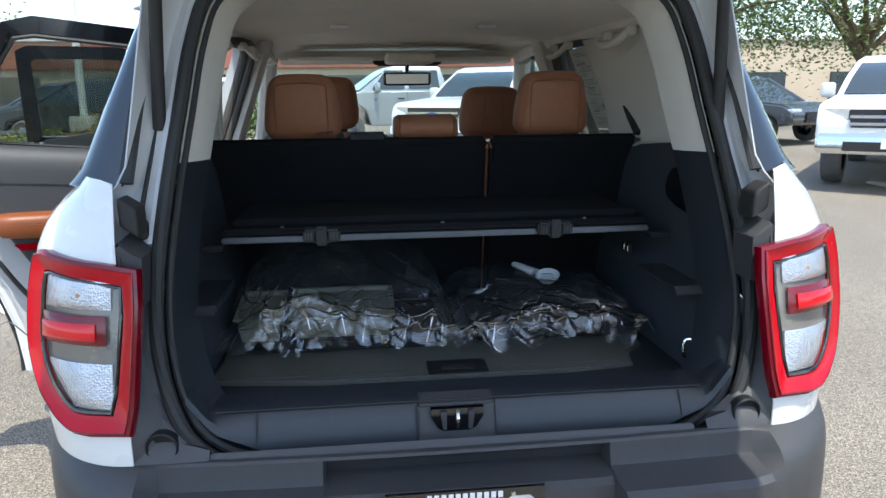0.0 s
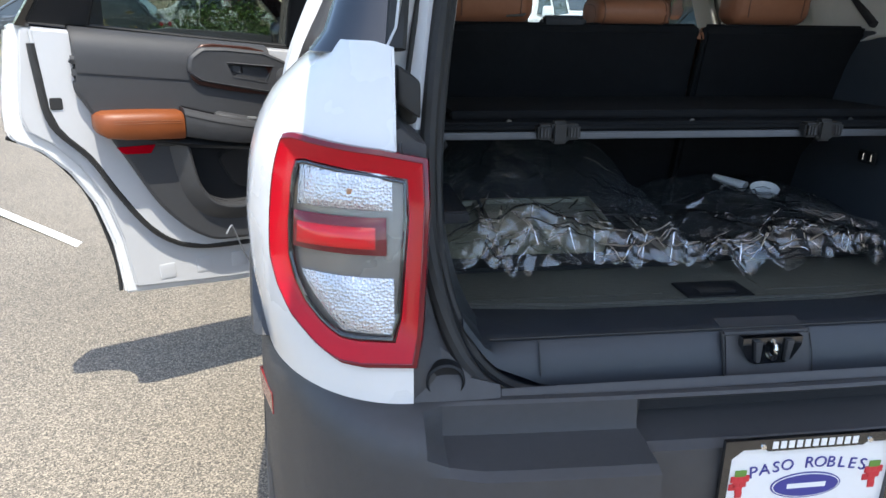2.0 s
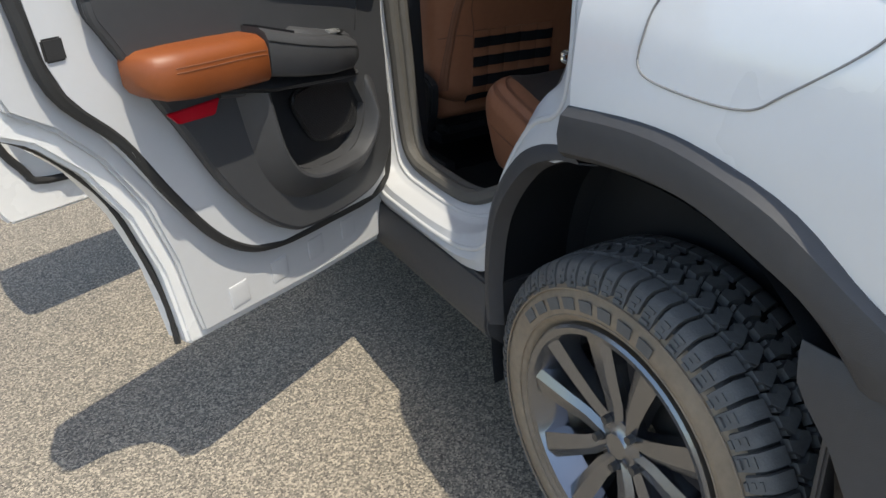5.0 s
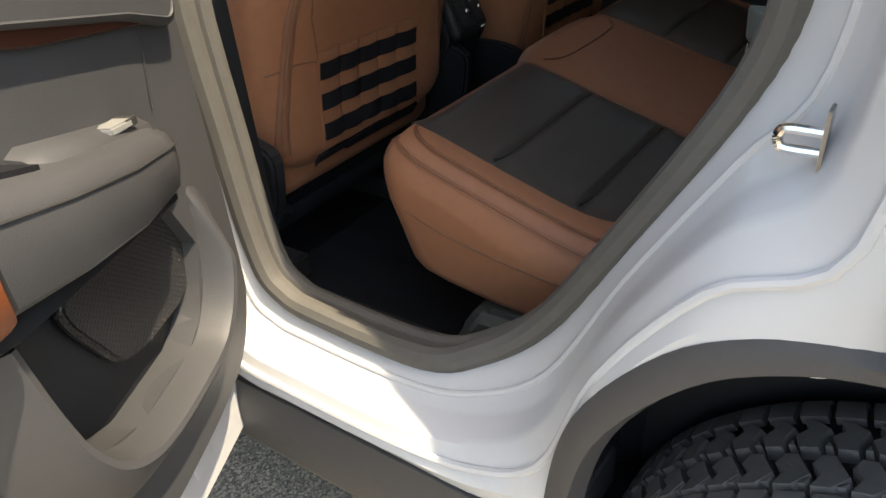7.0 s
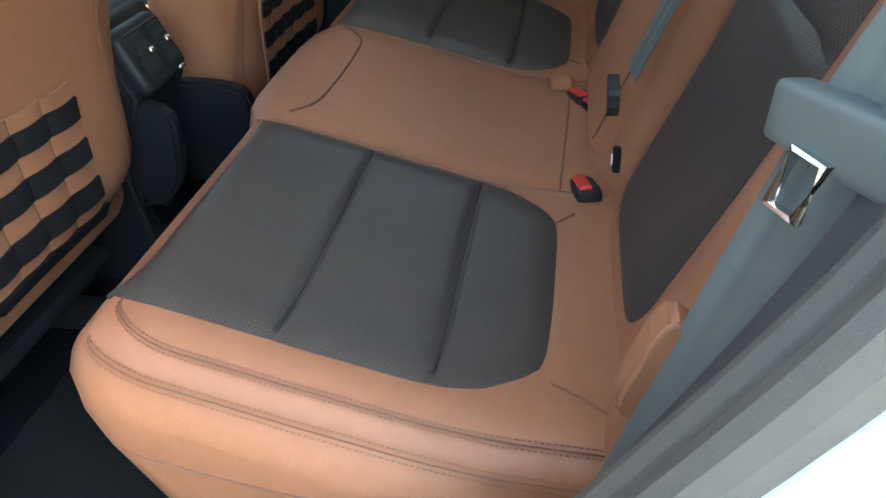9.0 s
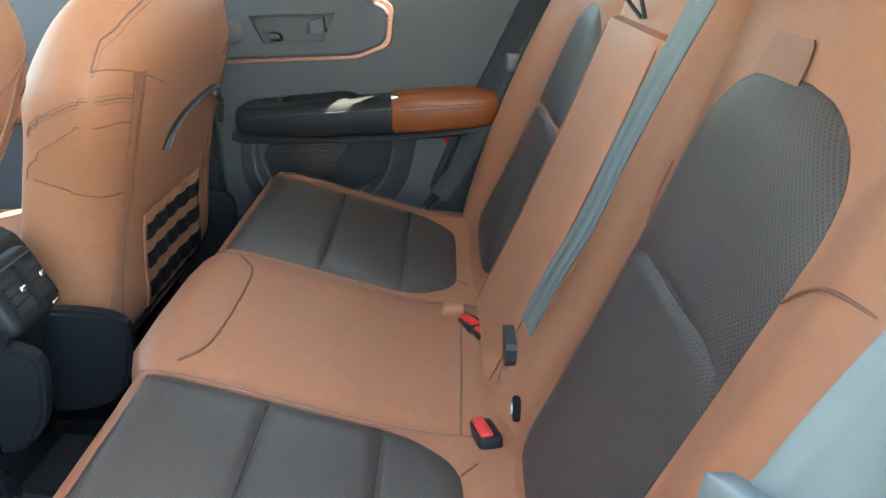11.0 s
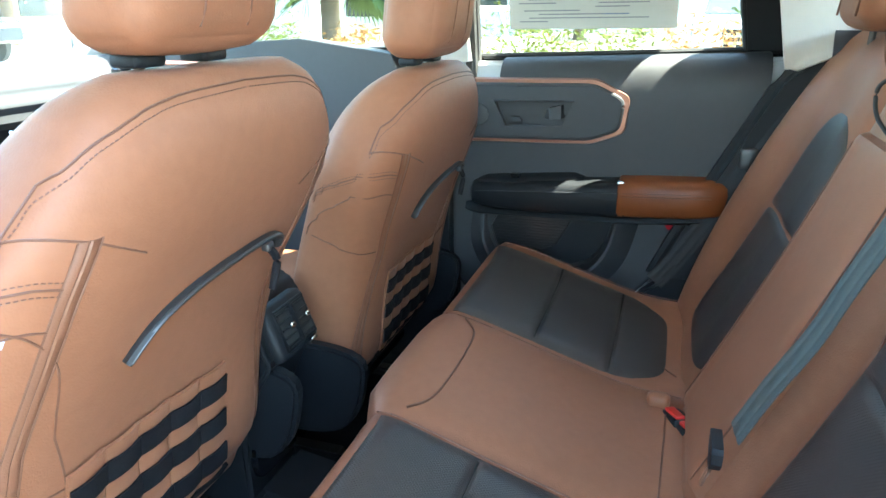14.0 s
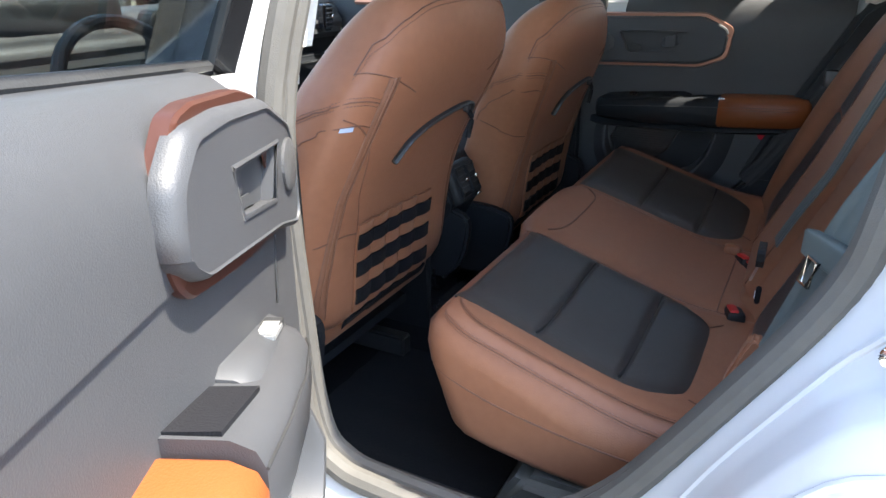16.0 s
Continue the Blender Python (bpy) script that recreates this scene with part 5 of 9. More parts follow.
    part("door_trim", prism_hole(ring2(trim, 4), pocket, "y", 0.070, 0.118), DOORGREY, door, "charcoal moulded door trim", m)
    part("trim_edge", tube([(u, 0.107, z) for u, z in ring2(trim, 4)], 0.010, 8, True), DOORGREY, door, "", m)
    part("pocket_back", prism([(u, z) for u, z in pocket], "y", 0.079, 0.083), TRIM, door, "", m)
    rim = curve_points([(u, 0, z) for u, z in ((0.505, 0.985), (0.492, 0.90), (0.474, 0.838), (0.436, 0.788), (0.37, 0.762), (0.25, 0.760), (0.205, 0.776), (0.172, 0.813), (0.154, 0.87), (0.152, 0.955))], 5)
    rows = [[(0.31 + (p.x - 0.31) * f, 0.110 + (w - 0.110) * (1 if p.x > 0.31 or w < 0.11 else max(0.0, min(1.0, (0.955 - p.z) / 0.11))), 0.95 + (p.z - 0.95) * f) for p in rim] for f, w in ((1.30, 0.114), (1.20, 0.132), (1.08, 0.152), (1.02, 0.158), (0.985, 0.156), (0.965, 0.146), (0.94, 0.086))]
    part("pocket_rim", sheet(rows, 0.003, away=(0.31, -1, 0.95)), DOORGREY, door, "bulging lip of the door pocket", m)
    part("speaker_grille", prism(ring2([(0.155, 0.945), (0.16, 0.87), (0.185, 0.812), (0.26, 0.806), (0.325, 0.818), (0.358, 0.855), (0.378, 0.945)], 4), "y", 0.084, 0.100, 0.006, 3), GRILLE, door, "round dotted speaker grille", m)
    # upper part: belt roll, octagonal bezel, handle
    part("belt_roll", sheet([[(u, w, z + lerp([(0.05, 0.0), (0.8, 0.02)], u)) for u in [0.185 + 0.615 * k / 14 for k in range(15)]] for w, z in ROLL], 0.003), DOORGREY, door, "", mu)
    for u0, dz in ((0.181, 0.0035), (0.794, 0.0195)):
        part("belt_roll_end", prism([(w - 0.001, z + dz - 0.001) for w, z in ROLL] + [(0.04, 1.165 + dz)], "x", u0, u0 + 0.010, 0.002), DOORGREY, door, "", mu)
    if sticker:
        out, oc = cornered(OCT), cornered(OCTIN)
        part("octagon_panel", prism_hole(oc, RECESS, "y", 0.108, 0.136), DOORGREY, door, "raised charcoal handle panel", mo)
        part("octagon_edge", tube([(u, 0.131, z) for u, z in oc], 0.006, 8), DOORGREY, door, "", mo)
        rows = [[(u, 0.116, z) for u, z in out], [(u, 0.127, z) for u, z in [(a + (c - a) * 0.18, b + (d - b) * 0.18) for (a, b), (c, d) in zip(out, oc)]], [(u, 0.127, z) for u, z in [(a + (c - a) * 0.75, b + (d - b) * 0.75) for (a, b), (c, d) in zip(out, oc)]], [(u, 0.120, z) for u, z in oc]]
        part("copper_trim", sheet(rows, 0.002), COPPER, door, "copper coloured trim strip", mo)
        # near-black floor stands in for the shade inside the handle recess
        part("handle_recess", prism([(0.160, 1.230), (0.358, 1.230), (0.332, 1.164), (0.188, 1.160)], "y", 0.092, 0.098), SEATBACKING, door, "handle recess, darkened for its shade", mo)
        part("handle_bezel", tube([(u, 0.137, z) for u, z in RECESS], 0.003, 6, True), DOORGREY, door, "", mo)
        part("door_handle", loft([[(u, 0.112, zb), (u, 0.112, zt), (u, w1, zt - 0.003), (u, w1, zb + 0.003)] for u, w1, zb, zt in ((0.336, 0.112, 1.186, 1.218), (0.322, 0.128, 1.182, 1.218), (0.296, 0.132, 1.180, 1.212), (0.284, 0.118, 1.182, 1.204))]), DOORGREY, door, "door pull handle", mo)
        part("lock_tab", prism([(0.200, 1.172), (0.238, 1.170), (0.230, 1.188), (0.205, 1.190)], "y", 0.098, 0.122, 0.004), DOORGREY, door, "small lock tab", mo)
        part("tweeter", lathe([(0.0, 0.026), (0.005, 0.026), (0.007, 0.022), (0.007, 0)], (0.130, 0.134, 1.192), "y", 24), TWEETER, door, "small round tweeter grille", mo)
    else:
        near_handle(door, m)
    # armrest with the tan pad and switch
    def beam(stations):
        return loft([[(u, 0.10, zb), (u, w - 0.008, zb), (u, w, zb + 0.008), (u, w + 0.001, zt - 0.024), (u, w - 0.005, zt - 0.009), (u, w - 0.022, zt), (u, 0.10, zt + 0.003)] for u, w, zb, zt in stations])
    # far door's armrest and switch panel near-black: its shade put into the colour
    if sticker:
        part("armrest", beam(((0.118, 0.142, 1.002, 1.040), (0.128, 0.158, 0.992, 1.048), (0.17, 0.168, 0.986, 1.053), (0.30, 0.177, 0.982, 1.060), (0.514, 0.186, 0.985, 1.070))), TRIM, door, "dark armrest", ms, 50)
    else:
        part("armrest", beam(((0.198, 0.132, 0.985, 1.016), (0.206, 0.150, 0.968, 1.021), (0.24, 0.164, 0.956, 1.026), (0.32, 0.175, 0.954, 1.035), (0.42, 0.182, 0.962, 1.049), (0.514, 0.186, 0.975, 1.067))), DOORGREY, door, "charcoal armrest", ms, 50)
    part("armrest_pad", beam(((0.517, 0.185, 0.989, 1.070), (0.522, 0.188, 0.986, 1.073), (0.60, 0.190, 0.990, 1.078), (0.70, 0.189, 0.996, 1.082), (0.752, 0.183, 1.004, 1.082), (0.770, 0.168, 1.016, 1.076), (0.778, 0.140, 1.030, 1.066))), ORANGE, door, "tan leather armrest pad", ml, 60)
    for dz in (0, 0.008):
        part("pad_stitch", stitches([(0.525, 0.1895, 1.037 + dz), (0.56, 0.1905, 1.040 + dz), (0.60, 0.1912, 1.042 + dz), (0.65, 0.1910, 1.044 + dz), (0.70, 0.1902, 1.046 + dz), (0.73, 0.1868, 1.047 + dz)], 0.0008, 0.0034, 0.0022), LEATHERM, door, "", ml)
    if sticker:
        part("armrest_line", tube([(0.135, 0.1625, 1.026), (0.17, 0.1690, 1.030), (0.30, 0.1785, 1.037), (0.514, 0.1875, 1.047)], 0.0012, 6), DOORGREY, door, "", ms)
        part("under_strip", beam(((0.10, 0.128, 0.962, 0.992), (0.14, 0.150, 0.960, 0.988), (0.50, 0.172, 0.964, 0.992), (0.74, 0.172, 0.976, 1.010))), TRIM, door, "", ms, 50)
        part("switch_panel", beam(((0.135, 0.140, 1.045, 1.052), (0.160, 0.152, 1.045, 1.062), (0.24, 0.158, 1.048, 1.068), (0.385, 0.162, 1.050, 1.076), (0.410, 0.160, 1.050, 1.068))), TRIM, door, "window switch panel", ms, 50)
        part("window_switch", rbox(0.225, 0.250, 0.130, 0.152, 1.062, 1.0735, 0.002), GLOSSBLACK, door, "window switch", ms)
        part("pad_clip", rbox(0.492, 0.510, 0.150, 0.178, 1.0665, 1.0725, 0.002), CHROME, door, "bright pull cup edge", ms)
    else:
        part("armrest_line", tube([(0.212, 0.156, 1.003), (0.24, 0.1652, 1.006), (0.32, 0.1765, 1.013), (0.42, 0.1835, 1.027), (0.514, 0.1875, 1.044)], 0.0014, 6), SEAL, door, "", ms)
        part("under_strip", beam(((0.185, 0.116, 0.938, 0.958), (0.21, 0.138, 0.935, 0.960), (0.50, 0.166, 0.942, 0.972), (0.74, 0.170, 0.972, 1.004))), TRIM, door, "", ms, 50)
        part("switch_panel", beam(((0.197, 0.120, 1.012, 1.026), (0.212, 0.138, 1.012, 1.035), (0.30, 0.149, 1.018, 1.045), (0.384, 0.156, 1.028, 1.056), (0.398, 0.155, 1.028, 1.050), (0.401, 0.154, 1.028, 1.034))), DOORGREY, door, "window switch panel", ms, 50)
        # chrome's sunlit gleam as pale grey, its shadow as a dark block
        rocker = part("window_switch", rbox(0.252, 0.290, 0.121, 0.142, 1.034, 1.0428, 0.002), SWITCHGLEAM, door, "window switch, sunlit gleam put into its grey", ms)
        part("switch_shadow", rbox(0.242, 0.262, 0.121, 0.141, 1.034, 1.0425, 0.001), SEAL, rocker, "", ms)
        # no hollow is cut: the pull cup's shade is a flat near-black plate
        part("pull_cup", loft([[(u, 0.114, z - 0.02), (u, 0.158, z - 0.02), (u, 0.158, z), (u, 0.114, z)] for u, z in ((0.412, 1.0525), (0.508, 1.0705))]), WEBBING, door, "flat dark plate for the shade in the pull cup", ms)
        part("shelf_line", tube([(0.185, 0.119, 0.936), (0.25, 0.128, 0.936), (0.50, 0.130, 0.940), (0.60, 0.122, 0.945)], 0.007, 8), DOORGREY, door, "", ms)
    part("door_reflector", prism([(0.618, 0.968), (0.70, 0.972), (0.722, 0.996), (0.60, 0.996)], "y", 0.114, 0.124, 0.002), REDLENS, door, "red door reflector", m @ Matrix.Translation((0, 0.004, -0.062)) if sticker else m)
    # window frame and pane
    fr = [(0.0, 1.275), (0.02, 1.52), (0.05, 1.735), (0.10, 1.758), (0.58, 1.765), (0.67, 1.735), (0.76, 1.60), (0.86, 1.45), (0.94, 1.31), (0.60, 1.285)]
    win = [(0.095, 1.306), (0.10, 1.50), (0.115, 1.678), (0.13, 1.695), (0.58, 1.70), (0.640, 1.685), (0.690, 1.60), (0.745, 1.325), (0.45, 1.314)]
    part("window_frame", sheared(prism_hole(fr, win, "y", -0.02, 0.045), 0.42, 1.31), GLOSSBLACK, door, "black window frame", mu)
    lin = [(u, 0.05 + (z - 1.31) * 0.42, z) for u, z in win]
    part("window_seal", tube(lin, 0.008, 6, True), SEAL, door, "", mu)
    part("frame_trim", sheared(prism([(0.747, 1.322), (0.91, 1.322), (0.80, 1.53), (0.71, 1.70), (0.652, 1.71), (0.694, 1.60)], "y", 0.040, 0.058, 0.004), 0.42, 1.31), TRIM, door, "dark quarter trim", mu)
    part("frame_trim", sheared(prism([(0.02, 1.285), (0.095, 1.31), (0.112, 1.70), (0.06, 1.72)], "y", 0.040, 0.058, 0.004), 0.42, 1.31), TRIM, door, "", mu)
    part("window_pane", sheared(prism(win, "y", 0.008, 0.012), 0.42, 1.31), PRIVACY, door, "tinted door glass", mu).visible_shadow = False
    if sticker:
        s = sheared(rbox(0.19, 0.590, 0.016, 0.0175, 1.372, 1.69, 0), 0.42, 1.31)
        part("window_sticker", s, PAPER, door, "printed paper price sheet", mu)
        for k in range(34):
            z = 1.388 + 0.0085 * k
            u0 = 0.215 + 0.012 * ((k * 7) % 5)
            u1 = u0 + 0.07 + 0.022 * ((k * 5) % 6)
            if k % 9 != 4:
                part("print_bar", sheared(rbox(u0, u1, 0.0183, 0.0187, z, z + (0.0065 if k % 11 == 6 else 0.0028), 0), 0.42, 1.31), INK, door, "", mu)
            if k % 3:
                part("print_bar", sheared(rbox(0.40 + 0.008 * (k % 4), 0.48 + 0.015 * ((k * 3) % 6), 0.0183, 0.0187, z, z + 0.0026, 0), 0.42, 1.31), BLUEPRINT if k % 8 == 2 else INK, door, "", mu)
        part("print_block", sheared(rbox(0.372, 0.394, 0.0183, 0.0187, 1.452, 1.474, 0), 0.42, 1.31), INK, door, "", mu)
    return door


def front_door(m, label):
    leaf = [(0.0, 0.47), (0.03, 0.425), (1.06, 0.425), (1.085, 0.47), (1.09, 0.9), (1.07, 1.33), (0.10, 1.30), (0.0, 1.24)]
    bm = prism(leaf, "y", -0.045, 0.045, 0.010, 2)
    door = part("front_door", bm, WHITE, car, label, m)
    trim = [(0.06, 0.66), (0.10, 0.60), (0.80, 0.60), (0.90, 0.66), (0.99, 0.80), (1.00, 1.31), (0.10, 1.29), (0.06, 1.2)]
    part("door_trim", prism(ring2(trim, 3), "y", 0.045, 0.115, 0.012, 3), DOORGREY, door, "charcoal moulded door trim", m)
    part("armrest", rbox(0.30, 0.62, 0.10, 0.175, 0.975, 1.05, 0.014, 3), TRIM, door, "dark armrest", m)
    part("armrest_pad", pad(0.76, 0.135, 1.015, 0.30, 0.10, 0.085, 0.024, 8), ORANGE, door, "tan leather armrest pad", m)
    part("copper_trim", tube([(0.30, 0.118, 1.27), (0.62, 0.118, 1.27), (0.70, 0.118, 1.22), (0.68, 0.118, 1.13), (0.60, 0.118, 1.10), (0.30, 0.118, 1.10)], 0.010, 6), COPPER, door, "copper coloured trim strip", m)
    part("door_seal", tube(curve_points([(1.04, 0.052, 1.30), (1.04, 0.052, 0.8), (0.98, 0.052, 0.60), (0.85, 0.052, 0.53), (0.1, 0.052, 0.53)], 5), 0.013, 8), SEAL, door, "", m)
    fr = [(0.02, 1.27), (0.35, 1.62), (0.50, 1.735), (0.62, 1.765), (1.02, 1.765), (1.07, 1.74), (1.08, 1.30)]
    win = [(0.14, 1.30), (0.40, 1.58), (0.54, 1.69), (0.64, 1.705), (0.99, 1.705), (1.01, 1.69), (1.01, 1.325)]
    part("window_frame", sheared(prism_hole(fr, win, "y", -0.02, 0.045), 0.42, 1.31), GLOSSBLACK, door, "black window frame", m)
    part("window_pane", sheared(prism(win, "y", 0.008, 0.012), 0.42, 1.31), DOORGLASS, door, "clear door glass", m).visible_shadow = False
    return door


rear_door(hinge_frame(-0.88, 1.985, 62), "open white rear door with charcoal inner trim", 0.03, 0.10)
rear_door(hinge_frame(0.868, 2.03, 0, True), "closed white rear door with charcoal inner trim", -0.014, 0.02, -0.028, 1.09, True)
front_door(hinge_frame(-0.88, 3.11, 70), "open white front door with charcoal inner trim")
front_door(hinge_frame(0.868, 3.14, 0, True), "closed white front door with charcoal inner trim")


# ---- cabin ----
CX = 0.02          # middle of the cabin
floor_rows = []
for i in range(25):
    y = 1.15 + (3.5 - 1.15) * i / 24
    floor_rows.append([(x, y, 0.452 + 0.10 * math.exp(-((x - CX) / 0.13) ** 4) - 0.02 * math.sin(min(1, abs(x) / 0.75) * math.pi)) for x in [-0.80 + 1.60 * j / 32 for j in range(33)]])
part("cabin_floor", sheet(floor_rows, 0.02, away=(0, 2, 5)), CARPET, car, "black carpeted cabin floor")
for sx in (-1, 1):
    part("sill_trim", prism([(sx * 0.70, 0.46), (sx * 0.72, 0.62), (sx * 0.76, 0.642), (sx * 0.80, 0.642), (sx * 0.80, 0.46)], "y", 1.35, 3.1, 0.008, 2), TRIM, car, "dark sill trim")
for x0, x1 in ((-0.68, -0.13), (0.17, 0.70)):
    rows = [[(x0 + (x1 - x0) * j / 16, y, 0.466 + 0.012 * (abs(2 * j / 16 - 1) ** 8) + 0.003 * math.sin(j * 2.4)) for j in range(17)] for y in [1.70 + 0.48 * k / 12 for k in range(13)]]
    mat = part("floor_mat", sheet(rows, 0.008, away=(0, 2, -5)), MAT, car, "black rubber floor mat")
# riser below the rear bench
part("seat_riser", prism([(1.30, 0.44), (1.70, 0.44), (1.66, 0.56), (1.62, 0.62), (1.30, 0.62)], "x", -0.655, 0.71, 0.02, 3), RISER, car, "grey seat riser")

TOP = [(1.30, 0.748), (1.36, 0.752), (1.43, 0.757), (1.49, 0.770), (1.56, 0.792), (1.64, 0.817), (1.72, 0.842), (1.79, 0.862), (1.83, 0.856)]


def seat_top(x, y):
    z = soft(TOP, y)
    u = abs(x - CX)
    z += 0.015 * math.exp(-((u - 0.59) / 0.05) ** 2)                       # side roll
    z -= 0.030 * max(0, (u - 0.62) / 0.06) ** 2
    z += 0.010 * math.exp(-(u / 0.17) ** 4)                                # middle section
    z -= 0.006 * math.exp(-((u - 0.185) / 0.010) ** 2)
    return z


bench = part("rear_bench", rbox(-0.62, 0.66, 1.20, 1.60, 0.60, 0.68, 0.02), TRIM, car, "rear bench in brown and black leather")
# cushion: rounded profile swept across, with rounded ends
prof = []
for k in range(15):
    y = 1.26 + 0.53 * k / 14
    prof.append((y, None))
front = [(1.815, 0.856), (1.829, 0.838), (1.832, 0.812), (1.826, 0.775), (1.808, 0.725), (1.796, 0.690), (1.785, 0.662), (1.765, 0.645), (1.72, 0.633), (1.63, 0.618), (1.50, 0.606), (1.26, 0.600)]
rings = []
xs_ = [-0.640, -0.6395, -0.637, -0.632, -0.625, -0.61, -0.59, -0.56, -0.50, -0.40, -0.30, -0.22, -0.19, -0.175, -0.165, -0.15, -0.10, -0.03, 0.04, 0.10, 0.16, 0.19, 0.205, 0.215, 0.23, 0.27, 0.35, 0.44, 0.53, 0.585, 0.62, 0.65, 0.668, 0.678, 0.683, 0.6845, 0.685]
for x in xs_:
    edge = min(x + 0.640, 0.685 - x)
    shrink = 0.0 if edge > 0.06 else (1 - math.sqrt(max(0, 1 - ((0.06 - edge) / 0.06) ** 2)))
    mid = math.exp(-((x - CX) / 0.16) ** 6)
    ring = []
    for y, z in prof:
        zz = seat_top(x, y)
        ring.append((y - shrink * 0.070 * max(0, min(1, (y - 1.50) / 0.27)), zz - shrink * 0.055))
    for y, z in front:
        ring.append((y - shrink * 0.070 + 0.012 * mid - 0.010 * math.exp(-((abs(x - CX) - 0.185) / 0.012) ** 2), z - shrink * 0.05 * max(0, min(1, (z - 0.70) / 0.15)) + shrink * 0.03 * max(0, min(1, (0.70 - z) / 0.09)) + 0.006 * mid * (1 if z > 0.75 else 0)))
    rings.append([(x, y, z) for y, z in ring])
part("seat_cushion", loft(rings), LEATHER, bench, "brown leather bench cushion", angle=50)


def insert(x0, x1, y0, y1, corner, back=False, up=0.006):
    """A dark panel laid into the cushion, with rounded rear corners and two cross seams."""
    rows = []
    n, q = 26, 96
    for i in range(q + 1):
        v = i / q
        y = y0 + (y1 - y0) * v
        c = 0.0
        if v < corner:
            c = (1 - math.sqrt(max(0, 1 - ((corner - v) / corner) ** 2))) * 0.09
        row = []
        for j in range(n + 1):
            a = j / n
            x = (x0 + c) + (x1 - x0 - 2 * c) * a
            puff = (1 - abs(2 * a - 1) ** 8) * (1 - abs(2 * v - 1) ** 14)
            dip = 0.010 * (math.exp(-((y - 1.640) / 0.006) ** 2) + math.exp(-((y - 1.495) / 0.006) ** 2))
            row.append((x, y, seat_top(x, y) - 0.004 + up * puff * 1.9 - dip * puff))
        rows.append(row)
    return sheet(rows, 0.004, away=(0, 1.6, 5))


for x0, x1 in ((-0.556, -0.178), (0.216, 0.592)):
    ins = part("seat_insert", insert(x0, x1, 1.392, 1.799, 0.30), PERF, bench, "dark perforated leather insert")
    for y in (1.640, 1.495):
        part("insert_seam", tube([(x0 + 0.012 + (x1 - x0 - 0.024) * k / 12, y, seat_top(x0 + (x1 - x0) * k / 12, y) + 0.0005) for k in range(13)], 0.0028, 6), SEAL, bench)
# stitching along the ends of the cushion; it bends round towards the insert at the front
def end_line(xe, xi, y0, y1):
    pts = [(xe, y0 + (y1 - 0.075 - y0) * k / 20) for k in range(21)]
    for k in range(1, 9):
        a = math.pi / 2 * k / 8
        pts.append((xe + (xi - xe) * (1 - math.cos(a)), y1 - 0.075 + 0.075 * math.sin(a)))
    return pts


for xe, xi, y1, drop in ((-0.598, -0.556, 1.782, 0.0), (-0.625, -0.600, 1.792, 0.004), (0.636, 0.594, 1.782, 0.0), (0.662, 0.640, 1.792, 0.004)):
    sg = 1 if xe < 0 else -1
    line = end_line(xe, xi, 1.32, y1)
    part("cushion_groove", tube([(x, y, seat_top(x, y) - drop) for x, y in line], 0.0009, 6), LEATHERD, bench)
    for off in (-0.004, 0.004):
        part("cushion_stitch", stitches([(x + sg * off, y, seat_top(x + sg * off, y) + 0.0004 - drop) for x, y in line], 0.0006, 0.0030, 0.0024), LEATHERM, bench)
part("cushion_seam", tube(curve_points([(-0.6405, 1.40, 0.70), (-0.6405, 1.55, 0.715), (-0.6405, 1.68, 0.738), (-0.638, 1.77, 0.765), (-0.622, 1.806, 0.775)], 5), 0.0016, 6), LEATHERD, bench)
# cross seam behind the middle section, and short seams from the inserts' corners
for run in (((-0.165, 1.392), (0.0, 1.388), (0.205, 1.386)), ((-0.245, 1.393), (-0.222, 1.372)), ((-0.520, 1.388), (-0.545, 1.350), (-0.575, 1.318)), ((0.30, 1.393), (0.276, 1.370))):
    line = curve_points([(x, y, 0) for x, y in run], 8)
    part("cross_seam", tube([(p.x, p.y, seat_top(p.x, p.y) + 0.0006) for p in line], 0.0015, 6), LEATHERD, bench)
for x in (-0.165, 0.205):
    part("middle_seam", tube([(x, 1.36 + 0.45 * k / 16, seat_top(x, 1.36 + 0.45 * k / 16) + 0.0006) for k in range(17)], 0.0014, 6), LEATHERD, bench)
for sgn in (-1, 1):
    bow = curve_points([(CX + sgn * 0.165, 1.765, 0), (CX + sgn * 0.120, 1.735, 0), (CX + sgn * 0.04, 1.728, 0), (CX, 1.728, 0)], 6)
    part("middle_bow_seam", tube([(p.x, p.y, seat_top(p.x, p.y) + 0.001) for p in bow], 0.002, 6), LEATHERD, bench)

# backrest: leaning face with sections
LEAN0, LEAN1 = (1.372, 0.745), (1.115, 1.395)


def back_point(x, v, d=0.0):
    """A place on the backrest's face: v from its foot to its top, d proud of it."""
    y = LEAN0[0] + (LEAN1[0] - LEAN0[0]) * v - 0.012 * math.sin(math.pi * v)
    z = LEAN0[1] + (LEAN1[1] - LEAN0[1]) * v
    u = abs(x - CX)
    bulge = -0.046 + 0.028 * max(0, min(1, (x - 0.10) / 0.18)) + 0.050 * math.exp(-((u - 0.60) / 0.075) ** 2) * math.sin(math.pi * min(1, max(0, v) * 1.02 + 0.06)) ** 0.6
    bulge += 0.040 * math.exp(-(u / 0.158) ** 8) * min(1, max(0, (1.0 - v) / 0.12))
    bulge += 0.008 * math.exp(-((u - 0.35) / 0.13) ** 4)
    bulge -= 0.010 * math.exp(-((x - CX + 0.180) / 0.008) ** 2) * min(1, max(0, (1.0 - v) / 0.15))
    n = Vector((0, 0.93, 0.37))
    return Vector((x, y, z)) + n * (bulge + d)


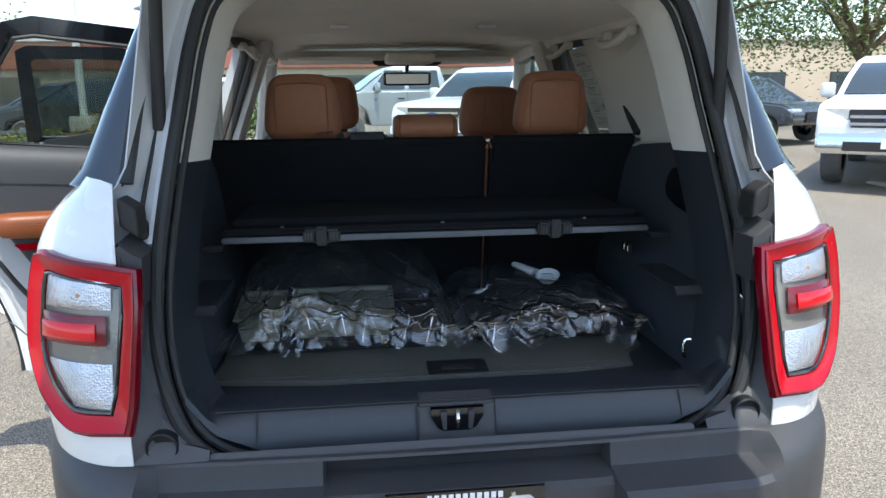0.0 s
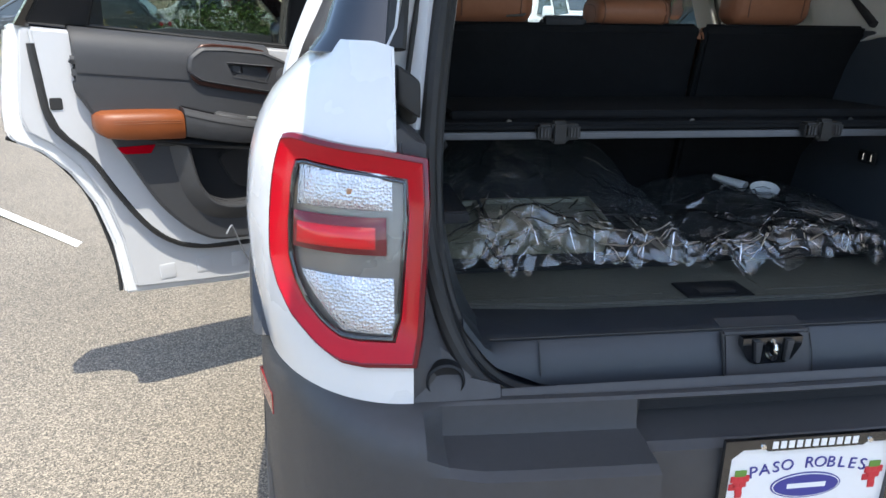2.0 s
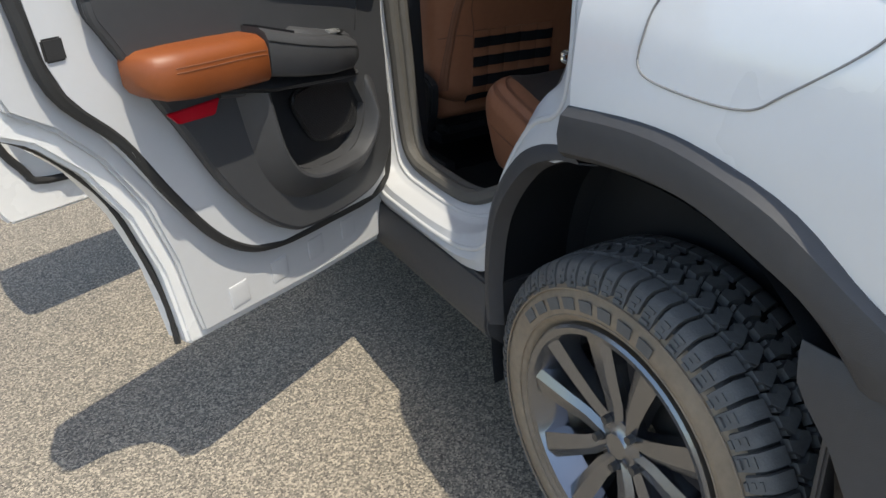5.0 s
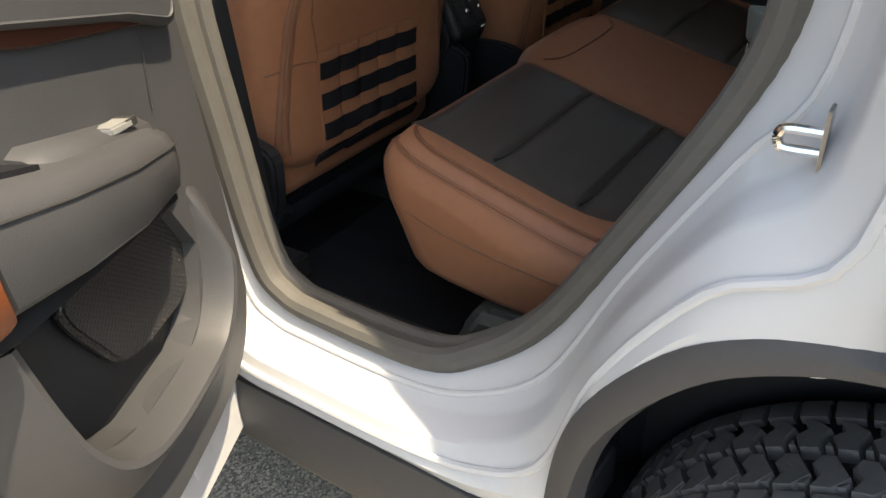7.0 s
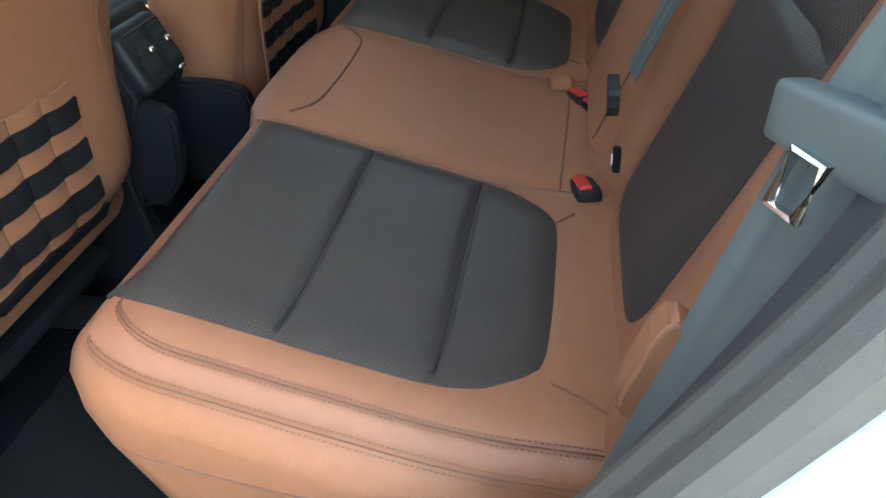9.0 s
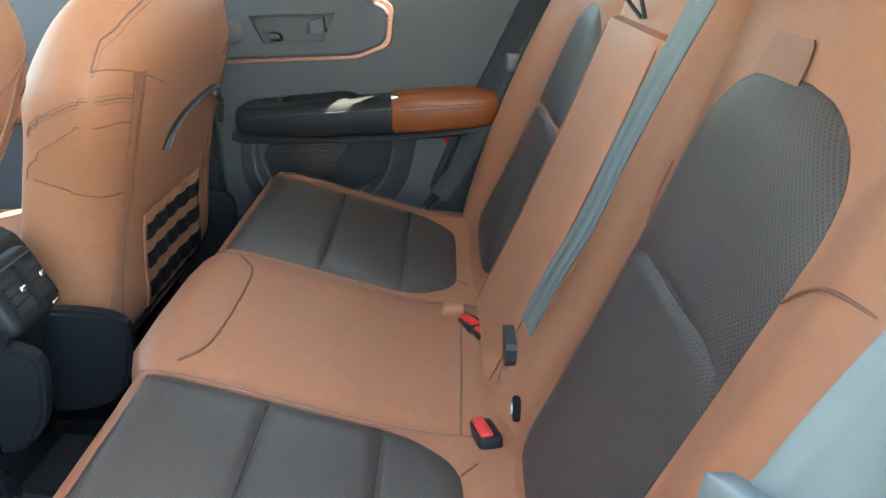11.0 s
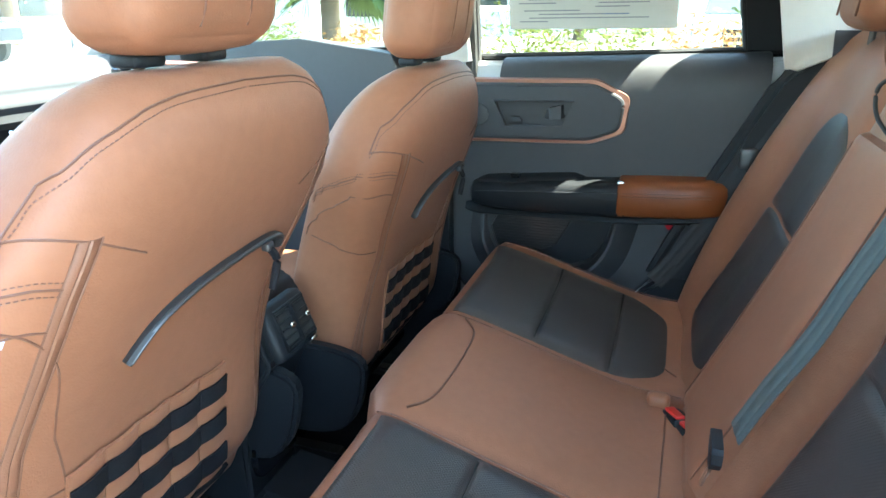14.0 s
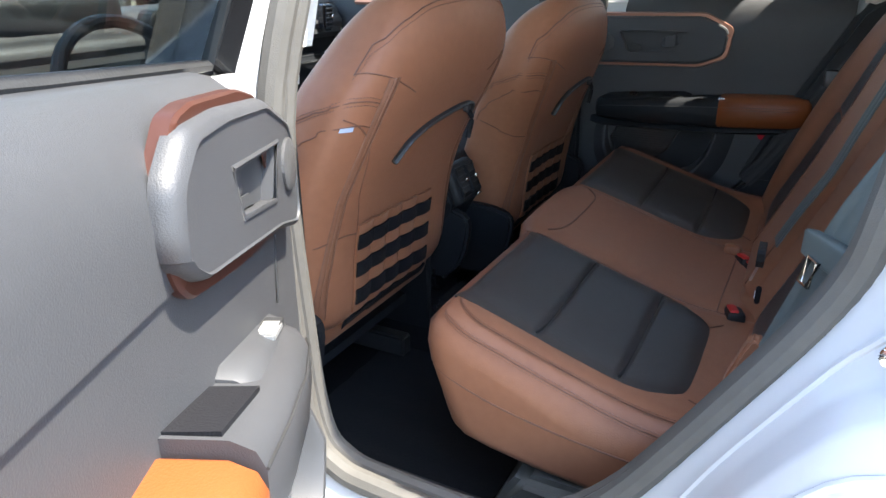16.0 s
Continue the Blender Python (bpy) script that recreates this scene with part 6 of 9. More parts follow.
def backrest_half(x0, x1, name, label):
    rows = []
    nx, nv = 40, 26
    for i in range(nv + 7):
        row = []
        for j in range(nx + 1):
            x = x0 + (x1 - x0) * j / nx
            edge = min(x - x0, x1 - x)
            round_ = (1 - math.sqrt(max(0, 1 - ((0.03 - edge) / 0.03) ** 2))) * 0.03 if edge < 0.03 else 0
            if i <= nv:
                p = back_point(x, i / nv)
                if i / nv > 0.9:
                    p += Vector((0, -0.026 * ((i / nv - 0.9) / 0.1) ** 2, -0.006 * ((i / nv - 0.9) / 0.1) ** 2))
                p -= Vector((0, 0.93, 0.37)) * round_
            else:
                k = (i - nv) / 6
                t_ = back_point(x, 1.0) + Vector((0, -0.026, -0.006))
                p = t_ + Vector((0, -0.010 * k, -0.014 * k * k)) - Vector((0, 0.93, 0.37)) * round_
            row.append(p)
        rows.append(row)
    return part(name, sheet(rows, 0.004, away=(0, 1.15, 1.1)), LEATHER, bench, label, angle=60)


backrest_half(-0.668, 0.204, "backrest", "brown leather wide backrest")
backrest_half(0.210, 0.705, "backrest", "brown leather narrow backrest")
for x0, x1 in ((-0.668, 0.204), (0.210, 0.705)):
    part("backrest_rear", prism([(1.018, 1.378), (1.030, 1.394), (1.050, 1.390), (1.055, 1.34), (1.19, 0.95), (1.22, 0.80), (1.15, 0.80), (1.130, 0.86)], "x", x0 + 0.004, x1 - 0.004, 0.012, 3), SEATBACKING, bench, "black carpeted backrest rear")


def back_insert(outer, inner, v0, v1):
    """A dark panel on the backrest; its outer edge runs from outer[0] at the foot to outer[1] at the top."""
    rows = []
    for i in range(91):
        t = i / 90
        v = v0 + (v1 - v0) * t
        c = 0.0
        if t > 0.80:
            c = (1 - math.sqrt(max(0, 1 - ((t - 0.80) / 0.20) ** 2))) * 0.12
        if t < 0.1:
            c = (1 - math.sqrt(max(0, 1 - ((0.1 - t) / 0.1) ** 2))) * 0.03
        row = []
        for j in range(25):
            a = j / 24
            xo = outer[0] + (outer[1] - outer[0]) * t
            sg = 1 if inner > xo else -1
            x = xo + sg * c + (inner - xo - 2 * sg * c) * a
            puff = (1 - abs(2 * a - 1) ** 8) * (1 - abs(2 * t - 1) ** 14)
            dip = 0.010 * math.exp(-((t - 0.575 - 0.02 * math.cos(math.pi * (a - 0.5))) / 0.012) ** 2)
            row.append(back_point(x, v, 0.001 + 0.009 * puff - 0.8 * dip * puff))
        rows.append(row)
    return sheet(rows, 0.004, away=(0, 0, 0))


for outer, inner in (((-0.462, -0.490), -0.198), ((0.532, 0.432), 0.222)):
    part("back_insert", back_insert(outer, inner, 0.06, 0.80), CLOTH, bench, "dark woven backrest insert")
    mid = (outer[1] + inner) / 2 + (0.03 if outer[0] < 0 else -0.03)
    part("insert_notch", sheet([[back_point(mid - w * 0.5 + w * j / 6, v, 0.0025) for j in range(7)] for v, w in ((0.790, 0.085), (0.815, 0.082), (0.838, 0.074), (0.845, 0.062))], 0.001), LEATHERM, bench, "stitched notch above the insert")
# fold-down armrest in the middle of the backrest, with its top edge and loop
rows = []
for i in range(61):
    t_ = i / 60
    row = []
    for j in range(25):
        a = j / 24
        edge = min(1, min(a, 1 - a) * 24 * 0.0110 / 0.022) if 0 < a < 1 else 0
        cap = min(1, min(t_, 1 - t_) / 0.035)
        lift = 0.016 * math.sqrt(max(0, 1 - (1 - edge) ** 2)) * math.sqrt(max(0, 1 - (1 - cap) ** 2))
        row.append(back_point(-0.122 + 0.272 * a, 0.055 + 0.735 * t_, lift - 0.002))
    rows.append(row)
part("centre_armrest", sheet(rows, 0.004, away=(0, 0, 0)), LEATHER, bench, "fold-down brown leather armrest")
for x in (-0.104, 0.132):
    part("armrest_seam", tube([back_point(x, 0.08 + 0.68 * k / 16, 0.0145) for k in range(17)], 0.0012, 6), LEATHERD, bench)
part("backrest_seam", tube([back_point(0.200 - 0.045 * k / 6, 0.235 - 0.004 * k, 0.001) for k in range(7)], 0.0014, 6), LEATHERD, bench)
part("bolster_seam", tube(curve_points([back_point(x, v, 0.0012) for x, v in ((-0.485, 0.60), (-0.52, 0.635), (-0.57, 0.66), (-0.63, 0.665))], 5), 0.0014, 6), LEATHERD, bench)
part("band_seam", tube(curve_points([back_point(x, v, 0.0012) for x, v in ((-0.198, 0.52), (-0.182, 0.56), (-0.166, 0.62))], 5), 0.0013, 6), LEATHERD, bench)
part("pull_loop", tube(curve_points([back_point(0.012, 0.800, 0.002), back_point(0.004, 0.835, 0.022), back_point(0.014, 0.880, 0.036), back_point(0.044, 0.898, 0.042), back_point(0.068, 0.870, 0.040), back_point(0.062, 0.826, 0.026), back_point(0.030, 0.798, 0.002)], 6), 0.0028, 8), SEAL, bench, "dark armrest pull loop")
# the cushion runs a little further forward on one side
for ob in list(bench.children):
    for v in ob.data.vertices:
        v.co.y -= 0.016 * max(0, min(1, (-0.10 - v.co.x) / 0.10)) * max(0, min(1, (v.co.y - 1.6) / 0.2))
# head restraints
for cx, w, h, z in ((CX - 0.378, 0.225, 0.190, 1.482), (CX + 0.397, 0.225, 0.190, 1.486)):
    head = part("headrest", pad(cx, 1.105, z, w, 0.115, h, 0.035, 12, 0.006, lambda x, y, zz, c=cx: (c + (x - c) * (1.0 - 0.20 * max(0, (zz - 1.42) / 0.16) ** 1.3), y - (zz - 1.40) * 0.12, zz)), LEATHER, bench, "brown leather head restraint")
    for fy in (0.060, -0.060):
        part("headrest_seam", tube(curve_points([(cx + sx * w * 0.34, 1.105 + fy - (zz - 1.40) * 0.12, zz) for sx, zz in ((-1, z - h * 0.40), (-1, z + h * 0.20), (-0.8, z + h * 0.36), (0.8, z + h * 0.36), (1, z + h * 0.20), (1, z - h * 0.40))], 4), 0.002, 6), LEATHERD, head)
    for sx in (-0.06, 0.06):
        part("headrest_post", tube([(cx + sx, 1.105, 1.36), (cx + sx, 1.10, z)], 0.006, 8), STEEL, head)
# middle head restraint: a saddle that laps over the top of the backrest
saddle = [(1.164, 1.436), (1.171, 1.400), (1.166, 1.358), (1.150, 1.333), (1.124, 1.337), (1.104, 1.362), (1.082, 1.384), (1.045, 1.388), (1.022, 1.400), (1.017, 1.428), (1.040, 1.449), (1.095, 1.457), (1.142, 1.454)]


def saddle_ring(x, f):
    return [(x, 1.098 + (p.y - 1.098) * f, 1.402 + (p.z - 1.402) * f) for p in curve_points([(0, y, z) for y, z in saddle], 4, True)]


ends = ((0.0, 0.70), (0.0015, 0.82), (0.006, 0.92), (0.013, 0.975), (0.024, 1.0))
rings = [saddle_ring(-0.082 + d, f) for d, f in ends] + [saddle_ring(0.015, 1.01)] + [saddle_ring(0.114 - d, f) for d, f in ends[::-1]]
head = part("headrest", loft(rings), LEATHER, bench, "brown leather middle head restraint", angle=60)
for x in (-0.066, 0.098):
    part("headrest_seam", tube(saddle_ring(x, 0.992), 0.0022, 6, True), LEATHERD, head)
part("headrest_stitch", stitches(saddle_ring(-0.0825, 0.66) + saddle_ring(-0.0825, 0.66)[:1], 0.0009, 0.0045, 0.003), LEATHERD, head)
part("armrest_cover", prism([(1.03, 1.36), (1.080, 1.365), (1.080, 1.402), (1.04, 1.412)], "x", -0.225, -0.105, 0.01, 3), TRIM, bench, "black belt guide cover")
# bolts on the rear of the backrest
for x in (-0.292, 0.085, 0.307, 0.62):
    part("backrest_bolt", lathe([(-0.004, 0), (-0.004, 0.009), (0.002, 0.011)], (x, 1.040, 1.352), "y", 12), STEEL, bench)
part("split_piping", tube([(0.207, 1.050, 1.37), (0.207, 1.10, 1.15), (0.207, 1.17, 0.86)], 0.004, 6), LEATHER, bench)

# buckles in their leather wells, and anchor tags
for x, y, z, turn in ((-0.168, 1.358, 0.757, 14), (0.108, 1.366, 0.764, 24), (0.086, 1.352, 0.762, 24)):
    bm_ = pose(x, y, z, 0, 10, turn)
    bk = part("buckle", pad(0.004, 0, -0.004, 0.056, 0.034, 0.024, 0.007, 6), TRIM, bench, "belt buckle with a red button", bm_)
    part("buckle_button", pad(0.004, 0.004, 0.008, 0.048, 0.017, 0.008, 0.003, 5), REDBUTTON, bk, "red release button", bm_)
part("buckle_loop", pad(0.150, 1.400, 0.770, 0.03, 0.040, 0.026, 0.010, 6), LEATHER, bench)
for x in (-0.196, 0.472):
    tag = part("anchor_tag", rbox(x - 0.008, x + 0.008, 1.318, 1.328, 0.802, 0.834, 0.002), WEBBING, bench, "black anchor tag")
    part("tag_print", prism(ring2([(x - 0.0045, 0.818), (x, 0.826), (x + 0.0045, 0.818), (x, 0.810)], 4), "y", 1.3275, 1.3295), PLATEWHITE, tag)


def belt(pts, w, name, material, label, thick=0.0022, across=None):
    """A flat strap through points; across gives its width direction, or one for each point."""
    P = curve_points(pts, 8)
    rows = []
    for s, lift in ((-1, 0), (-0.94, 0.0005), (-0.66, 0.0005), (-0.62, 0), (-0.30, 0), (-0.26, 0.0005), (0.26, 0.0005), (0.30, 0), (0.62, 0), (0.66, 0.0005), (0.94, 0.0005), (1, 0)):
        row = []
        for i, p in enumerate(P):
            d = (P[min(i + 1, len(P) - 1)] - P[max(i - 1, 0)]).normalized()
            a = Vector(across)
            a = (a - d * a.dot(d)).normalized()
            n = a.cross(d)
            row.append(p + a * s * w / 2 + n * (lift if n.y > 0 else -lift))
        rows.append(row)
    return part(name, sheet(rows, thick), material, bench, label)


# middle belt across the wide backrest
belt([(-0.300, 1.03, 1.405), (-0.275, 1.085, 1.412)] + [back_point(-0.152 - 0.118 * ((v - 0.233) / 0.767) ** 2.6, v, 0.016 + 0.042 * max(0, min(1, (-0.125 - (-0.152 - 0.118 * ((v - 0.233) / 0.767) ** 2.6)) / 0.03))) for v in (0.97, 0.86, 0.74, 0.60, 0.48, 0.36, 0.25)], 0.046, "middle_belt", BELT, "grey-blue webbing belt across the backrest", across=(0.95, 0.1, 0.10))
part("belt_tongue_holder", loft([[(-0.156 + sx * w, 1.330 + dy, z) for sx, dy in ((-1, -0.007), (1, -0.007), (1, 0.007), (-1, 0.007))] for z, w in ((0.902, 0.024), (0.896, 0.029), (0.880, 0.027), (0.866, 0.014), (0.862, 0.010))]), BELTDARK, bench, "black belt end piece")
part("belt_tongue", loft([[(-0.158 + dx, 1.328, 0.866), (-0.146 + dx, 1.328, 0.866), (-0.146 + dx, 1.332, 0.866), (-0.158 + dx, 1.332, 0.866)] for dx in (0, 0.001)] + [[(-0.158, 1.340, 0.828), (-0.147, 1.340, 0.828), (-0.147, 1.344, 0.828), (-0.158, 1.344, 0.828)]]), CHROME, bench, "chrome belt tongue")
# near belt, over the outer side bolster, with its tongue
belt([(-0.700, 1.10, 1.50), (-0.690, 1.165, 1.30), (-0.672, 1.232, 1.14), (-0.655, 1.262, 1.03), (-0.655, 1.30, 0.90), (-0.660, 1.335, 0.78)], 0.046, "side_belt", BELT, "grey-blue webbing belt beside the seat", across=(0.75, 0.55, 0.2))
tongue = part("side_belt_tongue", pad(-0.668, 1.256, 1.092, 0.066, 0.018, 0.036, 0.0045, 8, 0, lambda x, y, z: (-0.668 + (x + 0.668) * (1 - (z - 1.092) * 6), y + (x + 0.66) * 0.6, z)), BELT, bench, "grey plastic tongue holder")
part("tongue_plate", tube([(-0.674, 1.258, 1.080), (-0.671, 1.265, 1.048), (-0.653, 1.274, 1.048), (-0.656, 1.267, 1.080)], 0.0038, 6, True), CHROME, tongue, "chrome belt tongue")
# far belt, dark, hanging to the far door
belt([(0.715, 1.115, 1.45), (0.712, 1.16, 1.30), (0.700, 1.265, 1.06), (0.690, 1.38, 0.86), (0.680, 1.43, 0.79)], 0.046, "side_belt", BELTDARK, "black belt beside the far seat", across=(0.3, 0.8, 0.5))
belt([(0.735, 1.13, 1.42), (0.735, 1.235, 1.20), (0.728, 1.30, 1.04)], 0.020, "belt_strap", BELTDARK, "", across=(0.3, 0.8, 0.5))
part("belt_latch", pad(0.712, 1.255, 1.10, 0.03, 0.04, 0.05, 0.008, 6), STEEL, bench)
part("side_bolster", prism([(1.10, 1.38), (1.22, 1.28), (1.40, 0.92), (1.46, 0.78), (1.30, 0.75), (1.10, 0.80)], "x", 0.705, 0.76, 0.02, 3), TRIM, car, "black belt tower trim")
part("side_bolster", prism(ring2([(1.06, 1.38), (1.16, 1.29), (1.26, 1.03), (1.35, 0.84), (1.385, 0.76), (1.34, 0.74), (1.24, 0.84), (1.05, 0.93)], 4), "x", -0.732, -0.674, 0.016, 3), DOORGREY, car, "dark belt tower trim")
part("seat_side_lining", prism([(1.08, 0.45), (1.08, 0.82), (1.40, 0.80), (1.47, 0.74), (1.50, 0.45)], "x", 0.700, 0.742, 0.006), TRIM, car, "dark lining beside the bench")
part("bolster_ear", prism(ring2([(1.272, 0.90), (1.308, 0.950), (1.330, 0.905), (1.338, 0.86), (1.29, 0.85)], 4), "x", -0.640, -0.612, 0.012, 3), LEATHER, bench, "small brown bolster ear")


# ---- front seats ----
def front_seat(cx, label, shift, wide=1.0):
    seat = part("front_seat", rbox(cx - 0.24, cx + 0.24, 2.10, 2.55, 0.58, 0.70, 0.05, 3), TRIM, car, label)
    # back shell, section by section upwards: height, rear face, half width, thickness
    secs = [(0.745, 2.035, 0.205, 0.10), (0.78, 2.012, 0.255, 0.14), (0.86, 2.004, 0.276, 0.16), (0.95, 1.990, 0.288, 0.17), (1.05, 1.962, 0.298, 0.18), (1.14, 1.922, 0.308, 0.190), (1.20, 1.896, 0.304, 0.195), (1.25, 1.880, 0.280, 0.19), (1.30, 1.874, 0.240, 0.17), (1.340, 1.884, 0.200, 0.12), (1.362, 1.906, 0.150, 0.06)]

    def side(z):
        return (0.080 if cx < 0 else -0.052) * max(0, min(1, (z - 1.02) / 0.25))


    def square(z):
        return lerp([(0.90, 0.42), (1.08, 0.48), (1.18, 0.62), (1.30, 0.74), (1.362, 0.80)], z)

    rings = []
    n = 44
    for z, yb, hw, th in secs:
        ring = []
        for k in range(n):
            a = 2 * math.pi * k / n
            c, s = math.cos(a), math.sin(a)
            e = square(z)
            px = hw * math.copysign(abs(c) ** e, c)
            py = th / 2 * math.copysign(abs(s) ** 0.62, s)
            # shallow scoop in the rear face, bolsters to the front
            if s < 0 and z < 1.05:
                py += 0.014 * math.exp(-(px / 0.15) ** 4)
            if s > 0:
                py += 0.045 * (abs(px) / hw) ** 4 * max(0, min(1, (1.12 - z) / 0.15)) - 0.02 * max(0, min(1, (1.2 - z) / 0.2))
            ring.append((cx + side(z) + px, yb + th / 2 + py, z))
        rings.append(ring)
    # denser between the sections
    dense = []
    for i in range(len(rings) - 1):
        for t in (0, 0.34, 0.67):
            p0, p1, p2, p3 = rings[max(0, i - 1)], rings[i], rings[i + 1], rings[min(len(rings) - 1, i + 2)]
            dense.append([tuple(0.5 * (2 * b + (c - a) * t + (2 * a - 5 * b + 4 * c - d) * t * t + (3 * b - 3 * c + d - a) * t ** 3) for a, b, c, d in zip(w, x, y, z)) for w, x, y, z in zip(p0, p1, p2, p3)])
    dense.append(rings[-1])
    shell = loft(dense)
    shell.normal_update()
    tree_ = BVHTree.FromBMesh(shell)
    part("seat_back", shell, LEATHER, seat, "brown leather seat back", angle=60)

    def rear(x, z, d=0.0):
        yb = soft([(s[0], s[1]) for s in secs], z)
        hw = lerp([(s[0], s[2]) for s in secs], z)
        th = lerp([(s[0], s[3]) for s in secs], z)
        a = min(0.985, abs(x) / hw)
        x = math.copysign(a * hw, x)
        c = a ** (1 / square(z))
        s = math.sqrt(max(0, 1 - c * c))
        y = yb + th / 2 - th / 2 * s ** 0.62
        if z < 1.05:
            y += 0.014 * math.exp(-(x / 0.15) ** 4)
        at, nrm, _, _ = tree_.find_nearest(Vector((cx + side(z) + x, y, z)))
        if nrm.dot(at - Vector((cx + side(z), yb + th / 2, z))) < 0:
            nrm = -nrm
        return at + nrm * d

    def flank(sg, f, z):
        """On the side of the back: f from its rear face (0) to its front (1)."""
        yb, hw, th = (lerp([(q[0], q[k]) for q in secs], z) for k in (1, 2, 3))
        at, nrm, _, _ = tree_.find_nearest(Vector((cx + side(z) + sg * (hw + 0.02), yb + th * f, z)))
        return at + nrm * math.copysign(0.0005, nrm.x * sg)

    # seams and the vertical welts on both sides
    for sg in (-1, 1):
        line = curve_points([Vector((x, 0, z)) for x, z in ((0.222, 1.229), (0.226, 1.181), (0.224, 1.137), (0.219, 1.077), (0.217, 1.016), (0.226, 0.938), (0.238, 0.850), (0.240, 0.790))], 6)
        part("seat_welt", sheet([[rear(sg * (p.x + o), p.z, d) for o, d in ((-0.011, 0.0002), (-0.008, 0.0020), (-0.001, 0.0024), (0.001, 0.0012), (0.003, 0.0024), (0.008, 0.0020), (0.011, 0.0002))] for p in line], 0.001, away=(cx, 3, 1)), LEATHERM, seat, "darker brown piping strip")
        for off in (-0.0115, 0.0115):
            part("seat_seam", tube([rear(sg * (p.x + off), p.z, 0.0004) for p in line], 0.0011, 5), LEATHERD, seat)
        runs = [(((0.285, 1.237), (0.269, 1.240), (0.228, 1.229), (0.195, 1.216), (0.150, 1.197)), ()),
                (((0.236, 1.190), (0.262, 1.197), (0.288, 1.198)), ((0.40, 1.192), (0.60, 1.176), (0.85, 1.150))),
                (((0.236, 1.152), (0.262, 1.159), (0.290, 1.158)), ((0.40, 1.146), (0.60, 1.122), (0.85, 1.080))),
                (((0.284, 1.238), (0.262, 1.271), (0.237, 1.290), (0.200, 1.314), (0.127, 1.338), (0.0, 1.345)), ())]
        if sg * cx > 0:
            runs.append((((0.150, 0.780), (0.146, 0.86), (0.150, 0.94), (0.178, 1.04), (0.205, 1.105), (0.250, 1.150), (0.290, 1.172)), ()))
            runs.append((((0.150, 0.940), (0.200, 0.950), (0.262, 0.945)), ()))
        else:
            runs.append((((0.236, 1.030), (0.271, 1.036), (0.290, 1.046)), ((0.40, 1.056), (0.7, 1.075))))
        for k_, (run, wrap) in enumerate(runs):
            for dz in ((0.0, -0.006, 0.006) if k_ == 1 else (0.0, -0.007) if k_ == 3 else (0.0,)):
                line = [rear(sg * p.x, p.z + dz, 0.0005) for p in curve_points([(x, 0, z) for x, z in run], 8)]
                if wrap:
                    line += [flank(sg, p.x, p.z + dz) for p in curve_points([(0.30, 0, run[-1][1])] + [(f, 0, z) for f, z in wrap], 8)]
                if dz:
                    part("seat_stitch", stitches(line, 0.0006, 0.0036, 0.0022), LEATHERD, seat)
                else:
                    part("seat_seam", tube(line, 0.0013, 6), LEATHERD, seat)
    # zipped pocket
    zp = [rear(x, z, 0.004) for x, z in ((-0.104, 1.066), (-0.080, 1.100), (-0.030, 1.122), (0.050, 1.134), (0.115, 1.137), (0.150, 1.128), (0.160, 1.112))]
    part("pocket_zip", tube(curve_points(zp, 6), 0.009, 8, flat=0.6, up=(0, 0, 1)), SEAL, seat, "black zip of the rear pocket")
    part("zip_teeth", tube(curve_points([p + Vector((0, -0.007, 0.001)) for p in zp], 6), 0.0028, 6), STEEL, seat)
    k = rear(0.100, 1.134, 0.014)
    part("zip_pull", tube(curve_points([k, k + Vector((0.010, -0.006, -0.02)), k + Vector((0.004, -0.004, -0.045)), k + Vector((0.0, -0.002, -0.060))], 5), 0.0055, 8), WEBBING, seat, "black cord zip pull")
    part("zip_slider", pad(*k, 0.016, 0.012, 0.012, 0.003, 4), STEEL, seat)
    # webbing panel
    for c in range(5):
        x0 = -0.155 + c * 0.0575
        part("panel_strip", sheet([[rear(x0 + 0.0555 * j / 4, z, 0.006 + 0.003 * math.sin(math.pi * j / 4)) for j in range(5)] for z in [0.772 + 0.182 * q / 8 - x0 * 0.03 for q in range(9)]], 0.004, away=(cx, 3, 1)), LEATHER, seat, "stitched brown panel strip")
    for r_ in range(3):
        zr = 0.790 + r_ * 0.0575
        for c in range(5):
            x0 = -0.155 + c * 0.0575
            part("webbing_loop", sheet([[rear(x0 + 0.0565 * j / 6, zr + 0.030 * q - (x0 + 0.0565 * j / 6) * 0.03, 0.0105 + 0.004 * math.sin(math.pi * j / 6)) for j in range(7)] for q in (0, 0.5, 1)], 0.003, away=(cx, 3, 1)), WEBBING, seat, "black webbing loop")
    part("seat_skirt", sheet([[rear(-0.165 + 0.31 * j / 10, z, 0.003 + (0.80 - z) * 0.15) for j in range(11)] for z in (0.766, 0.752, 0.742)], 0.006, away=(cx, 3, 1)), WEBBING, seat, "black lower seat skirt")
    # side tag
    if cx < 0:
        part("seat_tag", sheet([[rear(-0.290 + 0.019 * j / 4, 1.152 + 0.007 * q, 0.0030) for j in range(5)] for q in (0, 0.5, 1)], 0.001, away=(cx, 3, 1)), TAGBLUE, seat, "small pale blue woven tag")
    # cushion, side cover, rails
    part("seat_cushion", pad(cx, 2.32, 0.755, 0.52, 0.52, 0.15, 0.05, 10, 0.008), LEATHER, seat, "brown leather seat cushion")
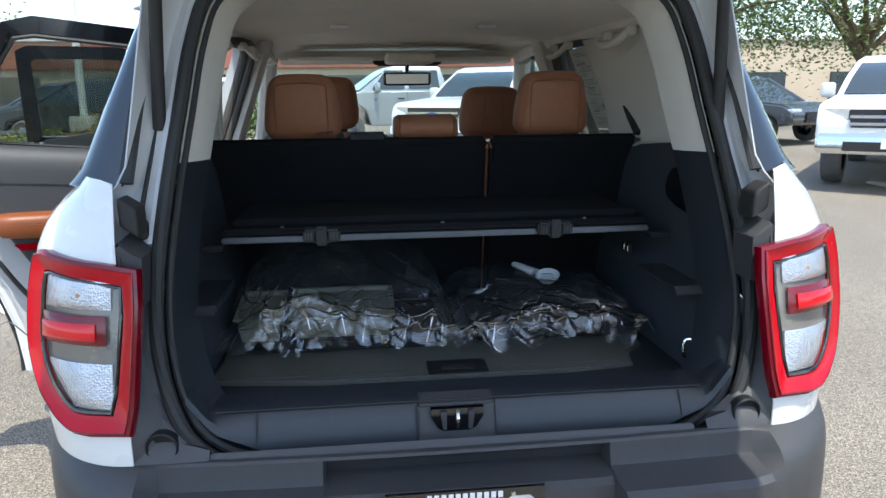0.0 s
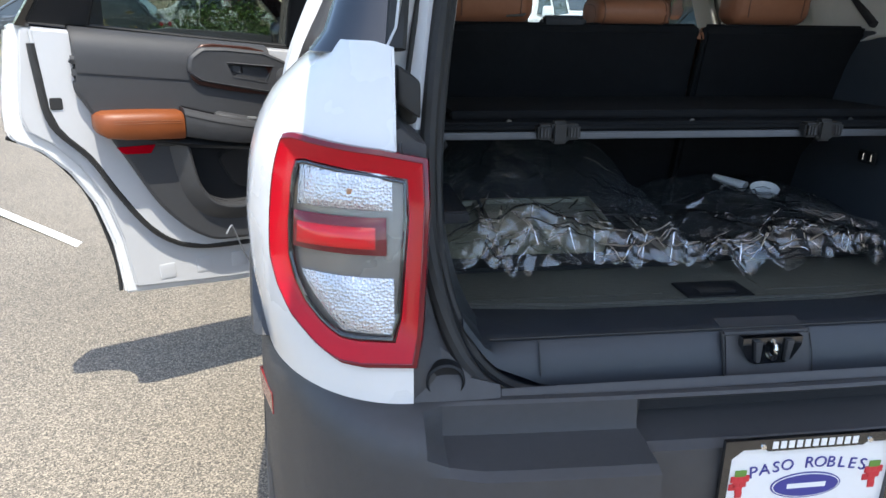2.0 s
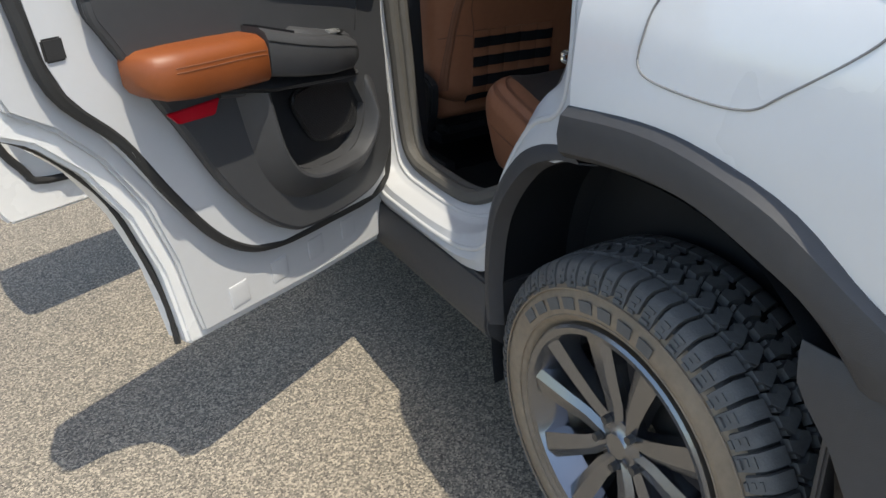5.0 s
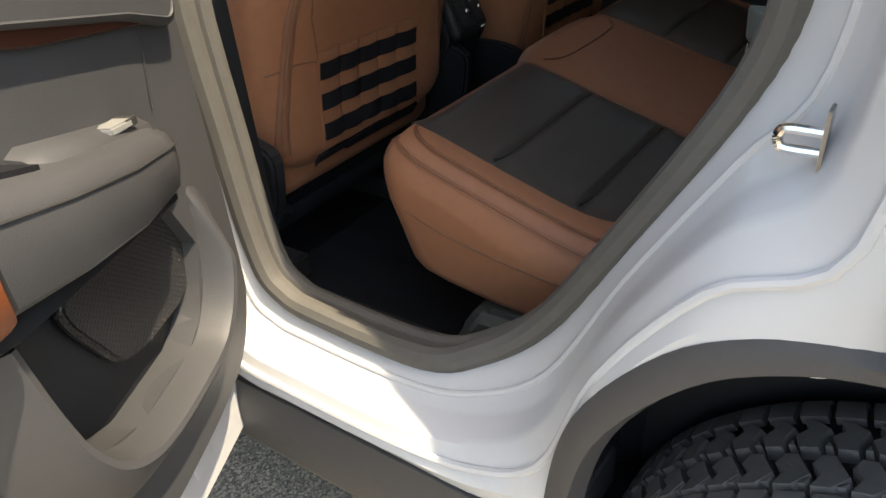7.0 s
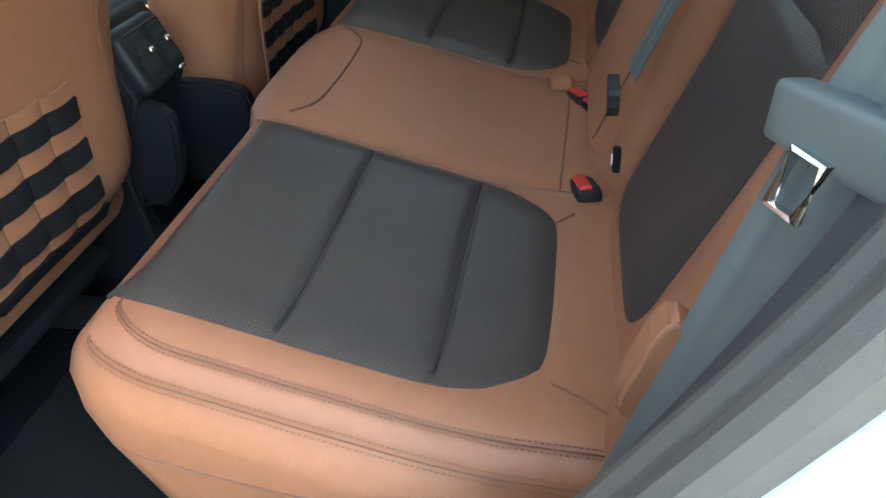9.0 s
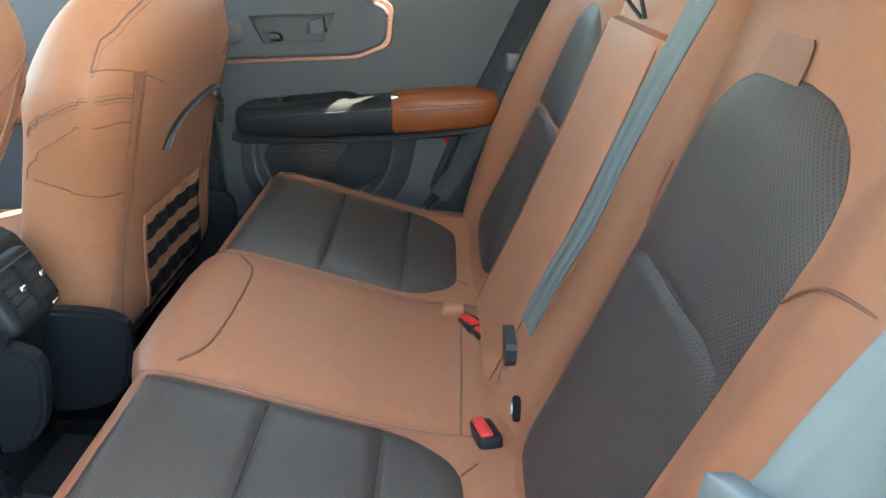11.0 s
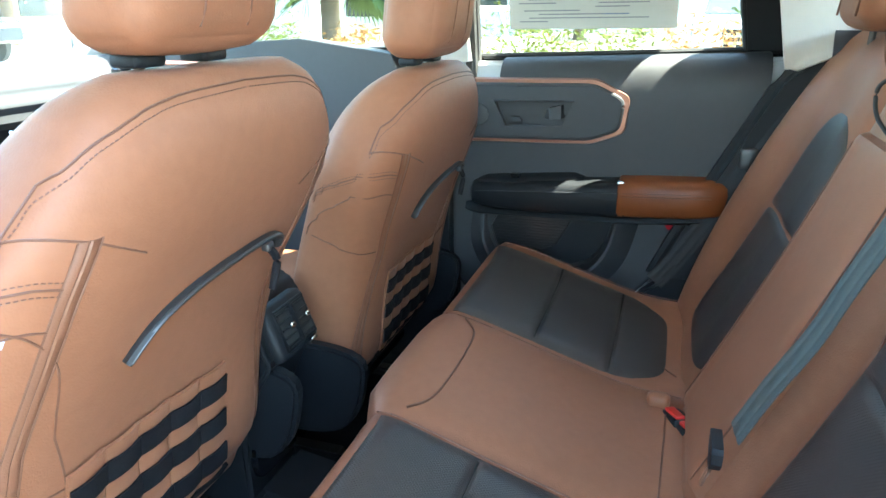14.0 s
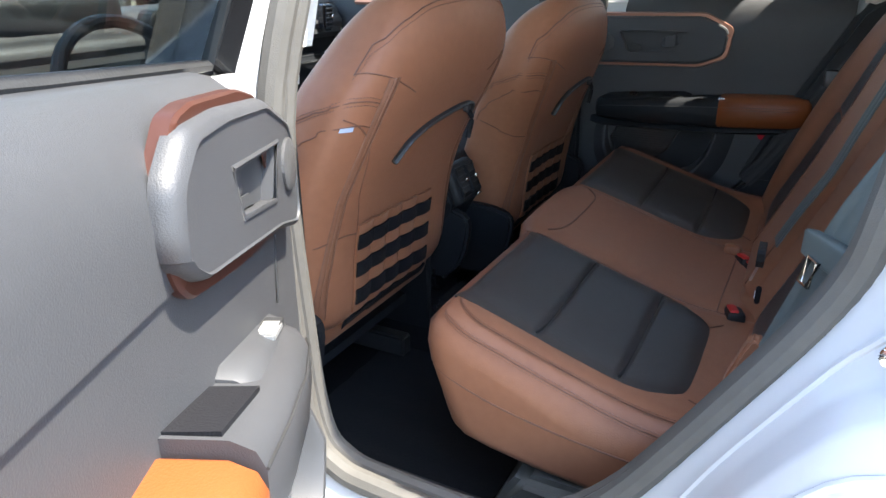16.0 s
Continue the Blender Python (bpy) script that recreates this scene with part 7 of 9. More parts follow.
    for sg in (-1, 1):
        part("recliner_cover", prism(ring2([(1.986, 0.832), (1.982, 0.775), (2.004, 0.705), (2.06, 0.662), (2.18, 0.66), (2.225, 0.75), (2.19, 0.84), (2.07, 0.853)], 4), "x", cx + sg * 0.284, cx + sg * 0.314, 0.008, 2), TRIM, seat, "black recliner cover")
        part("seat_rail", rbox(cx + sg * 0.19 - 0.02, cx + sg * 0.19 + 0.02, 2.10, 2.62, 0.475, 0.53, 0.006), STEEL, seat)
    hx = cx + (0.055 if cx < 0 else -0.035)
    head = pad(hx, 1.945, 1.485, 0.255, 0.115, 0.205, 0.040, 12, 0.008, lambda x, y, z: (hx + (x - hx) * (1.0 - 0.12 * max(0, (z - 1.42) / 0.17)), y - (z - 1.40) * 0.10, z))
    over_ = BVHTree.FromBMesh(head)
    hd = part("headrest", head, LEATHER, seat, "brown leather head restraint")
    for sx in (-0.055, 0.055):
        part("headrest_post", tube([(hx + sx, 1.965, 1.33), (hx + sx, 1.95, 1.46)], 0.007, 8), CHROME, hd)
        part("post_collar", pad(hx + sx, 1.960, 1.372, 0.05, 0.035, 0.016, 0.006, 5), TRIM, hd)
        line = [over_.ray_cast(Vector((hx + sx * (0.62 + 0.9 * (1.57 - z)), 1.6, z)), Vector((0, 1, 0)))[0] for z in [1.405 + 0.0165 * k for k in range(11)]]
        part("headrest_seam", tube([p + Vector((0, -0.0004, 0)) for p in line if p is not None], 0.0014, 6), LEATHERD, hd)
    seat.location = shift
    seat.scale = (wide, 1, 1)


front_seat(CX - 0.398, "brown leather front seat with a zipped rear pocket", (0, 0, 0))
front_seat(CX + 0.395, "brown leather front seat with a zipped rear pocket, set lower", (-0.023, -0.042, -0.046), 1.035)

# console between the seats, with the rear vents
VX = -0.024
console = part("centre_console", prism([(2.075, 0.46), (2.082, 0.72), (2.050, 0.80), (2.020, 0.848), (2.016, 0.862), (2.050, 0.950), (2.066, 0.968), (2.105, 0.978), (2.60, 0.95), (3.0, 0.88), (3.05, 0.50)], "x", VX - 0.082, VX + 0.082, 0.016, 3), TRIM, car, "black centre console")
vm = pose(VX, 2.022, 0.904, -22, 0, 0)
part("rear_vent", pad(0, 0.010, 0, 0.128, 0.040, 0.104, 0.018, 8), TRIM, console, "rounded black rear vent housing", vm)
part("vent_bezel", tube([vm @ Vector(p) for p in ((-0.046, -0.011, -0.034), (0.046, -0.011, -0.034), (0.046, -0.011, 0.036), (-0.046, -0.011, 0.036))], 0.0035, 8, True), TRIM, console, "vent bezel")
part("vent_hole", rbox(-0.045, 0.045, -0.0125, 0.0, -0.033, 0.035, 0.002), SEAL, console, "", vm)
part("vent_divider", rbox(-0.005, 0.005, -0.020, -0.008, -0.034, 0.036, 0.002), TRIM, console, "", vm)
for sx in (-0.025, 0.025):
    for k in range(5):
        part("vent_slat", rbox(sx - 0.019, sx + 0.019, -0.017, -0.010, -0.029 + k * 0.0140, -0.0262 + k * 0.0140, 0.0008), TRIM, console, "", vm)
    part("vent_knob", pad(sx + 0.008, -0.018, 0.002, 0.014, 0.008, 0.010, 0.003, 5), CHROME, console, "", vm)
part("vent_wheel", pad(0.030, -0.012, -0.043, 0.020, 0.008, 0.007, 0.003, 5), CHROME, console, "", vm)
part("socket_panel", prism(ring2([(VX - 0.066, 0.622), (VX - 0.066, 0.694), (VX, 0.706), (VX + 0.062, 0.694), (VX + 0.062, 0.622), (VX, 0.612)], 3), "y", 2.064, 2.080, 0.004), GLOSSBLACK, console, "gloss black socket panel")
part("power_socket", lathe([(0.0, 0.019), (-0.006, 0.018), (-0.004, 0.014), (0.004, 0.0)], (VX - 0.026, 2.066, 0.660), "y", 20), SEAL, console, "round power socket")
part("socket_pin", rbox(VX - 0.030, VX - 0.026, 2.058, 2.062, 0.654, 0.668, 0.001), CHROME, console)
for dz in (0.0, 0.014):
    part("usb_port", rbox(VX + 0.016, VX + 0.032, 2.060, 2.066, 0.660 + dz, 0.664 + dz, 0.001), CHROME, console, "usb port")
part("console_tail", prism([(1.78, 0.47), (1.82, 0.560), (2.08, 0.60), (2.08, 0.47)], "x", VX - 0.085, VX + 0.085, 0.02, 3), TRIM, car, "dark floor tunnel cover")
# dashboard, wheel, screen
dash = part("dashboard", prism([(2.905, 1.150), (2.888, 1.185), (2.896, 1.232), (2.935, 1.272), (3.00, 1.296), (3.16, 1.286), (3.20, 1.20), (3.20, 1.150)], "x", -0.745, 0.745, 0.018, 4), DOORGREY, car, "charcoal dashboard")
part("dash_groove", rbox(-0.74, 0.74, 2.935, 3.20, 1.095, 1.155, 0.004), TRIM, dash, "dark groove along the dashboard")
part("lower_dash", prism([(2.930, 1.105), (2.905, 1.090), (2.900, 1.03), (2.925, 0.93), (2.99, 0.74), (3.30, 0.70), (3.30, 1.105)], "x", -0.74, 0.74, 0.012, 3), TRIM, dash, "dark lower dashboard")
part("instrument_hood", pad(-0.385, 2.985, 1.290, 0.36, 0.16, 0.10, 0.035, 8), TRIM, dash, "instrument hood")
part("centre_stack", prism(ring2([(-0.165, 1.10), (-0.178, 1.18), (-0.160, 1.275), (-0.10, 1.292), (0.07, 1.292), (0.150, 1.275), (0.168, 1.18), (0.120, 1.088), (0.02, 1.074), (-0.10, 1.076)], 4), "y", 2.868, 2.93, 0.010, 3), TRIM, dash, "dark centre stack")
part("centre_screen", rbox(-0.088, 0.078, 2.860, 2.872, 1.115, 1.265, 0.008), GLOSSBLACK, dash, "dark centre screen")
part("copper_strip", tube(curve_points([(0.148, 2.864, 1.272), (0.168, 2.862, 1.225), (0.166, 2.862, 1.165), (0.118, 2.862, 1.092), (0.02, 2.862, 1.077), (-0.08, 2.862, 1.079)], 6), 0.006, 8), COPPER, dash, "copper coloured trim strip")
for x0, x1, z0, z1 in ((0.088, 0.150, 1.160, 1.268), (-0.160, -0.098, 1.160, 1.268), (0.585, 0.640, 1.178, 1.275), (-0.700, -0.645, 1.178, 1.275)):
    part("dash_vent", rbox(x0, x1, 2.862, 2.900, z0, z1, 0.010, 3), GLOSSBLACK, dash, "dash air vent")
    for k in range(6):
        part("dash_slat", rbox(x0 + 0.006, x1 - 0.006, 2.855, 2.864, z0 + 0.012 + k * 0.0155, z0 + 0.0165 + k * 0.0155, 0.001), DOORGREY, dash)
    part("slat_tab", pad((x0 + x1) / 2 + 0.006, 2.854, (z0 + z1) / 2, 0.008, 0.008, 0.014, 0.003, 4), CHROME, dash)
knobs = part("knob_panel", prism([(2.870, 0.952), (2.862, 1.046), (2.91, 1.056), (2.95, 0.94)], "x", -0.145, 0.122, 0.008, 2), DOORGREY, dash, "climate control panel")
for x in (-0.10, 0.080):
    part("knob", lathe([(0.02, 0.026), (-0.006, 0.025), (-0.012, 0.021), (-0.012, 0.0)], (x, 2.862, 0.995), "y", 28), GLOSSBLACK, knobs, "round control knob")
for k in range(8):
    part("control_button", rbox(-0.055 + (k % 4) * 0.026, -0.038 + (k % 4) * 0.026, 2.852, 2.866, 0.975 + (k // 4) * 0.030, 0.988 + (k // 4) * 0.030, 0.002), TRIM, knobs)
part("glovebox_line", tube([(0.20, 2.898, 1.070), (0.68, 2.900, 1.078)], 0.002, 6), SEAL, dash)
part("glovebox_line", tube([(0.19, 2.902, 1.035), (0.66, 2.906, 1.043)], 0.002, 6), SEAL, dash)
wheel_m = pose(-0.385, 2.70, 1.06, 68, 0, 0)
sw = part("steering_wheel", tube([wheel_m @ Vector((0.185 * math.cos(2 * math.pi * k / 40), 0.185 * math.sin(2 * math.pi * k / 40), 0)) for k in range(40)], 0.016, 10, True), TRIM, car, "black leather steering wheel")
part("airbag_cover", pad(0, 0, -0.01, 0.15, 0.12, 0.05, 0.022, 8), TRIM, sw, "dark airbag cover", wheel_m)
for a in (0, 180, 270):
    part("wheel_spoke", rbox(0.05, 0.175, -0.022, 0.022, -0.012, 0.008, 0.006), TRIM, sw, "", wheel_m @ pose(0, 0, 0, 0, 0, a))
part("emblem", pad(0, 0.0, 0.016, 0.05, 0.030, 0.004, 0.0015, 5), SILVERINK, sw, "plain silver emblem", wheel_m)
sw.location = (0, 0, 0.05)
part("steering_column", tube([wheel_m @ Vector((0, 0, -0.03)), (-0.385, 3.0, 0.96)], 0.045, 12), TRIM, sw)

tag_p = thing("paper_tag", (-0.06, 2.50, 1.14), "white paper tag with a yellow head, hung on a cord", "tag")
part("tag_sheet", rbox(-0.085, -0.035, 2.499, 2.501, 1.108, 1.160, 0.0005), PLATEWHITE, tag_p, "white tag sheet")
part("tag_head", rbox(-0.085, -0.035, 2.4975, 2.4985, 1.150, 1.160, 0), TAGYELLOW, tag_p, "yellow tag head")
part("tag_cord", tube(curve_points([(-0.060, 2.50, 1.160), (-0.064, 2.502, 1.185), (-0.072, 2.506, 1.21), (-0.060, 2.53, 1.215)], 5), 0.004, 6), PLATEWHITE, tag_p, "white cord")

# ---- headliner, pillars, fittings above ----
rows = []
for i in range(29):
    y = 0.52 + (2.62 - 0.52) * i / 28
    top = 1.772 - 0.03 * max(0, (y - 2.2) / 0.42) ** 2 - 0.012 * max(0, (0.9 - y) / 0.4) ** 2
    rows.append([(0.66 * (2 * j / 24 - 1), y, top - 0.055 * abs(2 * j / 24 - 1) ** 5) for j in range(25)])
part("headliner", sheet(rows, 0.004, away=(0, 1.5, 1.2)), HEADLINER, car, "greige cloth headliner")
for sg in (-1, 1):
    rows = []
    for i in range(13):
        z = (1.372 if sg < 0 else 1.300) + (0.325 if sg < 0 else 0.397) * i / 12
        x = sg * lerp([(1.372, 0.665), (1.45, 0.655), (1.60, 0.625), (1.70, 0.60)], z)
        y0, y1 = rake(z) + 0.16, 1.165 + max(0, z - 1.40) * 0.42
        if sg > 0:
            y0, y1 = max(y0, 1.19 - (z - 1.300) * 2.2 - max(0, z - 1.360) * 14), 1.213 + (z - 1.30) * 0.22 + max(0, z - 1.50) * 0.35
        rows.append([(x + sg * 0.012 * math.sin(math.pi * j / 16), y0 + (y1 - y0) * j / 16, z) for j in range(17)])
    part("quarter_trim", sheet(rows, 0.004, away=(sg * 2, 0.8, 1.5)), PILLAR, car, "greige quarter pillar trim")
    if sg < 0:
        part("pillar_trim", prism([(1.145, 1.33), (1.185, 1.33), (1.25, 1.55), (1.33, 1.70), (1.28, 1.72), (1.20, 1.56)], "x", sg * 0.71, sg * 0.62, 0.012, 3), PILLAR, car, "")
    part("roof_rail_trim", tube(curve_points([(sg * 0.628, 0.62, 1.715), (sg * 0.632, 1.2, 1.73), (sg * 0.632, 2.0, 1.73), (sg * 0.62, 2.5, 1.70)], 6), 0.028, 10), HEADLINER, car, "")
    for y in (0.98, 1.60):
        grab = part("grab_handle", tube(curve_points([(sg * 0.585, y - 0.10, 1.695), (sg * 0.560, y - 0.085, 1.665), (sg * 0.555, y, 1.655), (sg * 0.560, y + 0.085, 1.665), (sg * 0.585, y + 0.10, 1.695)], 5), 0.011, 8), PILLAR, car, "greige grab handle")
        for dy in (-0.10, 0.10):
            part("handle_foot", pad(sg * 0.588, y + dy, 1.690, 0.03, 0.045, 0.030, 0.010, 5), PILLAR, grab)
    part("sun_visor", pad(sg * 0.34 + CX, 2.47, 1.690, 0.40, 0.17, 0.022, 0.009, 8), HEADLINER, car, "folded sun visor")
    part("visor_label", rbox(sg * 0.34 + CX - 0.07, sg * 0.34 + CX + 0.07, 2.38, 2.384, 1.685, 1.697, 0.001), PLATEWHITE, car, "pale visor label")
    part("dome_lamp", pad(CX + sg * 0.27, 1.55, 1.760, 0.07, 0.04, 0.014, 0.005, 5), PLATEWHITE, car, "small dome lamp lens")
    part("belt_guide", pad(sg * 0.690, 1.10, 1.475, 0.035, 0.06, 0.05, 0.012, 6), TRIM, car, "black belt guide")
    part("belt_slot", tube(curve_points([(sg * 0.668, 0.98, 1.395), (sg * 0.668, 1.04, 1.44), (sg * 0.672, 1.09, 1.475)], 5), 0.018, 8, flat=0.5), BELTDARK, car, "black shoulder belt")
over = part("overhead_console", pad(CX + 0.04, 2.42, 1.690, 0.24, 0.26, 0.05, 0.020, 8), HEADLINER, car, "overhead console")
part("sensor_cover", prism([(-0.10, 1.66), (0.22, 1.66), (0.25, 1.70), (-0.13, 1.70)], "y", 2.53, 2.60, 0.008), TRIM, over)
mirror = part("rear_view_mirror", pad(CX + 0.03, 2.46, 1.595, 0.24, 0.03, 0.066, 0.014, 8), GLOSSBLACK, car, "black rear-view mirror")
part("mirror_glass", rbox(CX - 0.075, CX + 0.135, 2.4435, 2.4445, 1.572, 1.618, 0), CHROME, mirror, "mirror glass")
part("mirror_arm", tube([(CX + 0.03, 2.48, 1.62), (CX + 0.04, 2.56, 1.68)], 0.010, 8), TRIM, mirror)
part("windscreen_header", prism([(2.52, 1.69), (2.60, 1.67), (2.62, 1.70), (2.54, 1.74)], "x", -0.58, 0.60, 0.008), HEADLINER, car, "")

# ---- load bay ----
part("load_floor", rbox(-0.585, 0.615, 0.345, 1.20, 0.815, 0.838, 0.008), LOADTRIM, car, "black load floor")
lm = part("load_mat", prism([(-0.560, 0.500), (-0.30, 0.466), (0.30, 0.462), (0.485, 0.484), (0.50, 0.56), (0.56, 0.62), (0.60, 1.16), (-0.555, 1.16)], "z", 0.834, 0.850, 0.005), CARGOMAT, car, "textured rubber load mat")
part("floor_handle", rbox(-0.038, 0.112, 0.470, 0.556, 0.8485, 0.8535, 0.002), TRIM, lm, "recessed floor handle")
part("floor_handle_grip", rbox(-0.005, 0.078, 0.486, 0.520, 0.853, 0.856, 0.002), SEAL, lm)
for x in (-0.28, 0.33):
    part("mat_panel", rbox(x - 0.23 + 0.05 * (x > 0), x + 0.20 - 0.05 * (x > 0), 0.500, 0.580, 0.8495, 0.852, 0.002), CARGOMAT, lm, "raised mat panel")
for sg in (-1, 1):
    ox = CX * 0.8
    rows = []
    for i in range(17):
        z = 0.82 + 0.56 * i / 16
        row = []
        for j in range(17):
            y = rake(z) + 0.14 + (1.13 - rake(z) - 0.14) * j / 16
            x = lerp([(0.82, 0.575), (1.04, 0.580), (1.08, 0.612), (1.30, 0.63), (1.38, 0.655)], z) + (0.02 * (1 - j / 16))
            row.append((ox + sg * x, y, z))
        rows.append(row)
    trim = part("load_bay_trim", sheet(rows, 0.005, away=(sg * 3, 0.7, 1.1)), LOADLIT, car, "dark plastic load bay trim")
    part("shelf_ledge", prism([(0.40, 1.045), (0.62, 1.045), (0.66, 1.062), (0.42, 1.062)], "x", ox + sg * 0.53, ox + sg * 0.615, 0.004), LOADTRIM, trim, "shelf support ledge")
    part("shelf_rest", rbox(ox + sg * 0.545, ox + sg * 0.60, 0.60, 0.66, 1.145, 1.160, 0.004), TRIM, trim)
    part("tie_hook", tube(curve_points([(ox + sg * 0.575, 0.40, 0.89), (ox + sg * 0.560, 0.402, 0.895), (ox + sg * 0.560, 0.402, 0.93), (ox + sg * 0.575, 0.40, 0.935)], 4), 0.004, 6), CHROME, trim, "small tie-down hook")
    part("trim_recess", prism(ring2([(0.50, 1.22), (0.50, 1.32), (0.66, 1.32), (0.68, 1.24)], 3), "x", ox + sg * 0.618, ox + sg * 0.632, 0.003), GLOSSBLACK, trim, "dark socket recess")
lamp_c = part("load_lamp", rbox(0.574, 0.584, 0.775, 0.835, 1.06, 1.092, 0.003), TRIM, car, "small load bay lamp")
for dy in (-0.014, 0.014):
    part("lamp_lens", rbox(0.571, 0.576, 0.805 + dy - 0.009, 0.805 + dy + 0.009, 1.066, 1.086, 0.002), CHROME, lamp_c, "bright lamp lens")


# ---- loose things in the load bay ----
cover = thing("cargo_shelf", (0.016, 0.85, 1.17), "folded black cargo shelf with two latches, resting on ledges", "shelf")
part("shelf_panel", prism([(0.640, 1.172), (0.648, 1.190), (0.70, 1.196), (1.05, 1.188), (1.06, 1.166), (0.66, 1.160)], "x", -0.540, 0.572, 0.006, 2), SEATBACKING, cover, "black fabric shelf panel")
part("shelf_upper_panel", prism([(0.668, 1.196), (0.676, 1.212), (1.02, 1.206), (1.03, 1.190)], "x", -0.515, 0.548, 0.005, 2), SEATBACKING, cover, "upper folded panel")
part("shelf_rail", prism([(0.630, 1.158), (0.636, 1.172), (0.668, 1.172), (0.668, 1.158)], "x", -0.538, 0.570, 0.003), STEEL, cover, "grey metal front rail")
for x in (-0.290, 0.312):
    latch = part("shelf_latch", rbox(x - 0.046, x + 0.046, 0.618, 0.650, 1.158, 1.190, 0.005), SEAL, cover, "black strap latch")
    part("latch_tongue", rbox(x - 0.018, x + 0.018, 0.612, 0.640, 1.150, 1.198, 0.006), SEAL, latch)
    for sx in (-0.032, 0.032):
        for k in range(3):
            part("latch_rib", rbox(x + sx - 0.009 + k * 0.007, x + sx - 0.006 + k * 0.007, 0.615, 0.62, 1.164, 1.184, 0), DOORGREY, latch)
for x in (-0.39, 0.02, 0.40):
    part("shelf_screw", lathe([(-0.002, 0), (-0.002, 0.006), (0, 0.007)], (x, 0.66, 1.190), "y", 10), STEEL, cover)


def crease(x, y, turn, across, along, seed):
    """Long sharp creases that run in one direction."""
    c, s_ = math.cos(turn), math.sin(turn)
    a, b = (x * c + y * s_) * across, (y * c - x * s_) * along
    n = noise.noise(Vector((a + 0.6 * noise.noise(Vector((b, a * 0.5, seed))), b, seed)))
    return 1 - 2.2 * abs(n)


def crumple(x, y, amp, seed):
    a = noise.fractal(Vector((x * 4.0 + seed, y * 4.0, seed * 1.7)), 0.9, 2.0, 3)
    return amp * (0.8 * a + 0.55 * crease(x, y, 0.5 + seed, 13, 3.2, seed) + 0.5 * crease(x, y, 2.0 + seed, 11, 3.0, seed + 5) + 0.28 * crease(x, y, 1.2, 30, 8, seed + 9))


def pleats(x, y, seed):
    """Sharp folds gathered along the edges of the bag."""
    return 0.8 * crease(x, y, 0.25, 12, 4, seed + 2) + 0.7 * crease(x, y, -0.5, 20, 6, seed + 3) + 0.40 * crease(x, y, 1.2, 44, 11, seed + 4) - 0.55


def ridge(x, y, runs):
    """Long tent-like folds over straight runs: (x0, y0, x1, y1, height, width)."""
    best = 0.0
    for ax, ay, bx, by, h, w in runs:
        dx, dy = bx - ax, by - ay
        t = max(0.0, min(1.0, ((x - ax) * dx + (y - ay) * dy) / (dx * dx + dy * dy)))
        px, py = x - ax - dx * t, y - ay - dy * t
        d = math.hypot(px, py) / (w * (1.0 if py < 0 else 1.7))
        best = max(best, 0.72 * h * (1 - d))
    return best


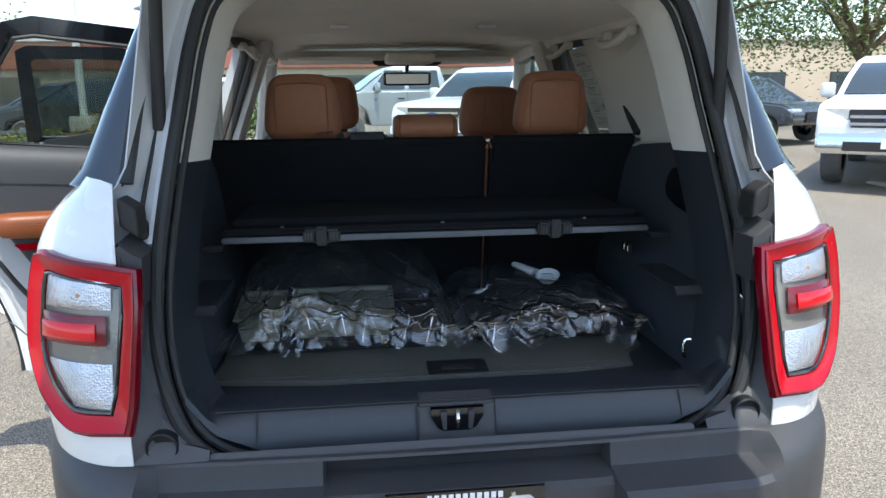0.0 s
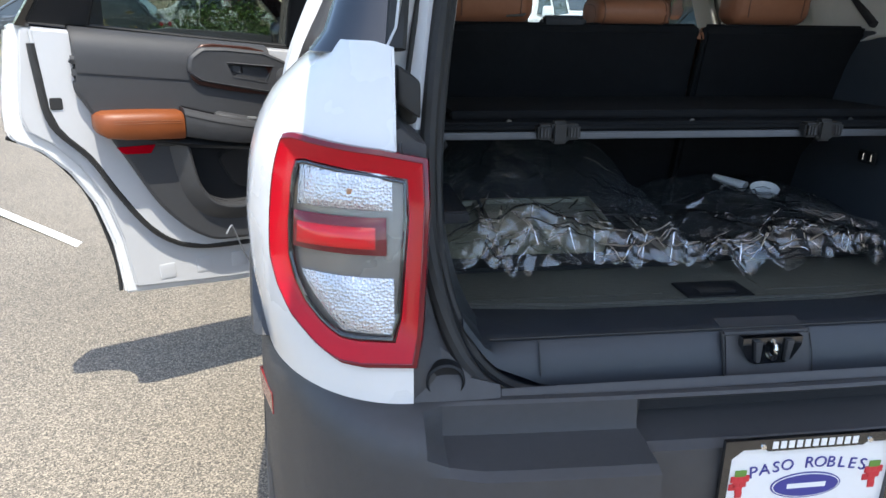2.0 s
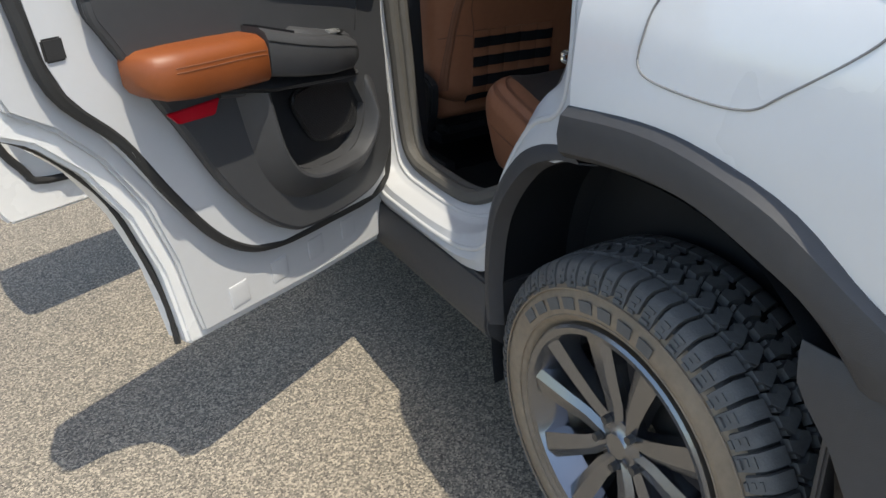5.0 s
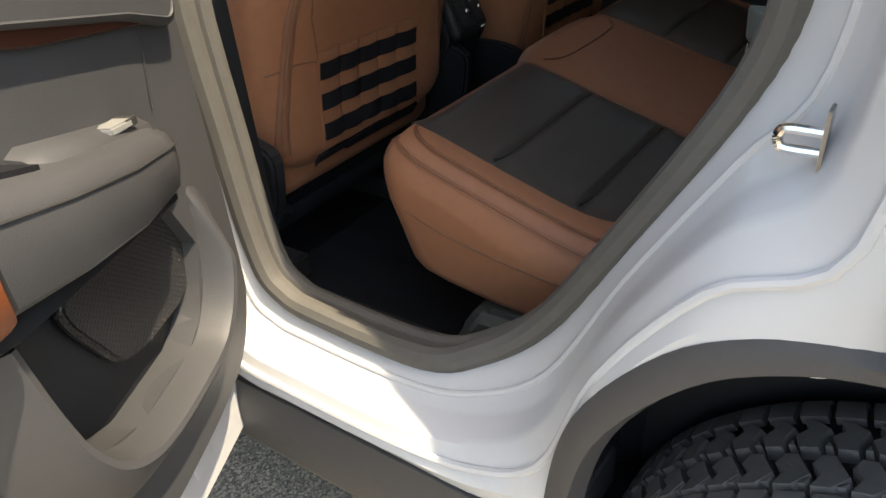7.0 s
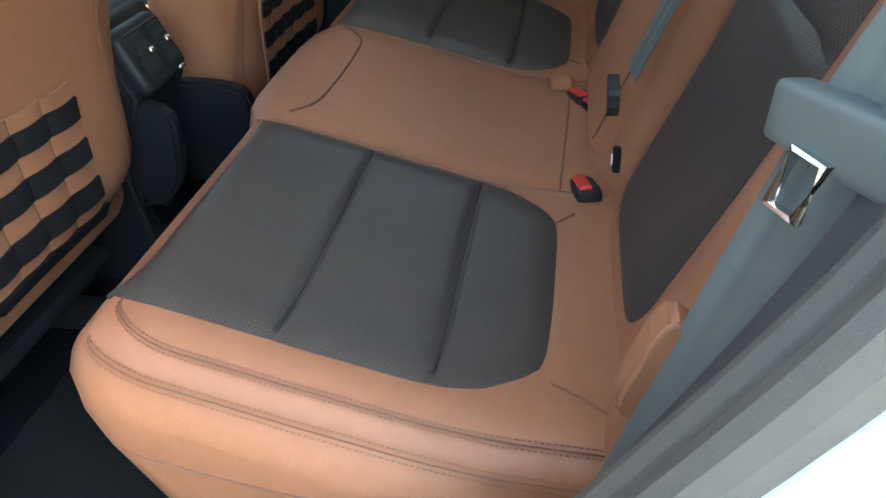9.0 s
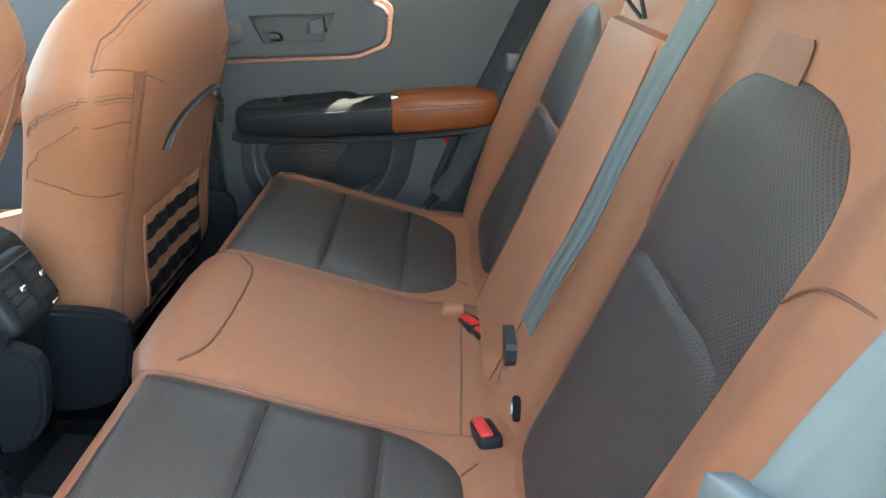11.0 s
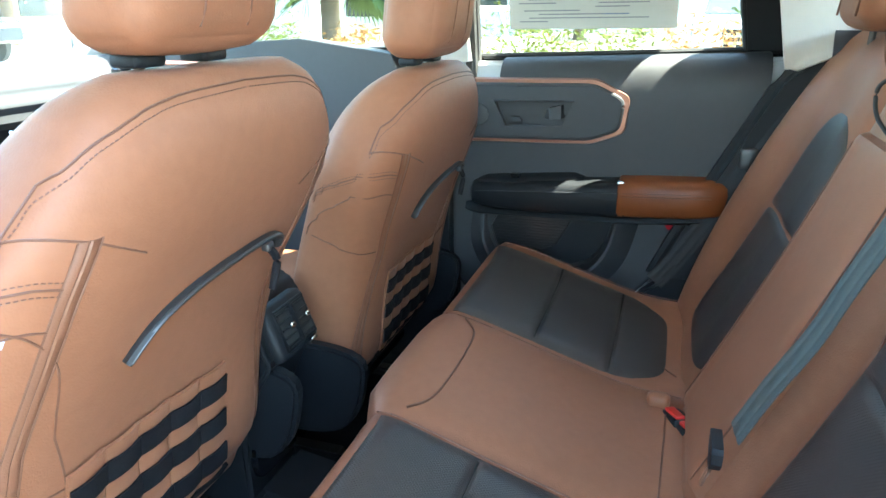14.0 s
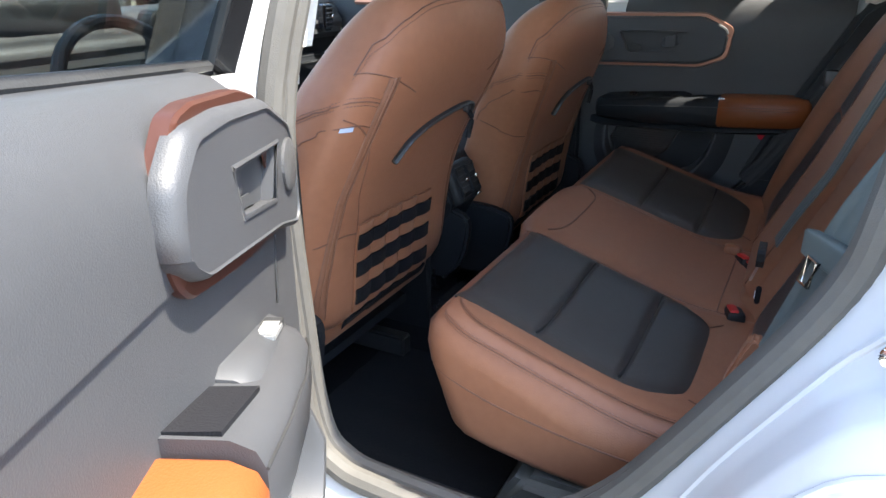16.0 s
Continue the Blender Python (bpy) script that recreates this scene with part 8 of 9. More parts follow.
def wrapped_bag(name, label, x0, x1, y0, y1, base, height, seed, runs, hems, n=170):
    """A loose clear bag over something low: a crumpled sheet that falls to the floor all round and lies in a gathered hem in front."""
    bag = thing(name, ((x0 + x1) / 2, (y0 + y1) / 2, base), label, "bag")
    rows = []
    for i in range(n + 1):
        row = []
        for j in range(n + 1):
            u, v = 2 * j / n - 1, 2 * (i / n) ** 1.5 - 1
            x = (x0 + x1) / 2 + (x1 - x0) / 2 * u + 0.035 * noise.noise(Vector((u * 2, v * 2, seed))) * (abs(v) ** 2)
            y = (y0 + y1) / 2 + (y1 - y0) / 2 * v + 0.05 * noise.noise(Vector((u * 3, seed, v))) * (abs(v) ** 3)
            front = max(0, min(1, (-v - 0.62) / 0.38))
            fall = (1 - abs(u) ** 3.4) * (1 - front ** 1.6 * 0.92) * (1 - max(0, v) ** 8)
            z = base + 0.012 + height(x, y) * max(0, fall) ** 0.6 + crumple(x, y, 0.017, seed) * (0.35 + 0.65 * fall)
            z += ridge(x + 0.02 * noise.noise(Vector((x * 9, y * 9, seed))), y + 0.015 * noise.noise(Vector((y * 9, x * 9, seed))), runs)
            z += pleats(x, y, seed) * (0.006 + 0.030 * max(abs(u) ** 6 * 0.5, front * (1 - 0.35 * front)))
            row.append((x, y, max(base + 0.004 + 0.003 * abs(noise.noise(Vector((x * 60, y * 60, seed)))), z)))
        rows.append(row)
    bm = sheet(rows, 0.0)
    over_ = BVHTree.FromBMesh(bm)
    part("wrap", bm, WRAP, bag, "crumpled clear plastic wrap", angle=24)
    # narrow glossy ribbons laid on the film, added as highlights of its doubled folds
    rng = random.Random(seed)
    lines = [(hem, 0.0045) for hem in hems]
    for k in range(90):
        x = x0 + 0.03 + (x1 - x0 - 0.06) * rng.random()
        y = y0 + 0.03 + (y1 - y0) * 0.62 * rng.random() ** 2.2
        turn, size = rng.gauss(0.0, 0.55) + (1.2 if k % 6 == 0 else 0), 0.03 + 0.15 * rng.random() ** 2.5
        bend = rng.gauss(0, 0.25) * size
        lines.append(([(x + size * (f - 0.5) * math.cos(turn) - bend * (f * (1 - f)) * math.sin(turn), y + size * (f - 0.5) * math.sin(turn) + bend * (f * (1 - f)) * math.cos(turn)) for f in (0, 0.33, 0.67, 1)], 0.0012 + 0.0034 * rng.random() ** 2))
    ribbons = []
    for line, wide in lines:
        path = curve_points([(x, y, 0) for x, y in line], max(3, int(12 * len(line) / 4)))
        tilt = rng.gauss(0, 0.6)
        out = []
        for k, p in enumerate(path):
            q = path[min(k + 1, len(path) - 1)] - path[max(k - 1, 0)]
            q = Vector((-q.y, q.x, 0)).normalized()
            at = over_.ray_cast(Vector((p.x, p.y, 2)), Vector((0, 0, -1)))[0]
            if at is None:
                continue
            w = wide * (0.35 + 0.65 * math.sin(math.pi * k / (len(path) - 1))) * (0.6 + 0.8 * abs(noise.noise(Vector((p.x * 40, p.y * 40, seed)))))
            lift = Vector((0, 0, 0.002 + 0.004 * abs(noise.noise(Vector((p.x * 25, p.y * 25, seed + 3))))))
            out.append([at + lift - q * w, at + lift * 1.2 + Vector((0, 0, 0.5 * w)), at + lift + q * w + Vector((0, 0, tilt * w))])
        if len(out) > 2:
            ribbons.append(sheet(out, 0.0))
    part("film_folds", join(*ribbons), GLINT, bag, "glossy ribbons added as highlights on the film's folds", kind="stuff")
    return bag


bag_l = wrapped_bag("wrapped_mats", "grey moulded trays in a crumpled clear plastic bag", -0.590, 0.062, 0.575, 1.10, 0.850, lambda x, y: 0.045 + max(0, y - 0.62) * 0.42 + 0.05 * math.exp(-((x + 0.38) / 0.1) ** 2), 1.3,
                    [(-0.14, 0.93, 0.04, 0.80, 0.035, 0.07), (0.04, 0.80, -0.20, 0.69, 0.040, 0.06), (0.05, 0.73, -0.03, 0.62, 0.050, 0.05), (-0.52, 0.62, -0.26, 0.66, 0.045, 0.05), (-0.26, 0.66, 0.02, 0.60, 0.040, 0.045), (-0.45, 0.80, -0.38, 0.66, 0.03, 0.05)],
                    [[(-0.55, 0.70), (-0.43, 0.645), (-0.28, 0.665), (-0.11, 0.632), (0.04, 0.665)], [(-0.40, 0.625), (-0.25, 0.640), (-0.10, 0.610), (0.02, 0.625)], [(-0.24, 0.98), (-0.16, 0.90), (-0.07, 0.80), (0.02, 0.76)], [(-0.53, 0.93), (-0.52, 0.80), (-0.44, 0.68)]])
def tray(x0, x1, y0, y1, z0, z1, label):
    """An open tray with a rim, tipped up a little at the back."""
    steps = ((z0, -0.012), (z1 - 0.012, -0.003), (z1 - 0.006, 0.004), (z1, 0.004), (z1, -0.006), (z1 - 0.010, -0.010))
    bm = loft([[(x0 - d, y0 - d, z), (x1 + d, y0 - d, z), (x1 + d, y1 + d, z), (x0 - d, y1 + d, z)] for z, d in steps])
    c = Vector((0, (y0 + y1) / 2, (z0 + z1) / 2))
    part("moulded_tray", bm, BOXGREY, bag_l, label, Matrix.Translation(c) @ pose(0, 0, 0.004, 8, 0, 0) @ Matrix.Translation(-c))


tray(-0.392, -0.110, 0.735, 0.930, 0.862, 0.940, "grey-green moulded tray")
tray(-0.535, -0.415, 0.720, 0.900, 0.862, 0.945, "narrow grey tray")
part("rubber_mat", rbox(-0.55, 0.03, 0.66, 1.08, 0.852, 0.862, 0.004), MAT, bag_l, "black rubber mat")
bag_r = wrapped_bag("wrapped_carpet", "dark mats in a flat clear plastic bag", 0.045, 0.605, 0.570, 1.13, 0.850, lambda x, y: 0.040 + max(0, y - 0.62) * 0.16, 4.1,
                    [(0.10, 0.76, 0.30, 0.64, 0.045, 0.05), (0.28, 0.74, 0.57, 0.64, 0.045, 0.05), (0.08, 0.62, 0.30, 0.63, 0.040, 0.04), (0.32, 0.63, 0.56, 0.60, 0.030, 0.04), (0.20, 0.86, 0.50, 0.80, 0.030, 0.06)],
                    [[(0.09, 0.80), (0.16, 0.70), (0.25, 0.655), (0.42, 0.64), (0.58, 0.615)], [(0.10, 0.62), (0.28, 0.605), (0.45, 0.61), (0.57, 0.60)], [(0.22, 0.86), (0.33, 0.80), (0.46, 0.79)]])
part("folded_mat", pad(0.34, 0.88, 0.872, 0.46, 0.42, 0.040, 0.015, 6), SEATBACKING, bag_r, "black folded mat")
tube_w = thing("white_nozzle", (0.34, 0.87, 0.95), "white plastic funnel lying on the wrapped mats", "funnel")
part("funnel_stem", tube(curve_points([(0.288, 1.015, 0.985), (0.315, 0.975, 0.980), (0.340, 0.940, 0.972)], 5), [0.011, 0.0115, 0.012, 0.0125, 0.013, 0.0135, 0.0145, 0.016, 0.017, 0.018, 0.019], 12, flat=0.75), PLATEWHITE, tube_w, "white stem")
part("funnel_bowl", lathe([(0.0, 0.012), (0.006, 0.022), (0.020, 0.034), (0.026, 0.037), (0.026, 0.034), (0.012, 0.022), (0.006, 0.0)], (0.0, 0.0, 0.0), "z", 28), PLATEWHITE, tube_w, "white round bowl", pose(0.368, 0.895, 0.955, 18, -8, 0))


# ---- surroundings ----
FOLIAGE = surface("green_foliage", (0.075, 0.115, 0.028), 0.6, vary=0.5, vary_scale=2.2, fine=0.6, fine_scale=18)
YFOLIAGE = surface("yellow_green_foliage", (0.17, 0.19, 0.035), 0.6, vary=0.4, vary_scale=3, fine=0.6, fine_scale=18)
DRYGRASS = surface("dry_grass", (0.36, 0.25, 0.11), 0.7, vary=0.35, vary_scale=4, fine=0.5, fine_scale=20)
RUSTBUSH = surface("orange_shrub", (0.38, 0.19, 0.06), 0.7, vary=0.5, vary_scale=3, fine=0.5, fine_scale=20)
BARK = surface("bark", (0.13, 0.09, 0.06), 0.9, vary=0.3, vary_scale=8, grain=0.8, grain_scale=60)
PALMGREEN = surface("palm_green", (0.14, 0.19, 0.06), 0.5, vary=0.35, vary_scale=4)
STUCCO = surface("tan_stucco", (0.50, 0.41, 0.30), 0.9, vary=0.10, vary_scale=0.6, grain=0.4, grain_scale=60)
WALLWHITE = surface("white_wall", (0.70, 0.69, 0.66), 0.8, vary=0.06, vary_scale=0.5)
RACK = surface("orange_rack", (0.45, 0.13, 0.05), 0.6, vary=0.15)
BROWNBRICK = surface("red_brown_fascia", (0.26, 0.10, 0.07), 0.8, vary=0.15)
SILVERPAINT = surface("silver_paint", (0.42, 0.43, 0.44), 0.3, metal=0.5, vary=0.04, coat=1.0)
GREYPAINT = surface("dark_grey_paint", (0.07, 0.08, 0.09), 0.25, metal=0.3, vary=0.05, coat=1.0)
SILVERBLUE = surface("blue_grey_paint", (0.13, 0.16, 0.19), 0.25, metal=0.3, vary=0.05, coat=1.0)
LAMPCLEAR = surface("headlamp_clear", (0.62, 0.64, 0.66), 0.15, metal=0.4, vary=0.2, vary_scale=12, coat=1.0)
DARKGLASS = surface("car_window", (0.035, 0.045, 0.048), 0.06, vary=0.2, vary_scale=2, coat=1.0)
BLUEOVAL = surface("blue_badge", (0.02, 0.06, 0.25), 0.3, vary=0.05, coat=0.6)


def piece(parent, m):
    """Makes parts of a background thing in its own local space, placed by m."""
    def put(name, bm, material, label="", angle=35):
        return part(name, bm, material, parent, label, m, angle)
    return put


def simple_wheel(put, x, y, r, w, sgn):
    put("wheel", lathe([(0, r * 0.62), (0, r * 0.70), (-0.02 * sgn, r * 0.8), (0.0, r * 0.97), (0.04 * sgn, r), (w * sgn, r), (w * sgn, r * 0.6)], (x, y, r), "x", 28), TYRE)
    put("hubcap", lathe([(-0.01 * sgn, 0.0), (0.0, r * 0.30), (0.02 * sgn, r * 0.45), (0.0, r * 0.64), (0.05 * sgn, r * 0.66)], (x, y, r), "x", 20), ALLOY)


def pickup(name, at, heading, paint, label, size=1.0):
    """A pickup; local +y is its nose."""
    t = thing(name, at, label, "pickup truck", "parked pickup trucks")
    m = Matrix.Translation(at) @ pose(0, 0, 0, 0, 0, heading) @ Matrix.Scale(size, 4)
    put = piece(t, m)
    lower = [(2.85, 0.62), (2.90, 0.80), (2.90, 1.00), (2.82, 1.16), (2.70, 1.22), (1.55, 1.30), (1.45, 1.32), (-0.55, 1.32), (-0.60, 1.32), (-2.75, 1.34), (-2.80, 1.30), (-2.80, 0.62), (-2.25, 0.55), (-2.15, 0.85), (-1.98, 0.99), (-1.68, 1.03), (-1.38, 0.99), (-1.22, 0.85), (-1.12, 0.50), (1.25, 0.50), (1.35, 0.85), (1.52, 0.99), (1.82, 1.03), (2.12, 0.99), (2.28, 0.85), (2.36, 0.60)]
    put("body", prism(lower, "x", -0.98, 0.98, 0.05, 3), paint, "glossy truck body")
    put("cab", loft([[(sx * hw, y, z) for sx, y in ((-1, y0), (1, y0), (1, y1), (-1, y1))] for z, hw, y0, y1 in ((1.28, 0.93, -0.62, 1.55), (1.60, 0.86, -0.60, 1.12), (1.86, 0.76, -0.52, 0.72), (1.94, 0.68, -0.42, 0.50))]), paint, "cab")
    put("windscreen", loft([[(-hw, y, z), (hw, y, z), (hw, y + 0.02, z), (-hw, y + 0.02, z)] for z, hw, y in ((1.34, 0.83, 1.485), (1.60, 0.77, 1.135), (1.82, 0.69, 0.80))]), DARKGLASS, "windscreen")
    for sx in (-1, 1):
        for y0, y1, y2, y3 in ((0.40, 1.20, 0.85, 0.42), (-0.48, 0.30, 0.30, -0.44)):
            put("side_window", loft([[(sx * (0.925 - d), a, 1.36), (sx * (0.945 - d), a, 1.36), (sx * (0.945 - d), b, 1.36), (sx * (0.925 - d), b, 1.36)] if i == 0 else [(sx * (0.80 - d), c, 1.80), (sx * (0.82 - d), c, 1.80), (sx * (0.82 - d), e, 1.80), (sx * (0.80 - d), e, 1.80)] for i, (a, b, c, e, d) in enumerate(((y0, y1, y3, y2, 0.01), (y0, y1, y3, y2, 0.01)))]), DARKGLASS, "side window")
        put("headlamp", loft([[(sx * x, y, z) for x, y in ((0.58, 2.90), (0.90, 2.84), (0.96, 2.60), (0.62, 2.70))] for z in (0.98, 1.14)]), LAMPCLEAR, "headlamp")
        put("door_mirror", pad(sx * 1.10, 1.10, 1.40, 0.22, 0.12, 0.24, 0.05, 6), paint)
        put("fog_lamp", pad(sx * 0.72, 2.92, 0.66, 0.16, 0.05, 0.10, 0.02, 5), LAMPCLEAR)
        put("door_line", rbox(sx * 0.982 - 0.002, sx * 0.982 + 0.002, 0.34, 0.35, 0.58, 1.30, 0), SEAL)
        put("door_handle", rbox(sx * 0.985 - 0.012, sx * 0.985 + 0.012, 0.42, 0.60, 1.12, 1.15, 0.008), SEAL)
        for y in (1.82, -1.68):
            simple_wheel(put, sx * 0.96, y, 0.42, 0.26, -sx)
    put("grille", prism([(-0.56, 0.86), (0.56, 0.86), (0.60, 1.13), (-0.60, 1.13)], "y", 2.86, 2.915, 0.02), GLOSSBLACK, "dark grille")
    for z in (0.93, 1.03):
        put("grille_bar", rbox(-0.56, 0.56, 2.91, 2.935, z - 0.02, z + 0.02, 0.008), CHROME, "chrome grille bar")
    put("grille_badge", prism([(0.15 * math.cos(k * math.pi / 12), 0.985 + 0.062 * math.sin(k * math.pi / 12)) for k in range(24)], "y", 2.93, 2.95, 0.004), BLUEOVAL, "plain blue oval badge")
    put("bumper", prism([(2.80, 0.50), (2.98, 0.52), (3.0, 0.72), (2.96, 0.80), (2.80, 0.80)], "x", -0.96, 0.96, 0.03, 2), CHROME if size > 0.99 else paint, "front bumper")
    put("lower_intake", rbox(-0.62, 0.62, 2.94, 3.0, 0.56, 0.70, 0.01), SEAL)
    put("number_plate", rbox(-0.15, 0.15, 2.995, 3.005, 0.60, 0.74, 0.002), PLATEWHITE)
    return t


def hatch(name, at, heading, paint, label, category, tall=1.65):
    """A closed car or wagon; local +y is its nose."""
    t = thing(name, at, label, category, "parked cars")
    m = Matrix.Translation(at) @ pose(0, 0, 0, 0, 0, heading)
    put = piece(t, m)
    k = tall / 1.65
    body = [(2.20, 0.45), (2.28, 0.62), (2.22, 0.80), (1.95, 0.92), (1.15, 1.02 * k), (-1.9, 1.08 * k), (-2.15, 1.0 * k), (-2.22, 0.75), (-2.18, 0.42), (-1.85, 0.40), (-1.75, 0.62), (-1.38, 0.72), (-1.02, 0.62), (-0.92, 0.34), (0.98, 0.34), (1.08, 0.62), (1.42, 0.72), (1.78, 0.62), (1.88, 0.40)]
    put("body", prism(body, "x", -0.90, 0.90, 0.06, 3), paint, "glossy car body")
    put("cabin", loft([[(sx * hw, y, z) for sx, y in ((-1, y0), (1, y0), (1, y1), (-1, y1))] for z, hw, y0, y1 in ((0.98 * k, 0.84, -2.0, 1.20), (1.3 * k, 0.76, -1.85, 0.70), (1.58 * k, 0.66, -1.45, 0.20), (1.65 * k, 0.58, -1.25, 0.0))]), DARKGLASS, "dark glazed cabin")
    put("roof", loft([[(sx * hw, y, z) for sx, y in ((-1, y0), (1, y0), (1, y1), (-1, y1))] for z, hw, y0, y1 in ((1.56 * k, 0.675, -1.50, 0.24), (1.62 * k, 0.63, -1.38, 0.12), (1.66 * k, 0.56, -1.2, 0.0))]), paint, "roof")
    for sx in (-1, 1):
        for y0, y1 in ((1.22, 0.22), (-0.35, -0.38), (-2.02, -1.48)):
            put("roof_pillar", tube([(sx * 0.85, y0, 0.98 * k), (sx * 0.67, y1, 1.58 * k)], 0.045, 8), paint)
        put("headlamp", pad(sx * 0.70, 2.16, 0.76, 0.34, 0.16, 0.12, 0.04, 6), LAMPCLEAR, "headlamp")
        put("rear_lamp", pad(sx * 0.72, -2.18, 0.90, 0.26, 0.10, 0.12, 0.03, 6), REDLENS, "red rear lamp")
        put("door_mirror", pad(sx * 0.98, 0.85, 1.02 * k, 0.20, 0.10, 0.14, 0.04, 6), paint)
        for y in (1.42, -1.38):
            simple_wheel(put, sx * 0.90, y, 0.34, 0.22, -sx)
    put("grille", rbox(-0.45, 0.45, 2.2, 2.28, 0.50, 0.74, 0.02), GLOSSBLACK, "dark grille")
    return t


def leaf_cloud(n, centre, radii, size, seed, squash=0.35, drop=0.0):
    """Many small two-triangle leaves scattered in clumps through an ellipsoid."""
    rng = random.Random(seed)
    clumps = []
    for _ in range(max(6, n // 60)):
        while True:
            p = Vector((rng.uniform(-1, 1), rng.uniform(-1, 1), rng.uniform(-1, 1)))
            if 0.25 < p.length < 1:
                break
        clumps.append((p, rng.uniform(0.10, 0.26)))
    verts, faces = [], []
    for _ in range(n):
        c, r = rng.choice(clumps)
        p = c + Vector((rng.gauss(0, 1), rng.gauss(0, 1), rng.gauss(0, 1))) * r
        q = Vector((centre[0] + p.x * radii[0], centre[1] + p.y * radii[1], centre[2] + p.z * radii[2] - drop * rng.random() ** 2))
        d = Vector((rng.gauss(0, 1), rng.gauss(0, 1), rng.gauss(0, 0.7))).normalized()
        e = d.cross(Vector((rng.gauss(0, 1), rng.gauss(0, 1), rng.gauss(0, 1)))).normalized()
        s = size * rng.uniform(0.6, 1.4)
        i = len(verts)
        verts += [q - d * s, q + e * s * squash, q + d * s, q - e * s * squash]
        faces.append((i, i + 1, i + 2, i + 3))
    bm = bmesh.new()
    vs = [bm.verts.new(v) for v in verts]
    for f in faces:
        bm.faces.new([vs[k] for k in f])
    return bm


def bush(name, at, radii, material, label, seed, n=1400, size=0.05):
    t = thing(name, at, label, "shrub", "shrubs in the planting strips")
    x, y, z = at
    part("stems", tube([(x, y, z - 0.02), (x + 0.02, y, z + radii[2] * 0.9)], [0.05, 0.02], 8), BARK, t)
    part("leaves", leaf_cloud(n, (x, y, z + radii[2] * 0.95), radii, size, seed), material, t, kind="stuff")


def tree(at, height, spread, seed, leaves=16000, size=0.075, low=0.35):
    t = thing("tree", at, "spreading oak with small dull green leaves", "tree", "oaks round the lot")
    rng = random.Random(seed)
    x, y, z = at
    part("trunk", tube(curve_points([(x, y, z - 0.1), (x + 0.1, y, z + height * 0.22), (x - 0.05, y + 0.1, z + height * 0.45)], 5), [0.28 - 0.012 * k for k in range(11)], 12), BARK, t, "rough trunk")
    for k in range(9):
        a = 2 * math.pi * k / 9 + rng.uniform(-0.3, 0.3)
        r = spread * rng.uniform(0.5, 0.95)
        tip = Vector((x + r * math.cos(a), y + r * math.sin(a), z + height * rng.uniform(0.5, 0.85)))
        base = Vector((x, y, z + height * rng.uniform(0.25, 0.42)))
        pts = curve_points([base, base.lerp(tip, 0.5) + Vector((0, 0, height * 0.08)), tip], 4)
        part("limb", tube(pts, [0.12 - 0.011 * i for i in range(len(pts))], 7), BARK, t)
    part("crown", leaf_cloud(leaves, (x, y, z + height * 0.66), (spread, spread, height * low), size, seed, 0.45, height * 0.12), FOLIAGE, t, kind="stuff")


def palm(at, height, seed):
    t = thing("palm", at, "fan palm with drooping yellow-green fronds", "palm")
    rng = random.Random(seed)
    x, y, z = at
    part("trunk", tube([(x, y, z - 0.1), (x, y, z + height * 0.5), (x, y, z + height)], [0.26, 0.22, 0.24], 14), BARK, t, "fibrous trunk")
    for k in range(26):
        a = 2 * math.pi * k / 26 * 3.1 + rng.uniform(-0.2, 0.2)
        lift = rng.uniform(-1.0, 0.9)
        d = Vector((math.cos(a), math.sin(a), 0))
        o = Vector((x, y, z + height))
        stem_end = o + d * 0.9 + Vector((0, 0, lift * 0.8))
        bm = bmesh.new()
        side = d.cross(Vector((0, 0, 1)))
        fwd = (stem_end - o).normalized()
        up = side.cross(fwd).normalized()
        for j in range(19):
            b = radians(-80 + 160 * j / 18)
            tip = stem_end + (fwd * math.cos(b) + side * math.sin(b)) * rng.uniform(0.75, 1.0) - Vector((0, 0, 0.25 + 0.2 * abs(math.sin(b))))
            mid = stem_end.lerp(tip, 0.5) + Vector((0, 0, 0.10))
            w = side * 0.035 * math.cos(b) + up * 0.035
            v = [bm.verts.new(p) for p in (stem_end, mid + w, tip, mid - w)]
            bm.faces.new(v)
        s0, s1 = bm.verts.new(o + side * 0.02), bm.verts.new(o - side * 0.02)
        e0, e1 = bm.verts.new(stem_end + side * 0.015), bm.verts.new(stem_end - side * 0.015)
        bm.faces.new((s0, s1, e1, e0))
        part("frond", bm, PALMGREEN, t)


G = ground_z
pickup("pickup_truck", (2.75, 13.6, G(0, 13.6)), 142, WHITE, "white pickup truck parked beyond the windscreen", 0.94)
pickup("pickup_truck", (1.1, 17.2, G(0, 16)), 100, SILVERPAINT, "silver pickup truck parked side-on", 1.0)
pickup("pickup_truck", (8.95, 9.9, G(6, 10.0)), 138, WHITE, "white pickup truck facing the lot", 1.0)
pickup("pickup_truck", (4.2, 15.5, G(4, 15.5)), 176, WHITE, "white pickup truck parked in a row", 1.0)
pickup("pickup_truck", (-5.6, 28.0, G(0, 28)), 92, WHITE, "white crew-cab pickup truck far off", 1.0)
pickup("pickup_truck", (13.4, 0.3, 0), 90, WHITE, "white pickup truck with its tail to the hedge", 1.0)
hatch("suv", (-7.6, 19.5, G(0, 19)), 95, GREYPAINT, "dark grey SUV parked side-on", "car", 1.72)
hatch("suv", (-10.6, 25.0, G(0, 25)), 90, SILVERBLUE, "blue-grey wagon parked far off", "car", 1.72)
hatch("sedan", (-8.2, 33.0, G(0, 30)), 90, WALLWHITE, "white sedan parked far off", "car", 1.45)
